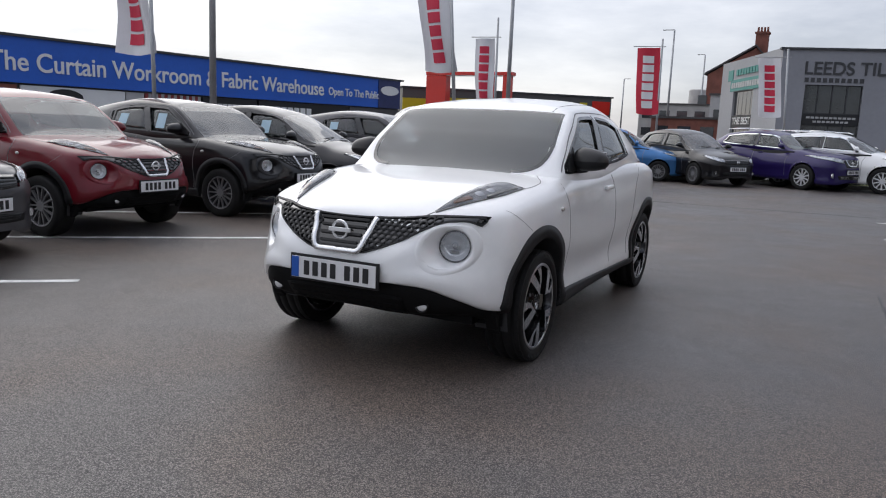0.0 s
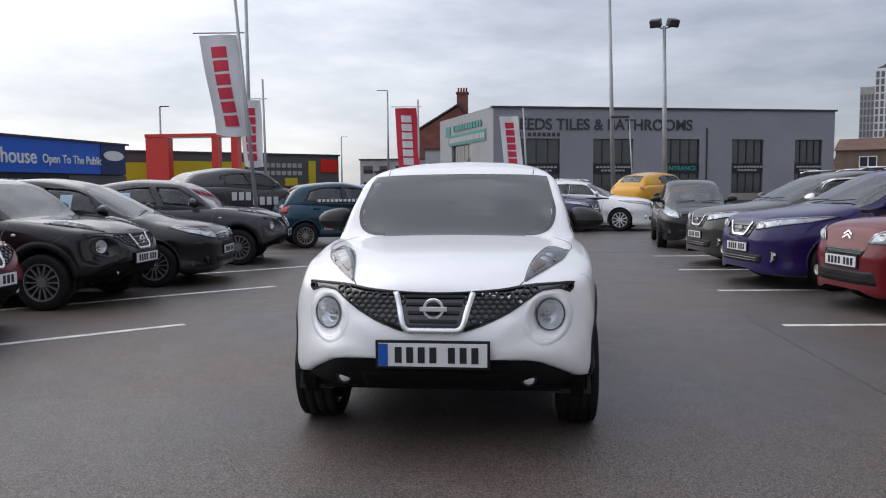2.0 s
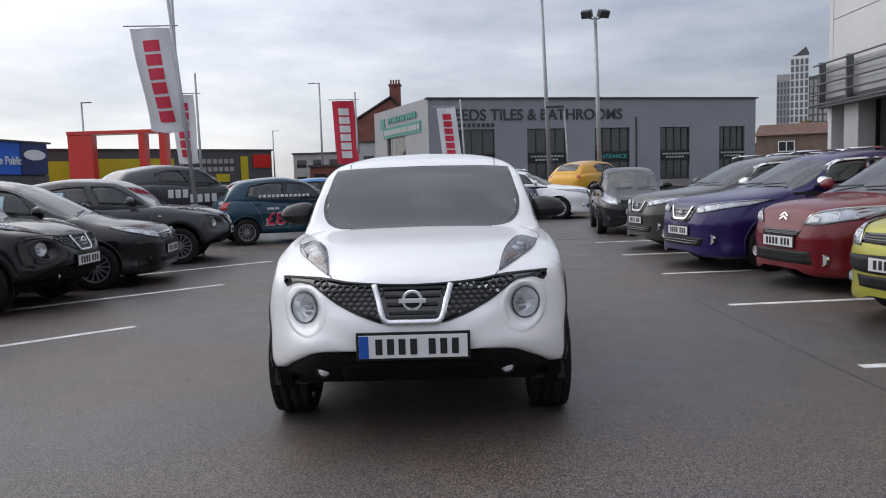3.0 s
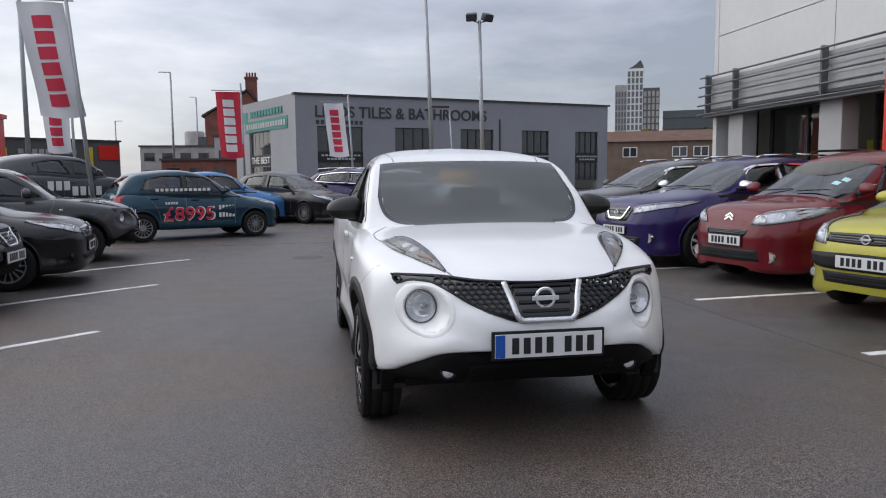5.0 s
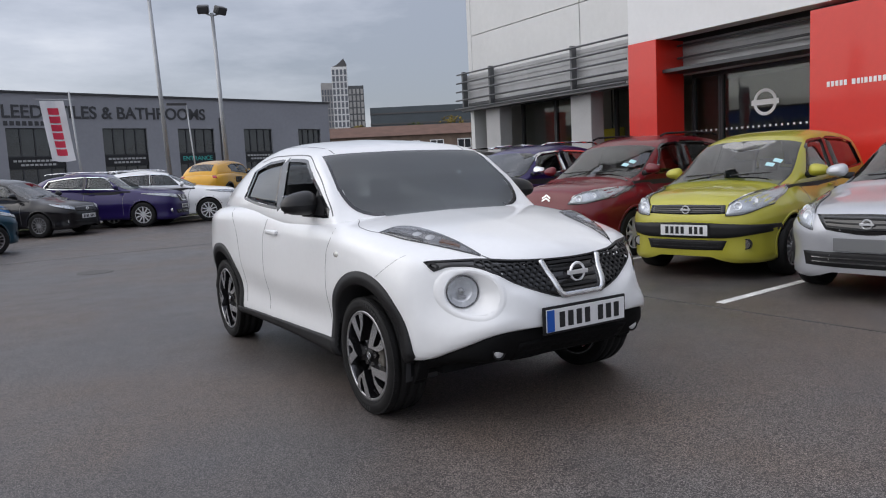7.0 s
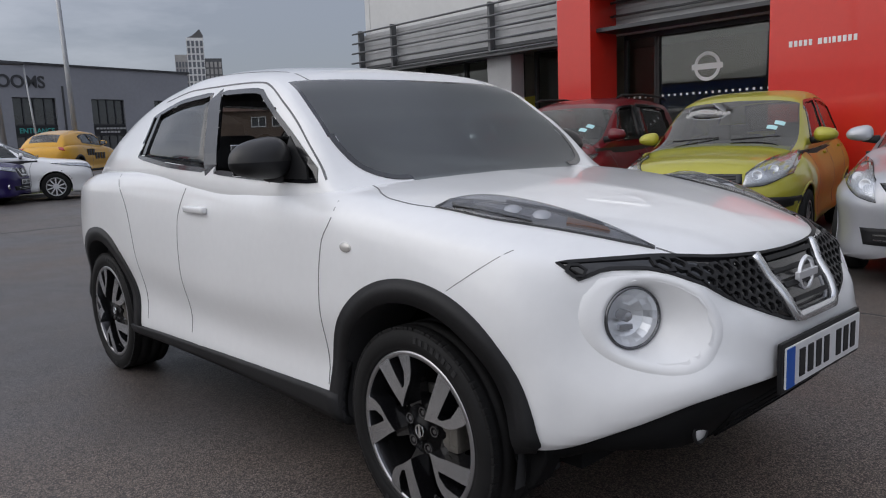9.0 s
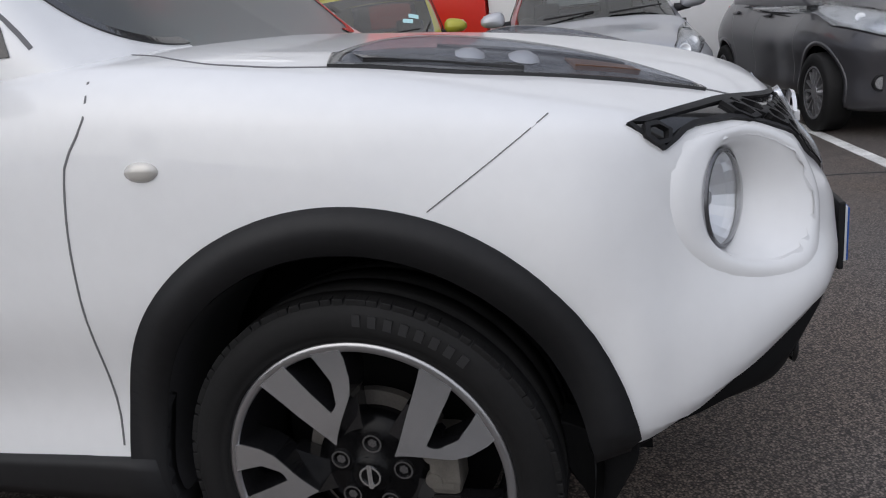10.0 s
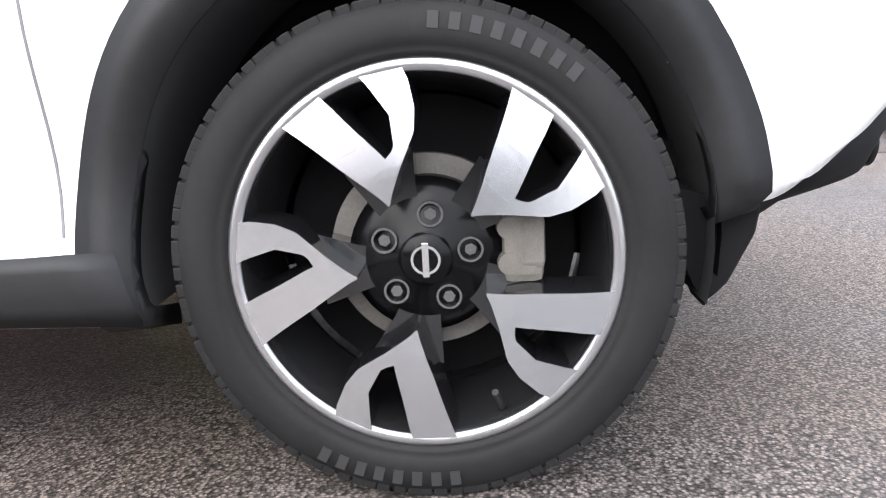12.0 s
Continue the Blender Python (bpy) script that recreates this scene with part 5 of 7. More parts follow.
HATCH = dict(
    fo=0.80, wb=2.60, ro=0.70, W=0.845, R=0.305, track=0.735, belt=(0.96, 1.05), cowl=(0.30, 1.0), head=(1.10, 1.42), peak=(1.75, 1.52), roof_end=(2.75, 1.42), glass_end=(3.10, 1.08),
    roof_w=0.54, lip=0.80, arch=(0.345, 0.36), pillar_y=0.22,
    windows=[([(0.72, 1.0), (1.2, 1.02), (1.55, 1.035)], [(0.98, 1.30), (1.15, 1.36), (1.55, 1.395)]), ([(1.62, 1.038), (2.1, 1.06), (2.62, 1.09)], [(1.62, 1.397), (2.1, 1.385), (2.50, 1.32)])],
    seams=[[(0.42, 0.93), (0.50, 0.75), (0.50, 0.34)], [(1.58, 0.98), (1.60, 0.7), (1.58, 0.33)], [(2.50, 1.02), (2.30, 0.75), (2.15, 0.4)]],
    mirror=(0.66, 1.03), handles=[(1.38, 0.88), (2.30, 0.92)], tail_lamp=([(0.60, 0.80), (0.72, 0.80)], [(0.55, 1.02), (0.66, 1.02)]), wheel="seven_double")
NOTE_OLD = dict(HATCH, fo=0.78, wb=2.60, ro=0.70, W=0.845, R=0.30, belt=(0.97, 1.04), cowl=(0.10, 1.02), head=(1.02, 1.47), peak=(1.70, 1.55), roof_end=(2.85, 1.47), glass_end=(3.14, 1.06), roof_w=0.56, lip=0.86,
                windows=[([(0.62, 1.0), (1.1, 1.02), (1.48, 1.03)], [(0.92, 1.33), (1.1, 1.40), (1.48, 1.425)]), ([(1.55, 1.032), (2.1, 1.05), (2.72, 1.08)], [(1.55, 1.427), (2.1, 1.42), (2.65, 1.36)])], bright_lamp=True)
SUV = dict(
    HATCH, fo=0.88, wb=2.65, ro=0.84, W=0.90, R=0.345, track=0.785, tyre_w=0.22, belt=(1.06, 1.15), cowl=(0.36, 1.10), head=(1.16, 1.50), peak=(1.85, 1.59), roof_end=(2.90, 1.48), glass_end=(3.30, 1.16),
    roof_w=0.58, lip=0.94, rails=(1.56, 1.25, 2.85), bumper=0.58, arch=(0.395, 0.405), pillar_y=0.22,
    windows=[([(0.76, 1.095), (1.2, 1.11), (1.62, 1.13)], [(1.03, 1.38), (1.2, 1.44), (1.62, 1.465)]), ([(1.69, 1.133), (2.2, 1.15), (2.85, 1.19)], [(1.69, 1.467), (2.2, 1.45), (2.72, 1.39)])],
    seams=[[(0.46, 1.02), (0.55, 0.80), (0.55, 0.36)], [(1.65, 1.08), (1.67, 0.75), (1.65, 0.36)], [(2.62, 1.11), (2.40, 0.8), (2.25, 0.45)]],
    mirror=(0.72, 1.12), handles=[(1.44, 0.96), (2.42, 1.0)], tail_lamp=([(0.60, 0.95), (0.78, 0.95)], [(0.58, 1.08), (0.72, 1.08)]), wheel="ten", trim_mat=M_CHROME, seal_w=0.024, intake_bar=M_CHROME)
MPV = dict(
    HATCH, fo=0.86, wb=2.54, ro=0.68, W=0.865, R=0.31, belt=(1.02, 1.08), cowl=(0.12, 1.08), head=(0.98, 1.52), peak=(1.6, 1.62), roof_end=(2.80, 1.55), glass_end=(3.10, 1.10), roof_w=0.60, lip=0.92, rails=(1.585, 1.1, 2.75),
    windows=[([(0.66, 1.06), (1.1, 1.07), (1.45, 1.08)], [(0.92, 1.40), (1.05, 1.46), (1.45, 1.49)]), ([(1.52, 1.082), (2.0, 1.09), (2.66, 1.12)], [(1.52, 1.492), (2.0, 1.49), (2.58, 1.44)])], mirror=(0.40, 1.10), wheel="eight")
MICRA = dict(HATCH, fo=0.70, wb=2.45, ro=0.63, W=0.825, R=0.29, belt=(0.95, 1.03), cowl=(0.30, 0.98), head=(1.02, 1.42), peak=(1.6, 1.51), roof_end=(2.50, 1.43), glass_end=(2.86, 1.06), roof_w=0.53, lip=0.80,
             windows=[([(0.68, 0.99), (1.1, 1.0), (1.48, 1.01)], [(0.92, 1.28), (1.08, 1.355), (1.48, 1.39)]), ([(1.55, 1.012), (2.0, 1.02), (2.42, 1.09)], [(1.55, 1.392), (1.9, 1.385), (2.30, 1.31)])],
             seams=[[(0.40, 0.92), (0.46, 0.72), (0.46, 0.33)], [(1.51, 0.96), (1.53, 0.7), (1.50, 0.33)], [(2.36, 1.0), (2.15, 0.72), (2.05, 0.4)]], handles=[(1.32, 0.86), (2.18, 0.9)])

FACE_HATCH = dict(lamp_lo=[(0.42, 0.655), (0.55, 0.675), (0.69, 0.745)], lamp_hi=[(0.42, 0.725), (0.55, 0.775), (0.68, 0.815)], grille_lo=[(-0.40, 0.62), (0, 0.60), (0.40, 0.62)], grille_hi=[(-0.42, 0.72), (0, 0.74), (0.42, 0.72)],
                  plate_z=0.48, intake=([(-0.42, 0.32), (0, 0.315), (0.42, 0.32)], [(-0.46, 0.39), (0, 0.40), (0.46, 0.39)]), badge_z=0.67, fogs=(0.60, 0.37, 0.04))
FACE_SUV = dict(vee=(0.27, 0.12, 0.86, 0.69), lamp_lo=[(0.37, 0.765), (0.52, 0.785), (0.77, 0.86)], lamp_hi=[(0.36, 0.845), (0.54, 0.89), (0.77, 0.935)], grille_lo=[(-0.26, 0.66), (0, 0.64), (0.26, 0.66)], grille_hi=[(-0.36, 0.85), (0, 0.86), (0.36, 0.85)],
                plate_z=0.53, intake=([(-0.50, 0.335), (0, 0.33), (0.50, 0.335)], [(-0.54, 0.44), (0, 0.45), (0.54, 0.44)]), badge_z=0.77, fogs=(0.64, 0.43, 0.055), chrome_fog=True)
FACE_MPV = dict(chevron=True, lamp_lo=[(0.36, 0.735), (0.55, 0.74), (0.765, 0.80)], lamp_hi=[(0.42, 0.83), (0.58, 0.895), (0.76, 0.925)], grille_lo=[(-0.30, 0.60), (0, 0.60), (0.30, 0.60)], grille_hi=[(-0.34, 0.67), (0, 0.67), (0.34, 0.67)],
                plate_z=0.54, intake=([(-0.50, 0.315), (0, 0.31), (0.50, 0.315)], [(-0.46, 0.45), (0, 0.45), (0.46, 0.45)]), badge_z=None, fogs=(0.60, 0.37, 0.05), chrome_fog=True)
FACE_SILVER = dict(FACE_HATCH, lamp_lo=[(0.45, 0.60), (0.57, 0.635), (0.72, 0.75)], lamp_hi=[(0.47, 0.755), (0.56, 0.84), (0.69, 0.885)], grille_lo=[(-0.33, 0.61), (0, 0.575), (0.33, 0.61)], grille_hi=[(-0.44, 0.735), (0, 0.745), (0.44, 0.735)],
                   plate_z=0.49, badge_z=0.665, intake=([(-0.52, 0.30), (0, 0.295), (0.52, 0.30)], [(-0.55, 0.42), (0, 0.425), (0.55, 0.42)]), fogs=None, blank=True)
FACE_NOTE = dict(lamp_lo=[(0.42, 0.665), (0.56, 0.675), (0.74, 0.76)], lamp_hi=[(0.44, 0.78), (0.58, 0.89), (0.72, 0.945)], grille_lo=[(-0.42, 0.69), (0, 0.68), (0.42, 0.69)], grille_hi=[(-0.41, 0.775), (0, 0.78), (0.41, 0.775)],
                 plate_z=0.52, intake=([(-0.40, 0.32), (0, 0.315), (0.40, 0.32)], [(-0.44, 0.42), (0, 0.42), (0.44, 0.42)]), badge_z=0.73, fogs=(0.60, 0.38, 0.045))


def parked(name, label, paint_mat, p, face, x, y, rz, z=0.0, mirror_mat=None, plate=True, group="parked cars"):
    r, b, c = car(name, label, pose(x, y, z, 0, 0, rz), paint_mat, p, group)
    if face == "juke":
        juke_face(r, b, c, paint_mat, False, mirror_mat or paint_mat, False)
    else:
        common_face(r, b, p, paint_mat, mirror_mat=mirror_mat, plate=plate, **face)
    return r, b, c


RIGHT = -80
parked("crossover_car", "deep red small crossover car parked in a bay", P_RED, JUKE, "juke", -5.05, 1.64, 93, -0.004)
blackj, blackj_body, blackj_cab = parked("crossover_car", "black small crossover car parked in a bay", P_BLACK, JUKE, "juke", -4.97, 4.10, 92, -0.004)
blackh, blackh_body, blackh_cab = parked("hatchback_car", "black five-door hatchback car parked in a bay", P_BLACK, HATCH, FACE_HATCH, -4.80, 6.10, 98)
greyj, greyj_body, greyj_cab = parked("crossover_car", "dark grey small crossover car parked in a bay", P_GREY, JUKE, "juke", -4.89, 9.13, 102, -0.004)
parked("hatchback_car", "grey hatchback car parked at the row's end", P_GREY, HATCH, FACE_HATCH, -4.80, -0.50, 104)
teal, teal_body, teal_cab = parked("hatchback_car", "teal small hatchback car with white and red price lettering", P_TEAL, MICRA, FACE_HATCH, -2.82, 13.9, 117)
ramp_car, ramp_body, ramp_cab = parked("crossover_car", "grey display crossover car raised on a ramp", P_GREY, JUKE, "juke", -6.1, 15.0, 140, 0.346)
parked("hatchback_car", "black five-door hatchback car at the far side", P_BLACK, HATCH, FACE_HATCH, -0.90, 18.1, 48)
parked("suv_car", "ink purple family crossover car with chrome window trim", P_PURPLE, SUV, FACE_SUV, 1.67, 19.36, 58)
parked("suv_car", "white family crossover car parked on the far side", M_WHITE, SUV, FACE_SUV, 3.37, 19.83, 74)
gold_car, gold_body, gold_cab = parked("crossover_car", "golden yellow small crossover car facing away on display", P_YELLOW, JUKE, "juke", 5.85, 25.3, 140, 0.346)
parked("hatchback_car", "light blue hatchback car in the distance", P_BLUE, MICRA, FACE_HATCH, -2.6, 18.6, 100)
parked("hatchback_car", "black small hatchback car at the end of the row", P_BLACK, MICRA, FACE_NOTE, 4.08, 12.7, -6)
parked("suv_car", "bronze grey family crossover car with chrome window trim", P_BROWN, SUV, FACE_SUV, 4.13, 9.05, RIGHT)
parked("suv_car", "ink purple family crossover car with chrome window trim", P_PURPLE, SUV, FACE_SUV, 4.12, 6.40, -77, mirror_mat=M_CHROME)
cherry, cherry_body, cherry_cab = parked("mpv_car", "cherry red compact people carrier parked in a bay", P_DKRED, MPV, FACE_MPV, 4.61, 4.22, -78)
lime, lime_body, lime_cab = parked("hatchback_car", "lime yellow tall hatchback car with a black bumper strip", P_GREEN, NOTE_OLD, FACE_NOTE, 4.47, 1.85, -76)
silver, silver_body, silver_cab = parked("hatchback_car", "silver five-door hatchback car without number plate", P_SILVER, dict(HATCH, intake_bar=M_CHROME), FACE_SILVER, 4.42, -0.18, -82, plate=False)

parked("hatchback_car", "dark grey small hatchback car with round lamps", P_GREY, MICRA, FACE_NOTE, 4.55, -2.55, RIGHT)
M_PERMIT = mat("pale_cyan_sticker", (0.45, 0.72, 0.74), 0.6)
for cb_, rt, x0, y0 in ((lime_cab, lime, 0.38, 0.36), (silver_cab, silver, 0.36, 0.56), (cherry_cab, cherry, 0.40, 0.36)):
    for dx, dy in ((0.0, 0.0), (0.05, 0.10)):
        part("window_sticker", patch(cb_, "z", [(x0 + dx, y0 + dy), (x0 + dx + 0.09, y0 + dy)], [(x0 + dx, y0 + dy + 0.07), (x0 + dx + 0.09, y0 + dy + 0.07)], 2, 2, 0.004, 0.002), M_PERMIT, rt)
# price sheets behind the side glass
for cb_, rt, sheets in ((blackj_cab, blackj, ((1.05, 1.12, 0.20), (1.78, 1.16, 0.14))), (blackh_cab, blackh, ((1.15, 1.08, 0.20),)), (greyj_cab, greyj, ((1.85, 1.16, 0.14),))):
    for y0, z0, hh in sheets:
        part("price_sheet", patch(cb_, "x", [(y0, z0), (y0 + 0.16, z0)], [(y0, z0 + hh), (y0 + 0.16, z0 + hh)], 2, 2, 0.002, 0.003, -1), mat("pale_blue_price_sheet", (0.45, 0.62, 0.72), 0.6), rt)
# trim strip of the lime car's bumper
part("bumper_strip", patch(lime_body, "y", [(-0.80, 0.50), (-0.4, 0.445), (0, 0.44), (0.4, 0.445), (0.80, 0.50)], [(-0.80, 0.57), (-0.4, 0.59), (0, 0.60), (0.4, 0.59), (0.80, 0.57)], 24, 3, 0.010, 0.02), M_TRIM, lime, "", True)
# ---- ground and bay lines ----
bm = B()
bmesh.ops.create_grid(bm, x_segments=2, y_segments=2, size=900)
tagged(part("ground", bm, M_ASPHALT), "dark damp asphalt car park with worn patches", "ground", kind="structure")


def bay_line(x0, y0, x1, y1, w=0.085):
    bm = B()
    d = Vector((x1 - x0, y1 - y0, 0))
    box(bm, 0, 0, 0.002, d.length, w, 0.004)
    ob = part("bay_line", bm, M_LINE)
    ob.matrix_world = pose((x0 + x1) / 2, (y0 + y1) / 2, 0, 0, 0, math.degrees(math.atan2(d.y, d.x)))
    tagged(ob, "worn white painted parking bay line", "line", "bay lines", "structure")


for k in range(-2, 5):
    y = 0.57 + 2.47 * k
    bay_line(2.89 - 0.02 * k, y, 7.6, y + 0.50)
for k in range(-1, 4):
    y = -0.30 + 2.92 * k
    bay_line(-2.87 - 0.09 * k, y, -6.5 - 0.09 * k, y - 3.30)
bm = B()
lathe(bm, [(0.003, 0.001), (0.003, 0.21), (0.005, 0.215), (0.005, 0.25), (0.001, 0.255)], 28, m=pose(-1.24, 8.3, 0, 0, -90, 0))
tagged(part("manhole_cover", bm, mat("worn_cast_iron", (0.085, 0.08, 0.076), 0.7, 0.1, vary=0.5, noise_scale=12)), "round worn iron manhole cover set in the asphalt", "manhole cover")

# ---- materials of the surroundings ----
M_CLADDING = mat("light_grey_metal_cladding", (0.60, 0.605, 0.60), 0.45, 0.1, vary=0.06, noise_scale=0.7)
M_FASCIA = mat("white_fascia_panel", (0.72, 0.725, 0.73), 0.4, vary=0.04, noise_scale=0.8)
M_REDPANEL = mat("bright_red_panel", (0.62, 0.022, 0.012), 0.32, coat=0.3, vary=0.05, noise_scale=0.8)
M_CORR = mat("silver_corrugated_sheet", (0.40, 0.405, 0.41), 0.5, 0.15, vary=0.12, noise_scale=3)
M_BLADE = mat("dark_grey_louvre_metal", (0.13, 0.135, 0.14), 0.4, 0.5, vary=0.1, noise_scale=4)
M_FRAME = mat("dark_window_frame", (0.06, 0.062, 0.066), 0.4, 0.4)
M_COLUMN = mat("pale_grey_column", (0.42, 0.42, 0.42), 0.5, vary=0.08, noise_scale=2)
M_SHOPGLASS = glass("showroom_glass", (0.70, 0.73, 0.72), 0.0, 1.4)
M_DARKGLASS = mat("dark_window_glass", (0.03, 0.033, 0.038), 0.05, 0.0, spec=1.0, vary=0.4, noise_scale=0.8)
M_RENDER = mat("blue_grey_wall_render", (0.27, 0.275, 0.30), 0.75, vary=0.10, noise_scale=0.25, bump=0.2, bump_scale=8)
M_RENDER2 = mat("mid_grey_wall_render", (0.34, 0.345, 0.36), 0.75, vary=0.10, noise_scale=0.25)
M_SIGNBLUE = mat("blue_sign_board", (0.016, 0.115, 0.56), 0.4, vary=0.08, noise_scale=0.5)
M_WHITEPAINT = mat("white_sign_paint", (0.78, 0.78, 0.77), 0.5, vary=0.05, noise_scale=1)
M_LETTER = mat("dark_grey_letter", (0.045, 0.046, 0.05), 0.5)
M_BRICK = mat("red_brown_brick", (0.20, 0.075, 0.055), 0.85, vary=0.3, noise_scale=1.2, bump=0.4, bump_scale=30, fine=0.01)
M_BROWNBRICK = mat("brown_brick", (0.17, 0.12, 0.09), 0.85, vary=0.3, noise_scale=0.8)
M_YELLOWCLAD = mat("yellow_metal_cladding", (0.55, 0.44, 0.015), 0.5, vary=0.08, noise_scale=0.4)
M_DARKCLAD = mat("dark_grey_metal_cladding", (0.085, 0.083, 0.085), 0.5, vary=0.12, noise_scale=0.4)
M_CONCRETE = mat("pale_concrete", (0.36, 0.35, 0.34), 0.8, vary=0.2, noise_scale=0.6)
M_POLE = mat("galvanised_pole", (0.36, 0.37, 0.38), 0.45, 0.5, vary=0.15, noise_scale=3)
M_FLAGWHITE = mat("white_flag_cloth", (0.72, 0.72, 0.74), 0.8, vary=0.05, noise_scale=2)
M_FLAGRED = mat("red_flag_cloth", (0.58, 0.03, 0.06), 0.8, vary=0.06, noise_scale=2)
M_PRINTRED = mat("red_flag_print", (0.60, 0.03, 0.07), 0.7)
M_TEALPRINT = mat("teal_sign_print", (0.02, 0.22, 0.19), 0.5)
M_ROOFTILE = mat("dark_roof_covering", (0.07, 0.065, 0.065), 0.8, vary=0.2, noise_scale=1)
M_LEAF = mat("autumn_leaves", (0.16, 0.12, 0.02), 0.8, vary=0.5, noise_scale=0.6)
M_LEAFGREEN = mat("dull_green_leaves", (0.06, 0.075, 0.025), 0.8, vary=0.5, noise_scale=0.6)
M_BARK = mat("grey_bark", (0.09, 0.075, 0.06), 0.9, vary=0.3, noise_scale=5)
M_LAMP = bpy.data.materials.new("showroom_downlight")
M_LAMP.use_nodes = True
M_LAMP.node_tree.nodes["Principled BSDF"].inputs["Emission Color"].default_value = (1, 0.93, 0.8, 1)
M_LAMP.node_tree.nodes["Principled BSDF"].inputs["Emission Strength"].default_value = 6.0


def text(parent, words, size, m, material, depth=0.02, width=0.0, name="lettering", align="LEFT"):
    """Raised letters in the built-in font, fitted to a width if one is given."""
    cu = bpy.data.curves.new(name, "FONT")
    cu.body, cu.size, cu.extrude, cu.align_x, cu.offset = words, size, depth, align, 0.012 * size
    tmp = new("tmp_text", cu)
    dg = bpy.context.evaluated_depsgraph_get()
    me = bpy.data.meshes.new_from_object(tmp.evaluated_get(dg))
    bpy.data.objects.remove(tmp)
    if width:
        xs = [v.co.x for v in me.vertices]
        k = width / (max(xs) - min(xs))
        for v in me.vertices:
            v.co.x *= k
    me.materials.clear()
    me.materials.append(material)
    ob = new(name, me)
    ob.parent, ob.matrix_local = parent, m
    return ob


def wall_frame(x0, y0, x1, y1, z=0.0):
    """A frame whose x runs along a wall and whose -y faces out of it."""
    return pose(x0, y0, z, 0, 0, math.degrees(math.atan2(y1 - y0, x1 - x0)))


# ---- tar joints in the asphalt ----
M_TAR = mat("dark_tar_joint", (0.022, 0.021, 0.021), 0.45, vary=0.3, noise_scale=6)
for ln in ([(2.63, 3.4), (2.66, 2.47), (2.68, 1.62), (2.70, 0.87), (2.74, 0.1), (2.80, -1.4), (2.84, -4.0)], [(-6.0, 10.6), (-3.2, 10.9), (0.4, 11.2), (3.0, 11.4)]):
    bm = B()
    P = spl(ln, 60)
    rnd = random.Random(len(ln))
    rows = []
    for (x0, y0), (x1, y1) in zip(P, P[1:]):
        t_ = Vector((x1 - x0, y1 - y0)).normalized()
        w_ = 0.008 + 0.008 * rnd.random()
        dx, dy = -t_.y * w_, t_.x * w_
        rows.append([bm.verts.new((x0 + dx, y0 + dy, 0.0)), bm.verts.new((x0 + dx * 0.7, y0 + dy * 0.7, 0.004)), bm.verts.new((x0 - dx * 0.7, y0 - dy * 0.7, 0.004)), bm.verts.new((x0 - dx, y0 - dy, 0.0))])
    for r0, r1 in zip(rows, rows[1:]):
        for k in range(3):
            bm.faces.new((r0[k], r0[k + 1], r1[k + 1], r1[k]))
    tagged(part("tar_joint", bm, M_TAR), "thin dark tar joint running across the asphalt", "joint", kind="structure")

# ---- car showroom ----
show = thing("car_showroom", "white and grey clad car showroom with red portal and steel louvres", "building", pose(0, -0.25, 0))
XF = 8.0
# upper wall of separate sheets
for i, (y0, y1) in enumerate(((6.86, 8.43), (8.45, 12.6))):
    for z0, z1 in ((3.45, 4.47), (4.485, 6.6), (6.615, 8.8)):
        boxpart("wall_panel", (XF + 0.26, (y0 + y1) / 2, (z0 + z1) / 2), (0.10, y1 - y0, z1 - z0), M_CLADDING, show, "", 0.006)
boxpart("side_wall", (XF + 8.2, 12.50, 4.4), (16, 0.16, 8.8), M_CLADDING, show)
boxpart("roof", (XF + 8.3, 0.0, 8.86), (16.4, 25.4, 0.12), M_CLADDING, show)
boxpart("back_wall", (XF + 16.3, 0.0, 4.4), (0.2, 25.2, 8.8), M_DARKCLAD, show)
boxpart("end_wall", (XF + 8.2, -12.5, 4.4), (16, 0.2, 8.8), M_CLADDING, show)
fascia = boxpart("white_fascia", (XF + 0.12, 0.43, 5.4), (0.34, 12.82, 4.08), M_FASCIA, show, "", 0.01)
bm = B()
lathe(bm, [(0.0, 0.50), (-0.06, 0.54), (-0.06, 0.62), (0.0, 0.66)], 48, m=pose(XF - 0.06, 4.9, 4.50))
part("ring_sign", bm, M_CHROME, show, "", True)
boxpart("sign_bar", (XF - 0.1, 4.9, 4.50), (0.06, 1.55, 0.26), M_CHROME, show, "", 0.01)
boxpart("red_post", (XF + 0.3, 6.50, 1.68), (0.72, 0.68, 3.36), M_REDPANEL, show, "", 0.008)
boxpart("red_wall", (XF + 0.3, 2.45, 1.64), (0.72, 1.56, 3.28), M_REDPANEL, show, "", 0.008)
for k in range(3):
    boxpart("white_wall_panel", (XF + 0.3, -0.5 - 4.3 * k, 1.64), (0.6, 4.28, 3.28), M_FASCIA, show, "", 0.006)
yy = 2.97
for w in (0.055, 0.05, 0.05, 0.05, 0.05, 0.06, 0.05, 0.03, 0.05, 0.05, 0.05, 0.05, 0.05):
    if w == 0.06:
        yy -= 0.05
    boxpart("name_bar", (XF - 0.063, yy - w / 2, 2.20), (0.008, w * 0.8, 0.075), M_WHITEPAINT, show)
    yy -= w + 0.012
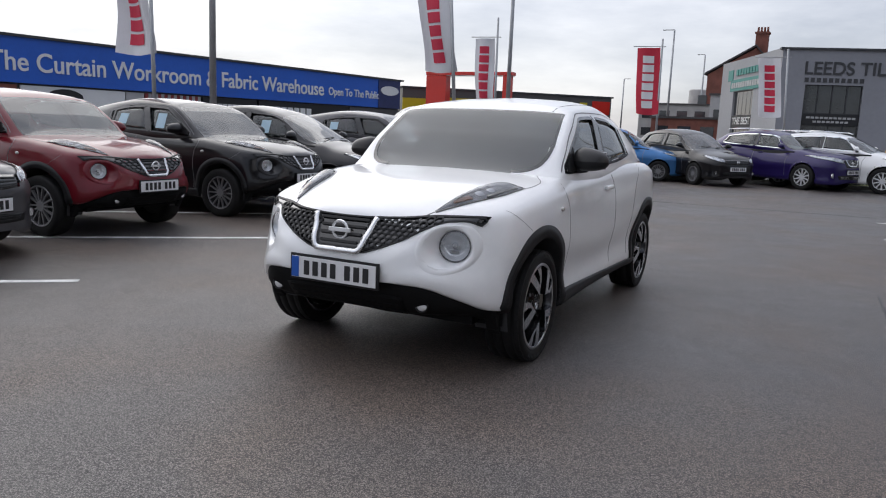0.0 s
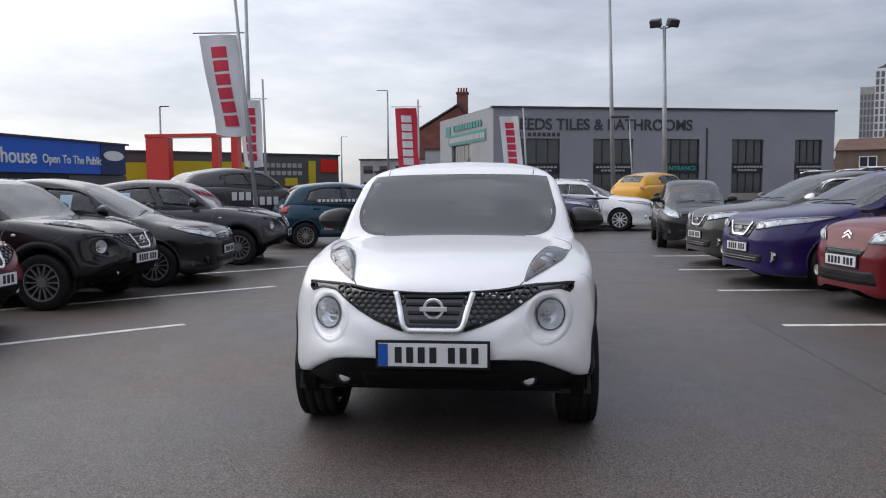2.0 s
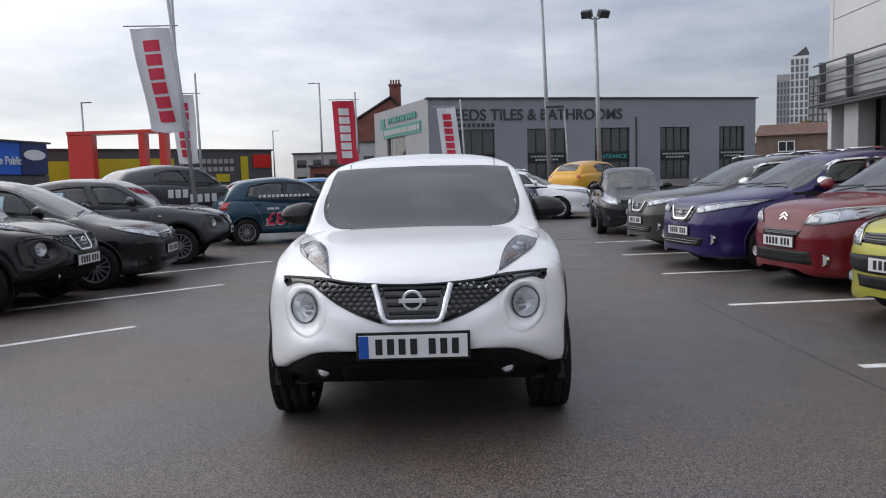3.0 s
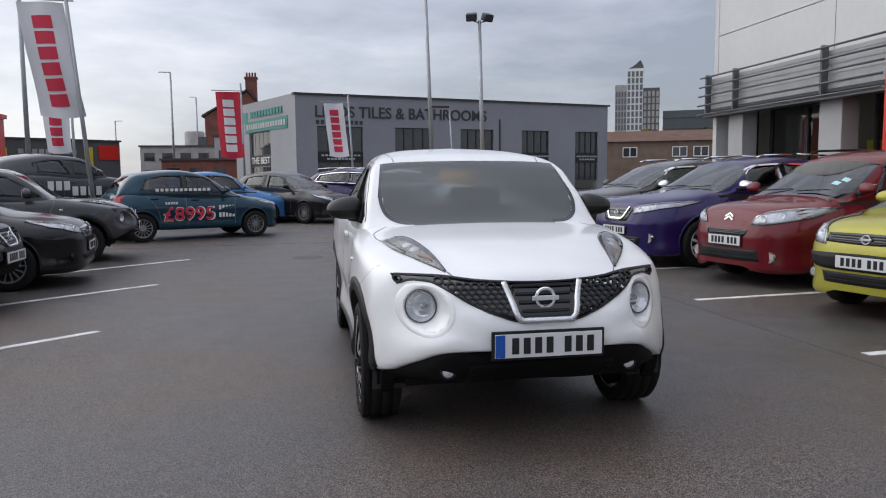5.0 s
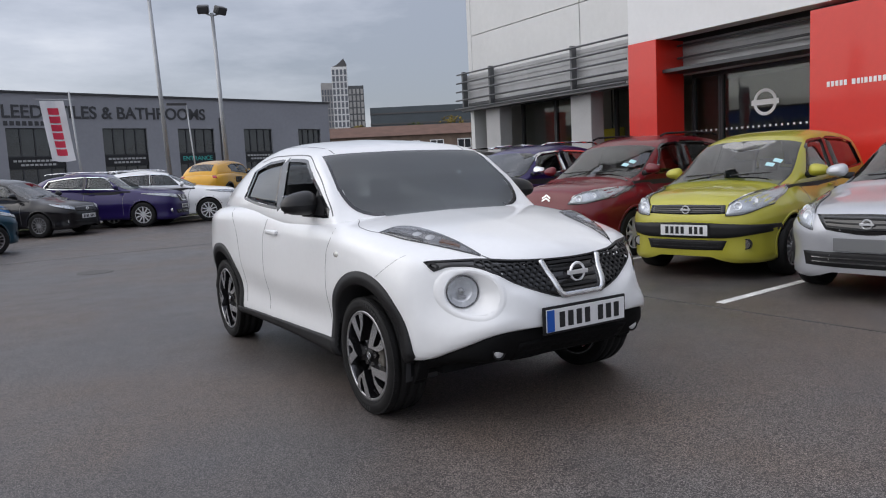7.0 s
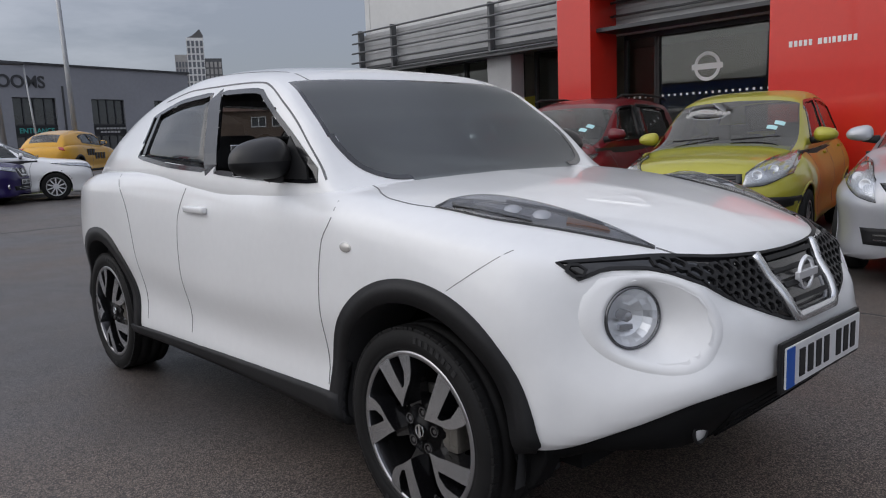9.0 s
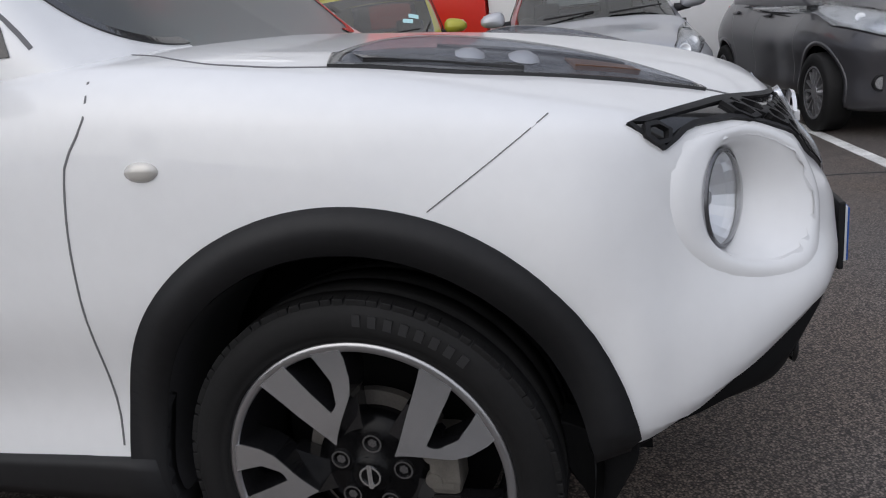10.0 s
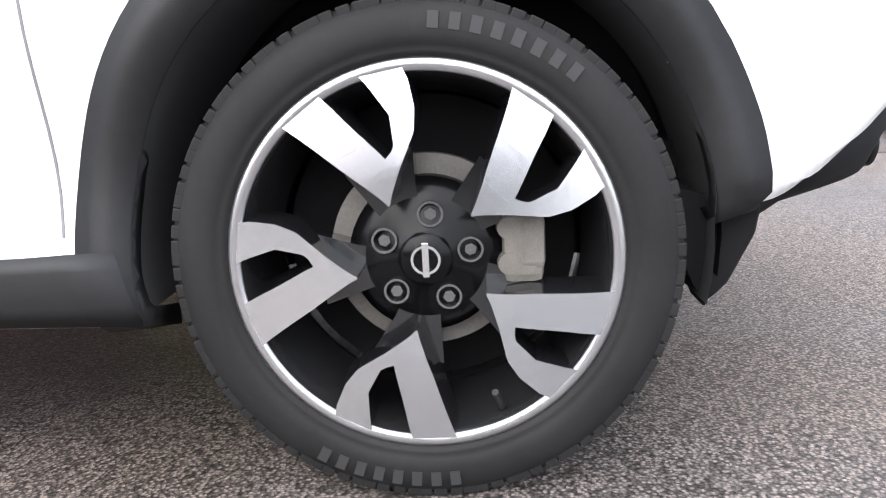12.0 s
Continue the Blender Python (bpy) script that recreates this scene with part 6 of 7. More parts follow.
# glazing, recessed
XG = XF + 0.93
for edges in ((3.22, 5.54, 6.16), (6.84, 8.18), (8.80, 10.1, 11.36), (11.94, 12.4)):
    for a, b in zip(edges, edges[1:]):
        win = new("shop_window")
        win.parent = show
        boxpart("pane", (XG, (a + b) / 2, 1.38), (0.012, b - a - 0.06, 2.62), M_SHOPGLASS, win).visible_shadow = False
        bm = B()
        for yq in (a + 0.015, b - 0.015):
            box(bm, XG, yq, 1.38, 0.09, 0.05, 2.76)
        for zq in (0.04, 2.72):
            box(bm, XG, (a + b) / 2, zq, 0.09, b - a - 0.03, 0.07)
        part("window_frame", bm, M_FRAME, win)
boxpart("soffit", (XF + 0.55, 6.9, 2.80), (0.9, 11.2, 0.06), M_FRAME, show)
boxpart("lintel_wall", (XG + 0.02, 6.9, 3.7), (0.10, 11.2, 1.7), M_DARKCLAD, show)
for y0, y1 in ((11.36, 11.94), (8.18, 8.80)):
    boxpart("column", (XF + 0.40, (y0 + y1) / 2, 1.36), (0.36, y1 - y0, 2.72), M_COLUMN, show, "", 0.02)
# corrugated backing and louvre blades over the left bays
for k in range(10):
    boxpart("corrugated_rib", (XF + 0.20, 9.76, 2.715 + k * 0.086), (0.046 if k % 2 else 0.030, 5.80, 0.086), M_CORR, show, "", 0.006)
for k in range(5):
    z = 3.56 - 0.215 * k
    bm = B()
    cyl(bm, (XF - 0.02 - 0.02 * k, 6.88, z), (XF - 0.02 - 0.02 * k, 12.80, z), 0.020, None, 10)
    part("louvre_blade", bm, M_BLADE, show, "", True)
for y in (12.62, 11.45, 8.52):
    boxpart("louvre_bracket", (XF + 0.08, y, 3.12), (0.14, 0.06, 1.0), M_BLADE, show, "", 0.01)
boxpart("louvre_sill", (XF + 0.10, 9.7, 2.66), (0.30, 5.8, 0.05), M_BLADE, show)
for k in range(7):
    boxpart("corrugated_rib", (XF + 0.66, 4.69, 2.78 + k * 0.086), (0.046 if k % 2 else 0.030, 2.98, 0.086), M_CORR, show, "", 0.006)
for k in range(3):
    bm = B()
    cyl(bm, (XF + 0.5, 3.2, 3.26 - 0.22 * k), (XF + 0.5, 6.16, 3.26 - 0.22 * k), 0.02, None, 10)
    part("louvre_blade", bm, M_BLADE, show, "", True)
# marks on the glass
bm = B()
lathe(bm, [(-0.002, 0.17), (-0.006, 0.18), (-0.006, 0.215), (-0.002, 0.225)], 36, m=pose(XG - 0.012, 4.66, 2.12))
box(bm, XG - 0.016, 4.66, 2.12, 0.006, 0.52, 0.09)
part("window_ring_mark", bm, M_WHITEPAINT, show)
for k in range(26):
    boxpart("glass_dot", (XG - 0.014, 3.35 + k * 0.11, 1.72), (0.004, 0.035, 0.035), M_WHITEPAINT, show)
# inside the showroom
tagged(boxpart("floor", (XG + 7.4, 0.3, 0.012), (14.6, 24.4, 0.024), mat("showroom_tile_floor", (0.25, 0.24, 0.22), 0.25, vary=0.06, noise_scale=1)), "pale tiled showroom floor", "floor", kind="structure")
tagged(boxpart("ceiling", (XG + 7.4, 0.3, 3.30), (14.6, 24.4, 0.05), mat("grey_ceiling", (0.30, 0.29, 0.28), 0.8, vary=0.05)), "grey showroom ceiling", "ceiling", kind="structure")
tagged(boxpart("wall_north", (XG + 6.0, 0.3, 1.66), (0.12, 24.3, 3.2), mat("warm_grey_inner_wall", (0.34, 0.30, 0.25), 0.8, vary=0.15, noise_scale=0.5)), "warm grey inner showroom wall", "wall", kind="structure")
for x, y in ((10.5, 4.2), (10.5, 6.9), (12.4, 5.6), (10.8, 9.6), (12.6, 10.6), (11.6, 3.2)):
    lt = thing("downlight", "small round ceiling downlight glowing warm white", "lamp", pose(x, y, 3.265), "downlights")
    bm = B()
    cyl(bm, (0, 0, -0.015), (0, 0, 0.012), 0.09, None, 16)
    part("diffuser", bm, M_LAMP, lt)
    bm = B()
    lathe(bm, [(0, 0.09), (-0.02, 0.095), (-0.02, 0.115), (0.01, 0.118)], 20, m=pose(0, 0, 0, 0, 90, 0))
    part("rim", bm, M_CHROME, lt)
for x, y, c in ((11.2, 10.3, P_RED), (11.4, 4.9, P_GREY)):
    ds = thing("sales_desk", "dark sales desk inside the showroom", "desk", pose(x, y, 0.024), "sales desks")
    boxpart("desk_top", (0, 0, 0.74), (0.8, 1.6, 0.04), M_BLADE, ds, "", 0.005)
    for sy in (-0.7, 0.7):
        boxpart("side_panel", (0, sy, 0.36), (0.7, 0.04, 0.72), M_BLADE, ds)
pan = thing("yellow_poster", "yellow promotional poster hanging behind the showroom glass", "poster", pose(XG + 1.5, 9.6, 0))
boxpart("sheet", (0, 0, 1.85), (0.02, 0.8, 0.3), M_YELLOWCLAD, pan)
boxpart("hanger", (0, 0, 2.65), (0.02, 0.03, 1.3), M_FRAME, pan)

# ---- tile and bathroom store ----
AX, AY, BX, BY = -2.6, 55.3, 26.2, 63.8
store = thing("tile_store", "long blue-grey rendered tile and bathroom store with dark lettering", "building", wall_frame(AX, AY, BX, BY))
TH = 7.80
bays = [(1.7, 5.5), (8.3, 11.75), (14.35, 17.6), (20.5, 23.4), (26.3, 28.9)]
xs = [0] + [v for b_ in bays for v in b_] + [30.0]
for k in range(0, len(xs), 2):
    boxpart("front_pier", ((xs[k] + xs[k + 1]) / 2, 0.2, 2.65), (xs[k + 1] - xs[k], 0.4, 5.3), M_RENDER, store)
boxpart("front_wall", (15.0, 0.2, 6.5), (30.0, 0.4, 2.4), M_RENDER, store)
boxpart("coping", (15.0, 0.15, TH - 0.04), (30.3, 0.6, 0.14), M_LETTER, store)
boxpart("roof", (15.0, 9.0, TH - 0.5), (29.8, 17.0, 0.1), M_ROOFTILE, store)
boxpart("end_wall", (29.8, 9.0, TH / 2), (0.4, 17.2, TH), M_RENDER2, store)
for i, (a, b) in enumerate(bays):
    win = new("window")
    win.parent = store
    w = b - a
    for k in range(4):
        for z0, z1 in ((3.35, 5.25), (0.9, 2.45)):
            boxpart("pane", (a + w * (k + 0.5) / 4, 0.26, (z0 + z1) / 2), (w / 4 - 0.08, 0.03, z1 - z0), M_DARKGLASS, win)
    bm = B()
    for k in range(5):
        box(bm, a + w * k / 4, 0.22, 3.1, 0.08, 0.10, 4.4)
    for z in (0.86, 2.48, 3.32, 5.28):
        box(bm, (a + b) / 2, 0.22, z, w, 0.10, 0.08)
    part("window_frame", bm, M_FRAME, win)
    sg = boxpart("sign_board", ((a + b) / 2, 0.12, 2.90), (w, 0.06, 0.78), M_INK, win)
    if i == 2:
        text(win, "ENTRANCE", 0.5, pose(a + 0.3, 0.08, 2.74, 90), mat("teal_lit_letter", (0.05, 0.40, 0.36), 0.5), 0.01, w - 0.6)
    else:
        bm = B()
        for r, (f0, f1) in enumerate(((0.08, 0.92), (0.2, 0.8))):
            x = a + w * f0
            while x < a + w * f1:
                box(bm, x + 0.14, 0.08, 3.02 - 0.28 * r, 0.22, 0.02, 0.14)
                x += 0.30
        part("sign_bars", bm, M_COLUMN, win)["kind"] = "stuff"
text(store, "LEEDS TILES & BATHROOMS", 1.25, pose(1.5, -0.02, 6.02, 90), M_LETTER, 0.05, 15.3)
bm = B()
for k in range(10):
    box(bm, 1.75 + k * 0.40, -0.02, 5.62, 0.26, 0.05, 0.30)
part("small_sign_bars", bm, M_LETTER, store)["kind"] = "stuff"
bm = B()
cyl(bm, (18.2, -0.06, 1.0), (18.2, -0.06, 6.2), 0.07, None, 8)
part("downpipe", bm, M_FRAME, store)
sidew = thing("store_side", "pale grey side wall of the tile store with teal lettering", "building", wall_frame(-8.4, 68.0, AX, AY))
SL = math.hypot(AX + 8.4, AY - 68.0)
for a, b, z0, z1 in ((0, 3.6, 0, TH), (8.6, SL, 0, TH), (3.6, 8.6, 5.2, TH), (3.6, 8.6, 0, 1.0)):
    boxpart("wall", ((a + b) / 2, 0.2, (z0 + z1) / 2), (b - a, 0.4, z1 - z0), M_RENDER2, sidew)
for k in range(5):
    boxpart("pane", (3.6 + 1.0 * (k + 0.5), 0.2, 4.2), (0.92, 0.03, 1.9), M_DARKGLASS, sidew)
    boxpart("pane", (3.6 + 1.0 * (k + 0.5), 0.2, 1.6), (0.92, 0.03, 1.2), M_DARKGLASS, sidew)
boxpart("sign_board", (6.1, 0.1, 2.75), (5.0, 0.08, 0.95), M_INK, sidew)
text(sidew, "THE BEST", 0.8, pose(3.9, 0.04, 2.5, 90), M_WHITEPAINT, 0.01, 4.4)
boxpart("teal_board", (7.6, -0.02, 5.72), (9.6, 0.08, 0.95), M_TEALPRINT, sidew)
for z, x0, x1, w, h, mt in ((6.75, 4.4, 11.6, 0.50, 0.50, M_TEALPRINT), (5.72, 3.4, 12.2, 0.42, 0.44, M_COLUMN)):
    x = x0
    while x < x1:
        boxpart("sign_bar", (x, -0.07, z), (w, 0.05, h), mt, sidew)
        x += w * 1.35
boxpart("sign_bar", (2.6, -0.03, 6.6), (1.3, 0.06, 0.9), M_TEALPRINT, sidew)

# ---- brick house with chimney behind the store ----
house = thing("brick_house", "red brick house with slate roof and tall chimney", "house", pose(-15.2, 128, -1.4))
house.scale = (1.5, 1.5, 1.5)
bm = B()
prism(bm, [(-2.3, 0), (4.6, 0), (4.6, 8.0), (2.2, 11.0), (-2.3, 8.36)], -4.0, 6.0, lambda u, v, d: Vector((u, d, v)))
part("wall", bm, M_BRICK, house)
bm = B()
for (u0, v0), (u1, v1) in (((-2.6, 8.3), (2.2, 11.15)), ((2.2, 11.15), (4.9, 7.9))):
    prism(bm, [(u0, v0), (u1, v1), (u1, v1 + 0.2), (u0, v0 + 0.2)], -4.2, 6.2, lambda u, v, d: Vector((u, d, v)))
part("roof", bm, M_ROOFTILE, house)
ch = part("chimney", (lambda b_: (box(b_, 2.6, -3.2, 11.3, 1.2, 0.9, 2.6), box(b_, 2.6, -3.2, 12.55, 1.4, 1.1, 0.2), b_)[2])(B()), M_BRICK, house)
for k in range(4):
    bm = B()
    cyl(bm, (2.15 + 0.3 * k, -3.2, 12.6), (2.15 + 0.3 * k, -3.2, 13.15), 0.12, 0.10, 10)
    part("chimney_pot", bm, M_BRICK, ch)
for z in (5.6, 2.8):
    for x in (-2.6, -1.0, 0.6, 2.2):
        boxpart("window", (x, -4.03, z), (0.9, 0.08, 1.2), M_DARKGLASS, house)
boxpart("white_sign", (-1.6, -4.06, 4.2), (3.4, 0.1, 0.6), M_WHITEPAINT, house)

# ---- curtain warehouse with its blue sign ----
CX0, CY0, CX1, CY1 = -26.15, 14.0, -23.2, 39.8
ang = math.degrees(math.atan2(CY1 - CY0, CX1 - CX0))
ux, uy = math.cos(radians(ang)), math.sin(radians(ang))
shop = thing("curtain_warehouse", "low shop building with long blue sign board and white lettering", "building", pose(CX0 - 1.0, CY0 - 0.6, 0, 0, 0, ang))
shop.scale = (1, 1, 1.07)
LW = math.hypot(CX1 - CX0, CY1 - CY0)
boxpart("wall", ((LW - 14) / 2, 6.0, 1.85), (LW + 14, 11.4, 3.7), M_DARKCLAD, shop)
boxpart("blue_sign_board", ((LW - 14) / 2 - 1.2, 0.16, 3.0), (LW + 14 - 2.4, 0.22, 1.66), M_SIGNBLUE, shop)
boxpart("sign_coping", ((LW - 14) / 2, 0.2, 3.88), (LW + 14.2, 0.5, 0.10), M_LETTER, shop)
text(shop, "The Curtain Workroom & Fabric Warehouse", 1.0, pose(0.2, 0.03, 2.62, 90), M_WHITEPAINT, 0.02, 18.4)
text(shop, "Open To The Public", 0.6, pose(19.0, 0.03, 2.68, 90), M_WHITEPAINT, 0.02, 4.6)
boxpart("end_panel", (LW - 1.3, 0.14, 3.0), (2.2, 0.26, 1.66), mat("navy_sign_panel", (0.02, 0.03, 0.12), 0.4, vary=0.3, noise_scale=2), shop)
bm = B()
prism(bm, [(0.9 * math.cos(radians(a)), 0.28 * math.sin(radians(a))) for a in range(0, 360, 20)], -0.03, 0.03, lambda u, v, d: Vector((LW - 1.3 + u, d, 3.2 + v)))
part("oval_mark", bm, M_WHITEPAINT, shop)
for x0, x1, mt in ((-13, 1.3, M_BRICK), (1.44, 6.0, M_WHITEPAINT), (6.05, 6.95, M_COLUMN), (7.02, 10.1, None), (10.2, 13.6, M_INK), (13.8, 20.9, M_INK), (21.0, LW, M_DARKCLAD)):
    if mt is None:
        for k in range(18):
            boxpart("stripe_slat", (x0 + (k + 0.5) * 0.171, 0.2, 1.05), (0.15, 0.08, 2.1), (mat("red_shutter_slat", (0.28, 0.05, 0.05), 0.6), M_COLUMN)[k % 2], shop)
    else:
        boxpart("shop_front", ((x0 + x1) / 2, 0.2, 1.05), (x1 - x0, 0.12, 2.1), mt, shop)
bm = B()
for k in range(6):
    box(bm, 2.45 + k * 0.32, 0.12, 1.55, 0.24, 0.04, 0.2 if k % 5 else 0.1)
prism(bm, [(0.8 * math.cos(radians(a)), 0.34 * math.sin(radians(a))) for a in range(0, 181, 20)], 0.11, 0.14, lambda u, v, d: Vector((3.25 + u, d, 1.7 + v)))
part("black_sign_bars", bm, M_INK, shop)["kind"] = "stuff"
bm = B()
for z, n in ((1.75, 7), (1.4, 9)):
    for k in range(n):
        box(bm, 10.6 + k * 0.31, 0.12, z, 0.24, 0.04, 0.18)
for k in range(6):
    box(bm, 15.1 + k * 0.48, 0.12, 1.65, 0.36, 0.04, 0.42)
part("white_sign_bars", bm, M_WHITEPAINT, shop)["kind"] = "stuff"

# ---- retail units with the red gantry ----
unit = thing("retail_unit", "dark grey and yellow clad retail unit", "building", wall_frame(-37.5, 61.0, -20.6, 76.0))
boxpart("wall", (11.3, 8, 2.5), (22.6, 16, 5.0), M_DARKCLAD, unit)
boxpart("roof_edge", (11.3, 8, 5.06), (22.9, 16.3, 0.16), M_LETTER, unit)
for x0, x1, z0, z1, mt in ((0.0, 3.0, 0, 4.0, M_YELLOWCLAD), (4.2, 12.0, 0, 4.2, M_YELLOWCLAD), (19.0, 19.8, 0, 4.4, M_YELLOWCLAD), (20.4, 22.4, 3.2, 4.6, M_REDPANEL)):
    boxpart("cladding_panel", ((x0 + x1) / 2, -0.06, (z0 + z1) / 2), (x1 - x0, 0.14, z1 - z0), mt, unit)
boxpart("cladding_panel", (17.0, -0.06, 2.2), (1.4, 0.14, 0.8), M_YELLOWCLAD, unit)
bm = B()
for r in range(2):
    for k in range(9):
        box(bm, 13.2 + k * 0.6, -0.05, 3.9 - 0.8 * r, 0.44, 0.12, 0.45)
part("sign_bars", bm, M_CONCRETE, unit)["kind"] = "stuff"
gan = thing("red_gantry", "red clad entrance gantry with white soffit", "gantry", pose(-33.7, 59.4, 0))
for x, w in ((1.1, 2.1), (6.45, 0.55), (8.25, 0.6)):
    boxpart("leg", (x, 0, 3.15), (w, 0.9, 6.3), M_REDPANEL, gan)
boxpart("beam", (4.4, 0, 6.2), (8.8, 0.95, 0.3), M_REDPANEL, gan)
boxpart("white_soffit", (4.4, 0, 6.03), (8.6, 0.9, 0.04), M_WHITEPAINT, gan)

# ---- flags, poles and floodlights ----


def pole_flag(name, label, x, y, top, lean, cloth, bars, fx0, fx1, z0, z1, skew, seed):
    """A tall banner on a slim pole with arms; the printing shows as plain bars."""
    f = thing(name, label, "flag", pose(x, y, 0), "banner flags")
    bm = B()
    cyl(bm, (0, 0, 0), (lean, 0, top), 0.045, 0.03, 10)
    part("pole", bm, M_POLE, f, "", True)
    bm = B()
    kx = lean * z1 / top
    cyl(bm, (kx + 0.12, 0, z1 + 0.03), (fx0 - x - 0.12 + 0.0, 0, z1 + 0.05), 0.014, None, 8)
    part("arm", bm, M_POLE, f)
    nx, nz = 10, 22

    def pt(u, v):
        xx = (fx0 + (fx1 - fx0) * u) - x + skew * (1 - v)
        zz = z0 + (z1 - z0) * v - 0.05 * (1 - v) * math.sin(3 * u)
        yy = 0.07 * math.sin(5.0 * v + 2.2 * u + seed) * (0.25 + (1 - v)) + 0.05 * math.sin(7 * u + seed)
        return Vector((xx, yy, zz))
    bm = B()
    g = [[[bm.verts.new(pt(i / nx, j / nz) + Vector((0, d, 0))) for i in range(nx + 1)] for j in range(nz + 1)] for d in (0, 0.006)]
    for d in (0, 1):
        for j in range(nz):
            for i in range(nx):
                q = (g[d][j][i], g[d][j][i + 1], g[d][j + 1][i + 1], g[d][j + 1][i])
                bm.faces.new(q if d == 0 else q[::-1])
    cl = part("cloth", bm, cloth, f, "", True)
    for k in range(6):
        v0 = 0.10 + k * 0.135
        bm = B()
        for dy in (-0.010, 0.016):
            grid = [[bm.verts.new(pt(0.27 + 0.075 * i, v0 + 0.036 * j) + Vector((0, dy, 0))) for i in range(7)] for j in range(4)]
            for j in range(3):
                for i in range(6):
                    bm.faces.new((grid[j][i], grid[j][i + 1], grid[j + 1][i + 1], grid[j + 1][i]))
        part("print_bar", bm, bars, cl)
    return f


pole_flag("banner_flag", "white banner flag with red printing on a leaning pole", -4.95, 10.1, 5.3, -0.42, M_FLAGWHITE, M_PRINTRED, -6.12, -5.37, 2.45, 4.40, 0.28, 0.4)
pole_flag("banner_flag", "white banner flag with red printing among the cars", -7.42, 17.3, 4.6, -0.05, M_FLAGWHITE, M_PRINTRED, -8.22, -7.57, 2.05, 4.0, 0.08, 1.7)
pole_flag("banner_flag", "red banner flag with white printing at the far side", -3.40, 21.4, 4.4, -0.05, M_FLAGRED, M_WHITEPAINT, -4.26, -3.50, 2.0, 4.12, 0.12, 2.6)
pole_flag("banner_flag", "white banner flag with red printing on a leaning pole", 0.35, 23.8, 4.3, -0.22, M_FLAGWHITE, M_PRINTRED, -0.76, -0.06, 2.08, 4.0, 0.20, 3.9)
pole_flag("banner_flag", "white banner flag with red printing behind the red car", -8.95, 5.75, 4.6, -0.1, M_FLAGWHITE, M_PRINTRED, -10.0, -9.13, 2.40, 4.2, 0.15, 5.2)


def post(name, label, x, y, top, r, lean=0.0, heads=0, arm=0.0):
    p_ = thing(name, label, "lamp post", pose(x, y, 0), "lamp posts")
    bm = B()
    cyl(bm, (0, 0, 0), (lean, 0, top), r, r * 0.65, 12)
    part("pole", bm, M_POLE, p_, "", True)
    for k in range(heads):
        s = -1 if k == 0 else 1
        bm = B()
        box(bm, 0, 0, 0, 0.42, 0.30, 0.30, 0.05, pose(lean + s * 0.32, 0, top + 0.12, 25, 0, 25 * s))
        part("floodlight", bm, M_FRAME, p_)
        bm = B()
        cyl(bm, (lean, 0, top - 0.1), (lean + s * 0.32, 0, top), 0.03, None, 6)
        part("bracket", bm, M_POLE, p_)
    if arm:
        bm = B()
        box(bm, lean + arm / 2, 0, top + 0.03, abs(arm), 0.16, 0.09, 0.02)
        part("lamp_head", bm, M_FRAME, p_)
    return p_


post("floodlight_mast", "tall galvanised mast with two floodlights", 5.6, 25.5, 7.45, 0.10, -0.15, 2)
post("lamp_post", "tall galvanised lighting mast beside the far cars", 3.85, 27.4, 9.6, 0.10, -0.3)
post("lamp_post", "thin galvanised post with a short arm", 4.4, 25.2, 4.0, 0.035, -0.25, 0, -0.7)
post("lamp_post", "tall galvanised lighting mast behind the parked cars", -10.5, 8.7, 9.0, 0.085)
post("lamp_post", "tall galvanised lighting mast behind the parked cars", -15.0, 35.6, 13.0, 0.13, 0, 0, -0.9)
post("street_lamp", "distant street lamp with a short arm", -33.0, 60.5, 8.9, 0.12, 0, 0, 0.9)
post("street_lamp", "distant street lamp with a short arm", -19.7, 100.0, 15.1, 0.17, 0, 0, -1.5)
post("street_lamp", "distant street lamp with a short arm", -37.0, 141.0, 11.7, 0.17, 0, 0, 1.2)
post("street_lamp", "distant street lamp with a short arm", -23.9, 149.0, 16.9, 0.2, 0, 0, -1.4)

# ---- low ramps under the two display cars ----
for x, y, rz in ((-6.1, 15.0, 140), (5.4, 25.1, 140)):
    rp = thing("display_ramp", "low dark steel display ramp under a car", "ramp", pose(x, y, 0, 0, 0, rz), "display ramps")
    for s in (-0.74, 0.74):
        boxpart("track", (s, 1.26, 0.33), (0.34, 3.9, 0.04), M_BLADE, rp)
        for yy in (-0.4, 1.2, 2.9):
            boxpart("leg", (s, yy, 0.155), (0.26, 0.12, 0.31), M_BLADE, rp)

# ---- distance ----
tower = thing("glass_tower", "tall stepped glass and white apartment tower", "tower", pose(138.7, 311, 0, 0, 0, -24))
for nme, x0, x1, top, mt in (("west_block", -9.5, -4.5, 40.5, M_CONCRETE), ("middle_block", -4.5, 2.5, 47.5, M_WHITEPAINT), ("east_block", 2.5, 9.5, 39.0, M_DARKGLASS)):
    blk = boxpart(nme, ((x0 + x1) / 2, 8 if x0 < 2 else 9, top / 2), (x1 - x0, 16, top), mt, tower)
    bm = B()
    for fl in range(int(top / 2.9)):
        for c in range(4):
            w = (x1 - x0) / 4
            box(bm, x0 + w * (c + 0.5), (0 if x0 < 2 else 1) - 0.05, 1.6 + fl * 2.9, w * 0.62, 0.3, 2.3)
    # grey-blue glass painted paler to stand for the haze of distance
    wins = part("tower_window", bm, mat("grey_blue_tower_glass", (0.13, 0.14, 0.16), 0.15) if mt is not M_DARKGLASS else M_CONCRETE, blk)
    wins["kind"] = "stuff"
bm = B()
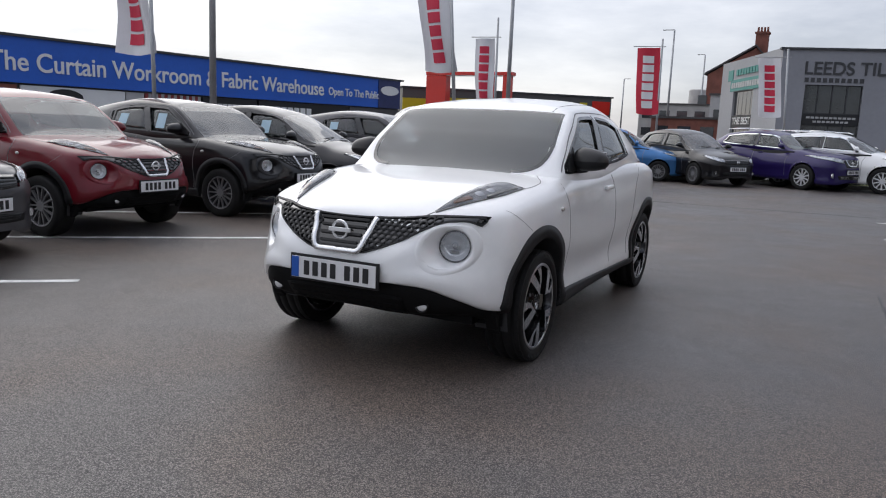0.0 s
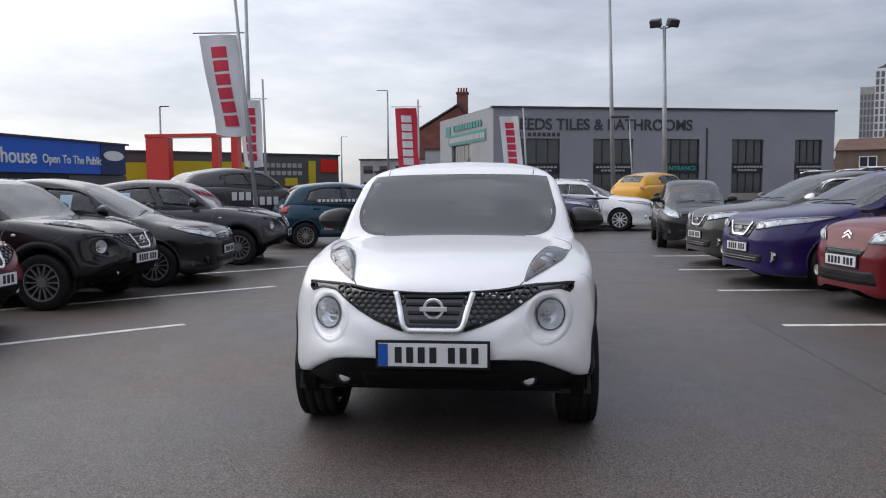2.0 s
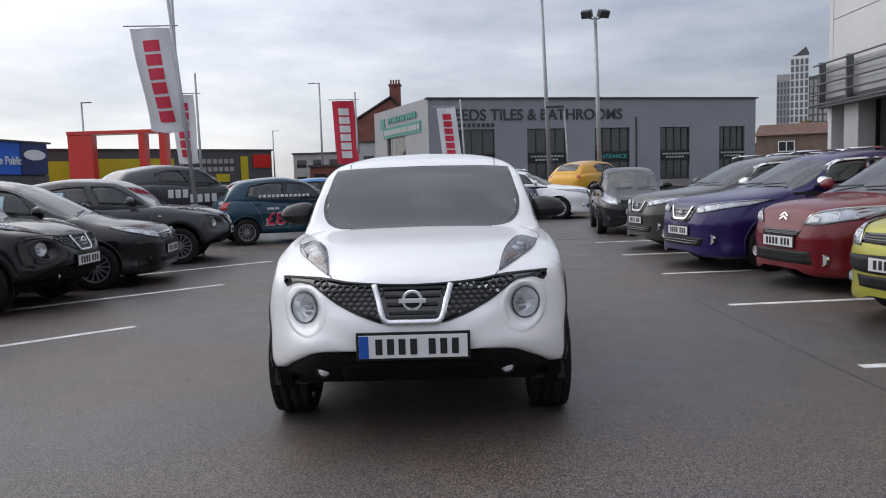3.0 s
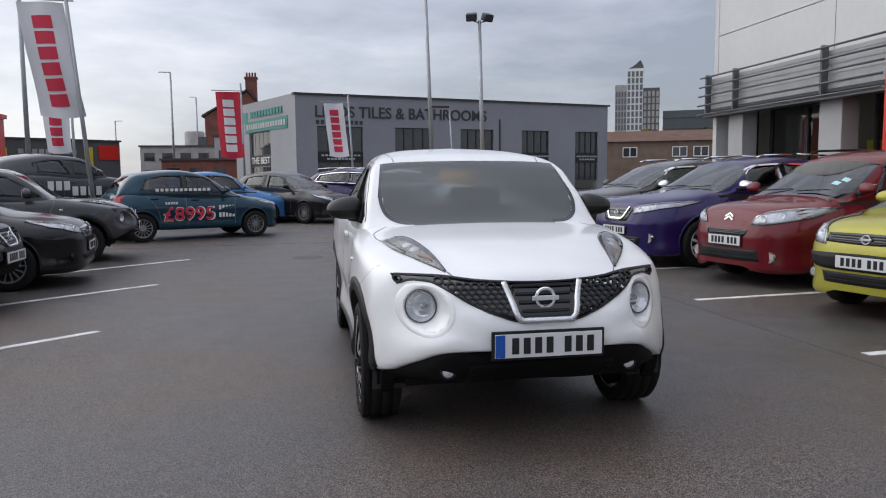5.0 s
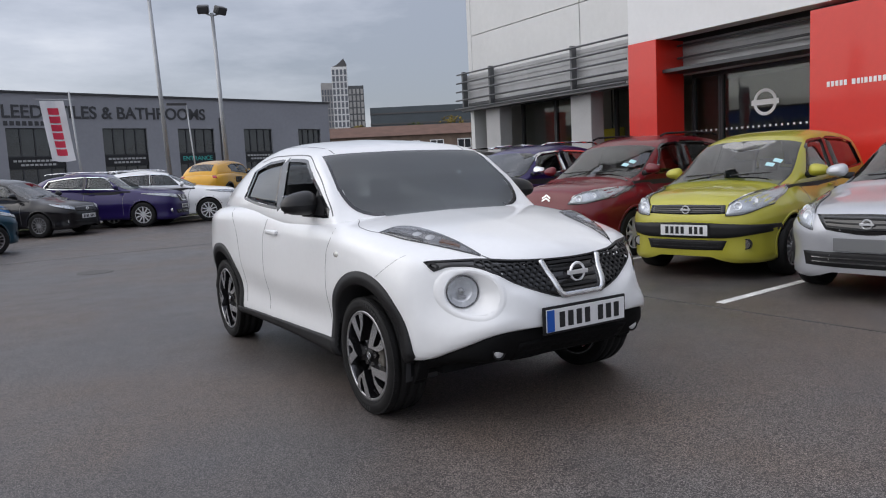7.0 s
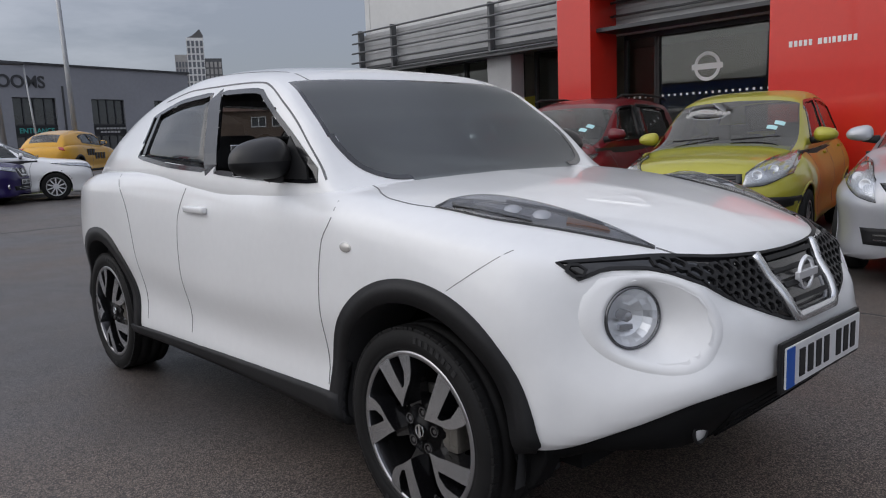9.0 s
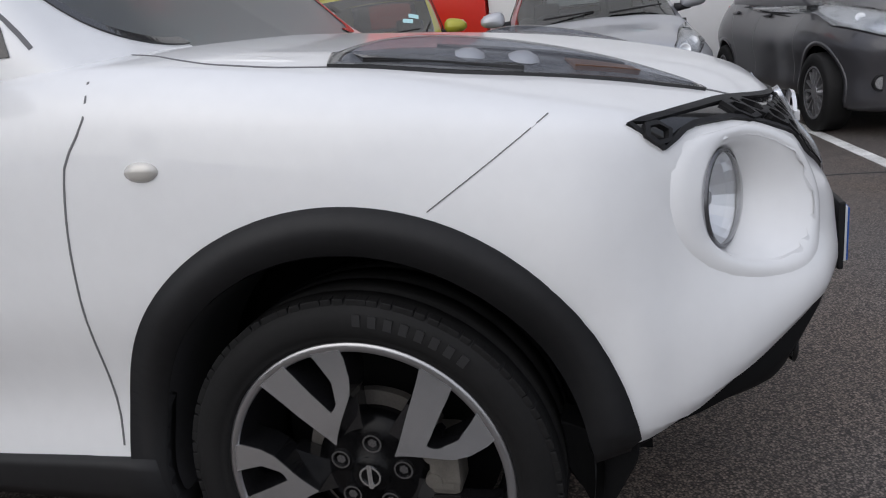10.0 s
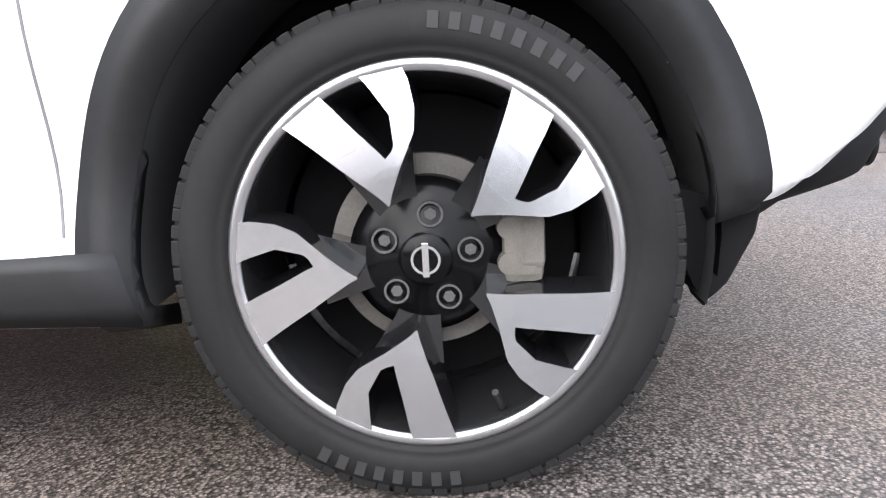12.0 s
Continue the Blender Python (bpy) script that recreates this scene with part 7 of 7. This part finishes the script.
prism(bm, [(-4.5, 47.5), (2.5, 47.5), (2.5, 48.5), (1.2, 51.2), (-0.6, 49.6), (-2.0, 48.5)], 1, 12, lambda u, v, d: Vector((u, d, v)))
part("tower_crown", bm, M_DARKCLAD, tower)
office = thing("office_block", "long dark glass office block in the distance", "building", wall_frame(94.5, 194, 122, 178))
boxpart("wall", (16, 8, 9.4), (32, 16, 18.8), mat("dark_teal_curtain_wall", (0.06, 0.075, 0.085), 0.3, vary=0.2, noise_scale=0.15), office)
for k in range(6):
    boxpart("floor_band", (16, -0.1, 2 + 3 * k), (32.2, 0.3, 0.4), M_DARKCLAD, office)
low = thing("brick_workshop", "low brown brick workshop with white windows and shallow roof", "building", wall_frame(39.5, 98, 70, 82))
boxpart("wall", (17, 5, 3.0), (34.4, 10, 6.0), M_BROWNBRICK, low)
bm = B()
prism(bm, [(-0.4, 5.9), (10.6, 5.9), (5, 7.6)], -0.4, 34.8, lambda u, v, d: Vector((d, u, v)))
part("roof", bm, mat("brown_roof_tile", (0.13, 0.07, 0.05), 0.85, vary=0.3, noise_scale=0.8), low)
for x in (3.5, 10.2, 13.0, 16.5, 20.5, 24.5):
    wn_ = boxpart("window", (x, -0.05, 4.4), (1.9, 0.12, 1.3), M_DARKGLASS, low)
    bm = B()
    for s in (-0.95, 0, 0.95):
        box(bm, x + s, -0.12, 4.4, 0.12, 0.06, 1.4)
    for s in (-0.65, 0.65):
        box(bm, x, -0.12, 4.4 + s, 2.0, 0.06, 0.12)
    part("window_frame", bm, M_WHITEPAINT, wn_)
for x0, y0, w, d, h, mt, lab in ((-27, 114, 16, 10, 6.0, M_CONCRETE, "pale low commercial block in the distance"), (-15, 104, 7, 8, 7.0, M_COLUMN, "pale grey low block in the distance"), (-33, 150, 16, 16, 5.0, M_DARKCLAD, "dark low block in the distance"),
                                 (60, 140, 30, 14, 6.5, M_BRICK, "low brick terrace in the distance"), (-19, 88, 9, 6, 3.4, M_BRICK, "low brick building in the distance")):
    bl = thing("distant_block", lab, "building", pose(x0, y0, 0))
    boxpart("wall", (w / 2, d / 2, h / 2), (w, d, h), mt, bl)
    boxpart("roof_edge", (w / 2, d / 2, h + 0.1), (w + 0.4, d + 0.4, 0.25), M_ROOFTILE, bl)
    for k in range(int(w / 2.6)):
        for z in np.arange(1.5, h - 1, 2.6):
            boxpart("window", (1.3 + 2.6 * k, -0.04, float(z) + 0.4), (1.5, 0.1, 1.2), M_DARKGLASS, bl)
gas = thing("round_tank", "pale round tank on the skyline", "tank", pose(-24.9, 152, 0))
bm = B()
lathe(bm, [(0, 1.9), (10.2, 1.9), (10.5, 1.7), (10.6, 0.01)], 28, m=pose(0, 0, 0, 0, -90, 0))
part("drum", bm, M_CONCRETE, gas, "", True)


def tree(x, y, h, w, seed, leaf):
    """Trunk and limbs, with a crown of many small leaf clumps."""
    rnd = random.Random(seed)
    tr = thing("tree", "broad autumn tree with thinning yellow-green leaves", "tree", pose(x, y, 0), "distant trees")
    bm = B()
    cyl(bm, (0, 0, 0), (0, 0, h * 0.55), 0.22, 0.12, 8)
    for k in range(6):
        a = rnd.uniform(0, 6.28)
        cyl(bm, (0, 0, h * rnd.uniform(0.3, 0.5)), (w * 0.35 * math.cos(a), w * 0.35 * math.sin(a), h * rnd.uniform(0.6, 0.85)), 0.09, 0.03, 6)
    part("trunk", bm, M_BARK, tr)
    bm = B()
    for k in range(420):
        a, r, z = rnd.uniform(0, 6.28), math.sqrt(rnd.random()), rnd.uniform(-1, 1)
        rr = w / 2 * math.sqrt(max(0.05, 1 - z * z)) * (0.8 + 0.3 * math.sin(3 * a + seed))
        c = Vector((rr * r * math.cos(a), rr * r * math.sin(a), h * 0.62 + z * h * 0.36))
        s = rnd.uniform(0.12, 0.34)
        m = Matrix.Translation(c) @ Euler((rnd.uniform(0, 3), rnd.uniform(0, 3), rnd.uniform(0, 3))).to_matrix().to_4x4() @ Matrix.Diagonal((s, s * 0.6, s * 0.3, 1))
        bmesh.ops.create_icosphere(bm, subdivisions=1, radius=1, matrix=m)
    part("crown", bm, leaf, tr)["kind"] = "stuff"


for k, (x, y, h, w, lf) in enumerate(((54, 116, 9.0, 8, M_LEAF), (59, 113, 8.0, 7, M_LEAF), (63, 112, 9.2, 8, M_LEAFGREEN), (68, 108, 10.0, 9, M_LEAF), (73, 106, 9.0, 8, M_LEAFGREEN), (49, 118, 7.0, 6, M_LEAFGREEN))):
    tree(x, y, h, w, k + 3, lf)


# ---- price lettering on the teal car ----
q3, _ = teal_body.at("x", 1.2, 0.55, -1)
side_m = Matrix(((0, 0, -1, q3.x - 0.006), (-1, 0, 0, 2.02), (0, 1, 0, 0.44), (0, 0, 0, 1)))
text(teal, "\u00a38995", 0.42, side_m @ pose(-0.02, -0.015, 0), M_WHITEPAINT, 0.003, 1.12, "price_outline")
text(teal, "\u00a38995", 0.38, side_m @ pose(0, 0, 0.006), M_PRINTRED, 0.003, 1.06, "price_figure")
bm = B()
for k in range(2):
    for j in range(5):
        box(bm, q3.x - 0.008, 0.80 - j * 0.075, 0.68 - 0.16 * k, 0.006, 0.05, 0.10)
for j in range(5):
    box(bm, q3.x - 0.004, 1.95 - j * 0.055, 0.80, 0.006, 0.038, 0.05)
part("small_print_bars", bm, M_WHITEPAINT, teal)
bm = B()
for j in range(12):
    p3, _ = teal_cab.at("x", 2.1 - j * 0.10, 1.08, -1)
    box(bm, p3.x - 0.006, 2.1 - j * 0.10, 1.08, 0.006, 0.065, 0.06)
part("window_print_bars", bm, M_WHITEPAINT, teal)
for rt, bd in ((ramp_car, ramp_body), (gold_car, gold_body)):
    bm = B()
    for j in range(7):
        p3, _ = bd.at("x", 1.9 - j * 0.19, 0.72, -1)
        box(bm, p3.x - 0.010, 1.9 - j * 0.19, 0.72 + (0.12 if j < 3 else 0), 0.012, 0.13, 0.20)
    part("print_bars", bm, M_WHITEPAINT if rt is ramp_car else M_INK, rt)

# ---- verge behind the far row ----
verge = thing("grass_verge", "narrow strip of dull grass with a concrete kerb", "grass", wall_frame(-4.0, 18.9, 12.0, 23.6), kind="structure")
boxpart("kerb", (8.3, -0.07, 0.05), (16.6, 0.13, 0.12), M_CONCRETE, verge, "", 0.015)
boxpart("soil", (8.3, 0.6, 0.03), (16.6, 1.2, 0.10), mat("dull_turf", (0.075, 0.085, 0.03), 0.95, vary=0.4, noise_scale=4, bump=0.6, bump_scale=60, fine=0.02), verge)
rnd = random.Random(5)
bm = B()
for k in range(1500):
    x, y = rnd.uniform(0, 16.6), rnd.uniform(0.02, 1.18)
    h, a = rnd.uniform(0.05, 0.13), rnd.uniform(0, 6.28)
    c, s_ = 0.012 * math.cos(a), 0.012 * math.sin(a)
    v = [bm.verts.new(p_) for p_ in ((x - c, y - s_, 0.08), (x + c, y + s_, 0.08), (x + rnd.uniform(-0.03, 0.03), y + rnd.uniform(-0.03, 0.03), 0.08 + h))]
    bm.faces.new(v)
part("grass_blade", bm, mat("grass_green", (0.09, 0.11, 0.03), 0.8, vary=0.4, noise_scale=3), verge)["kind"] = "stuff"
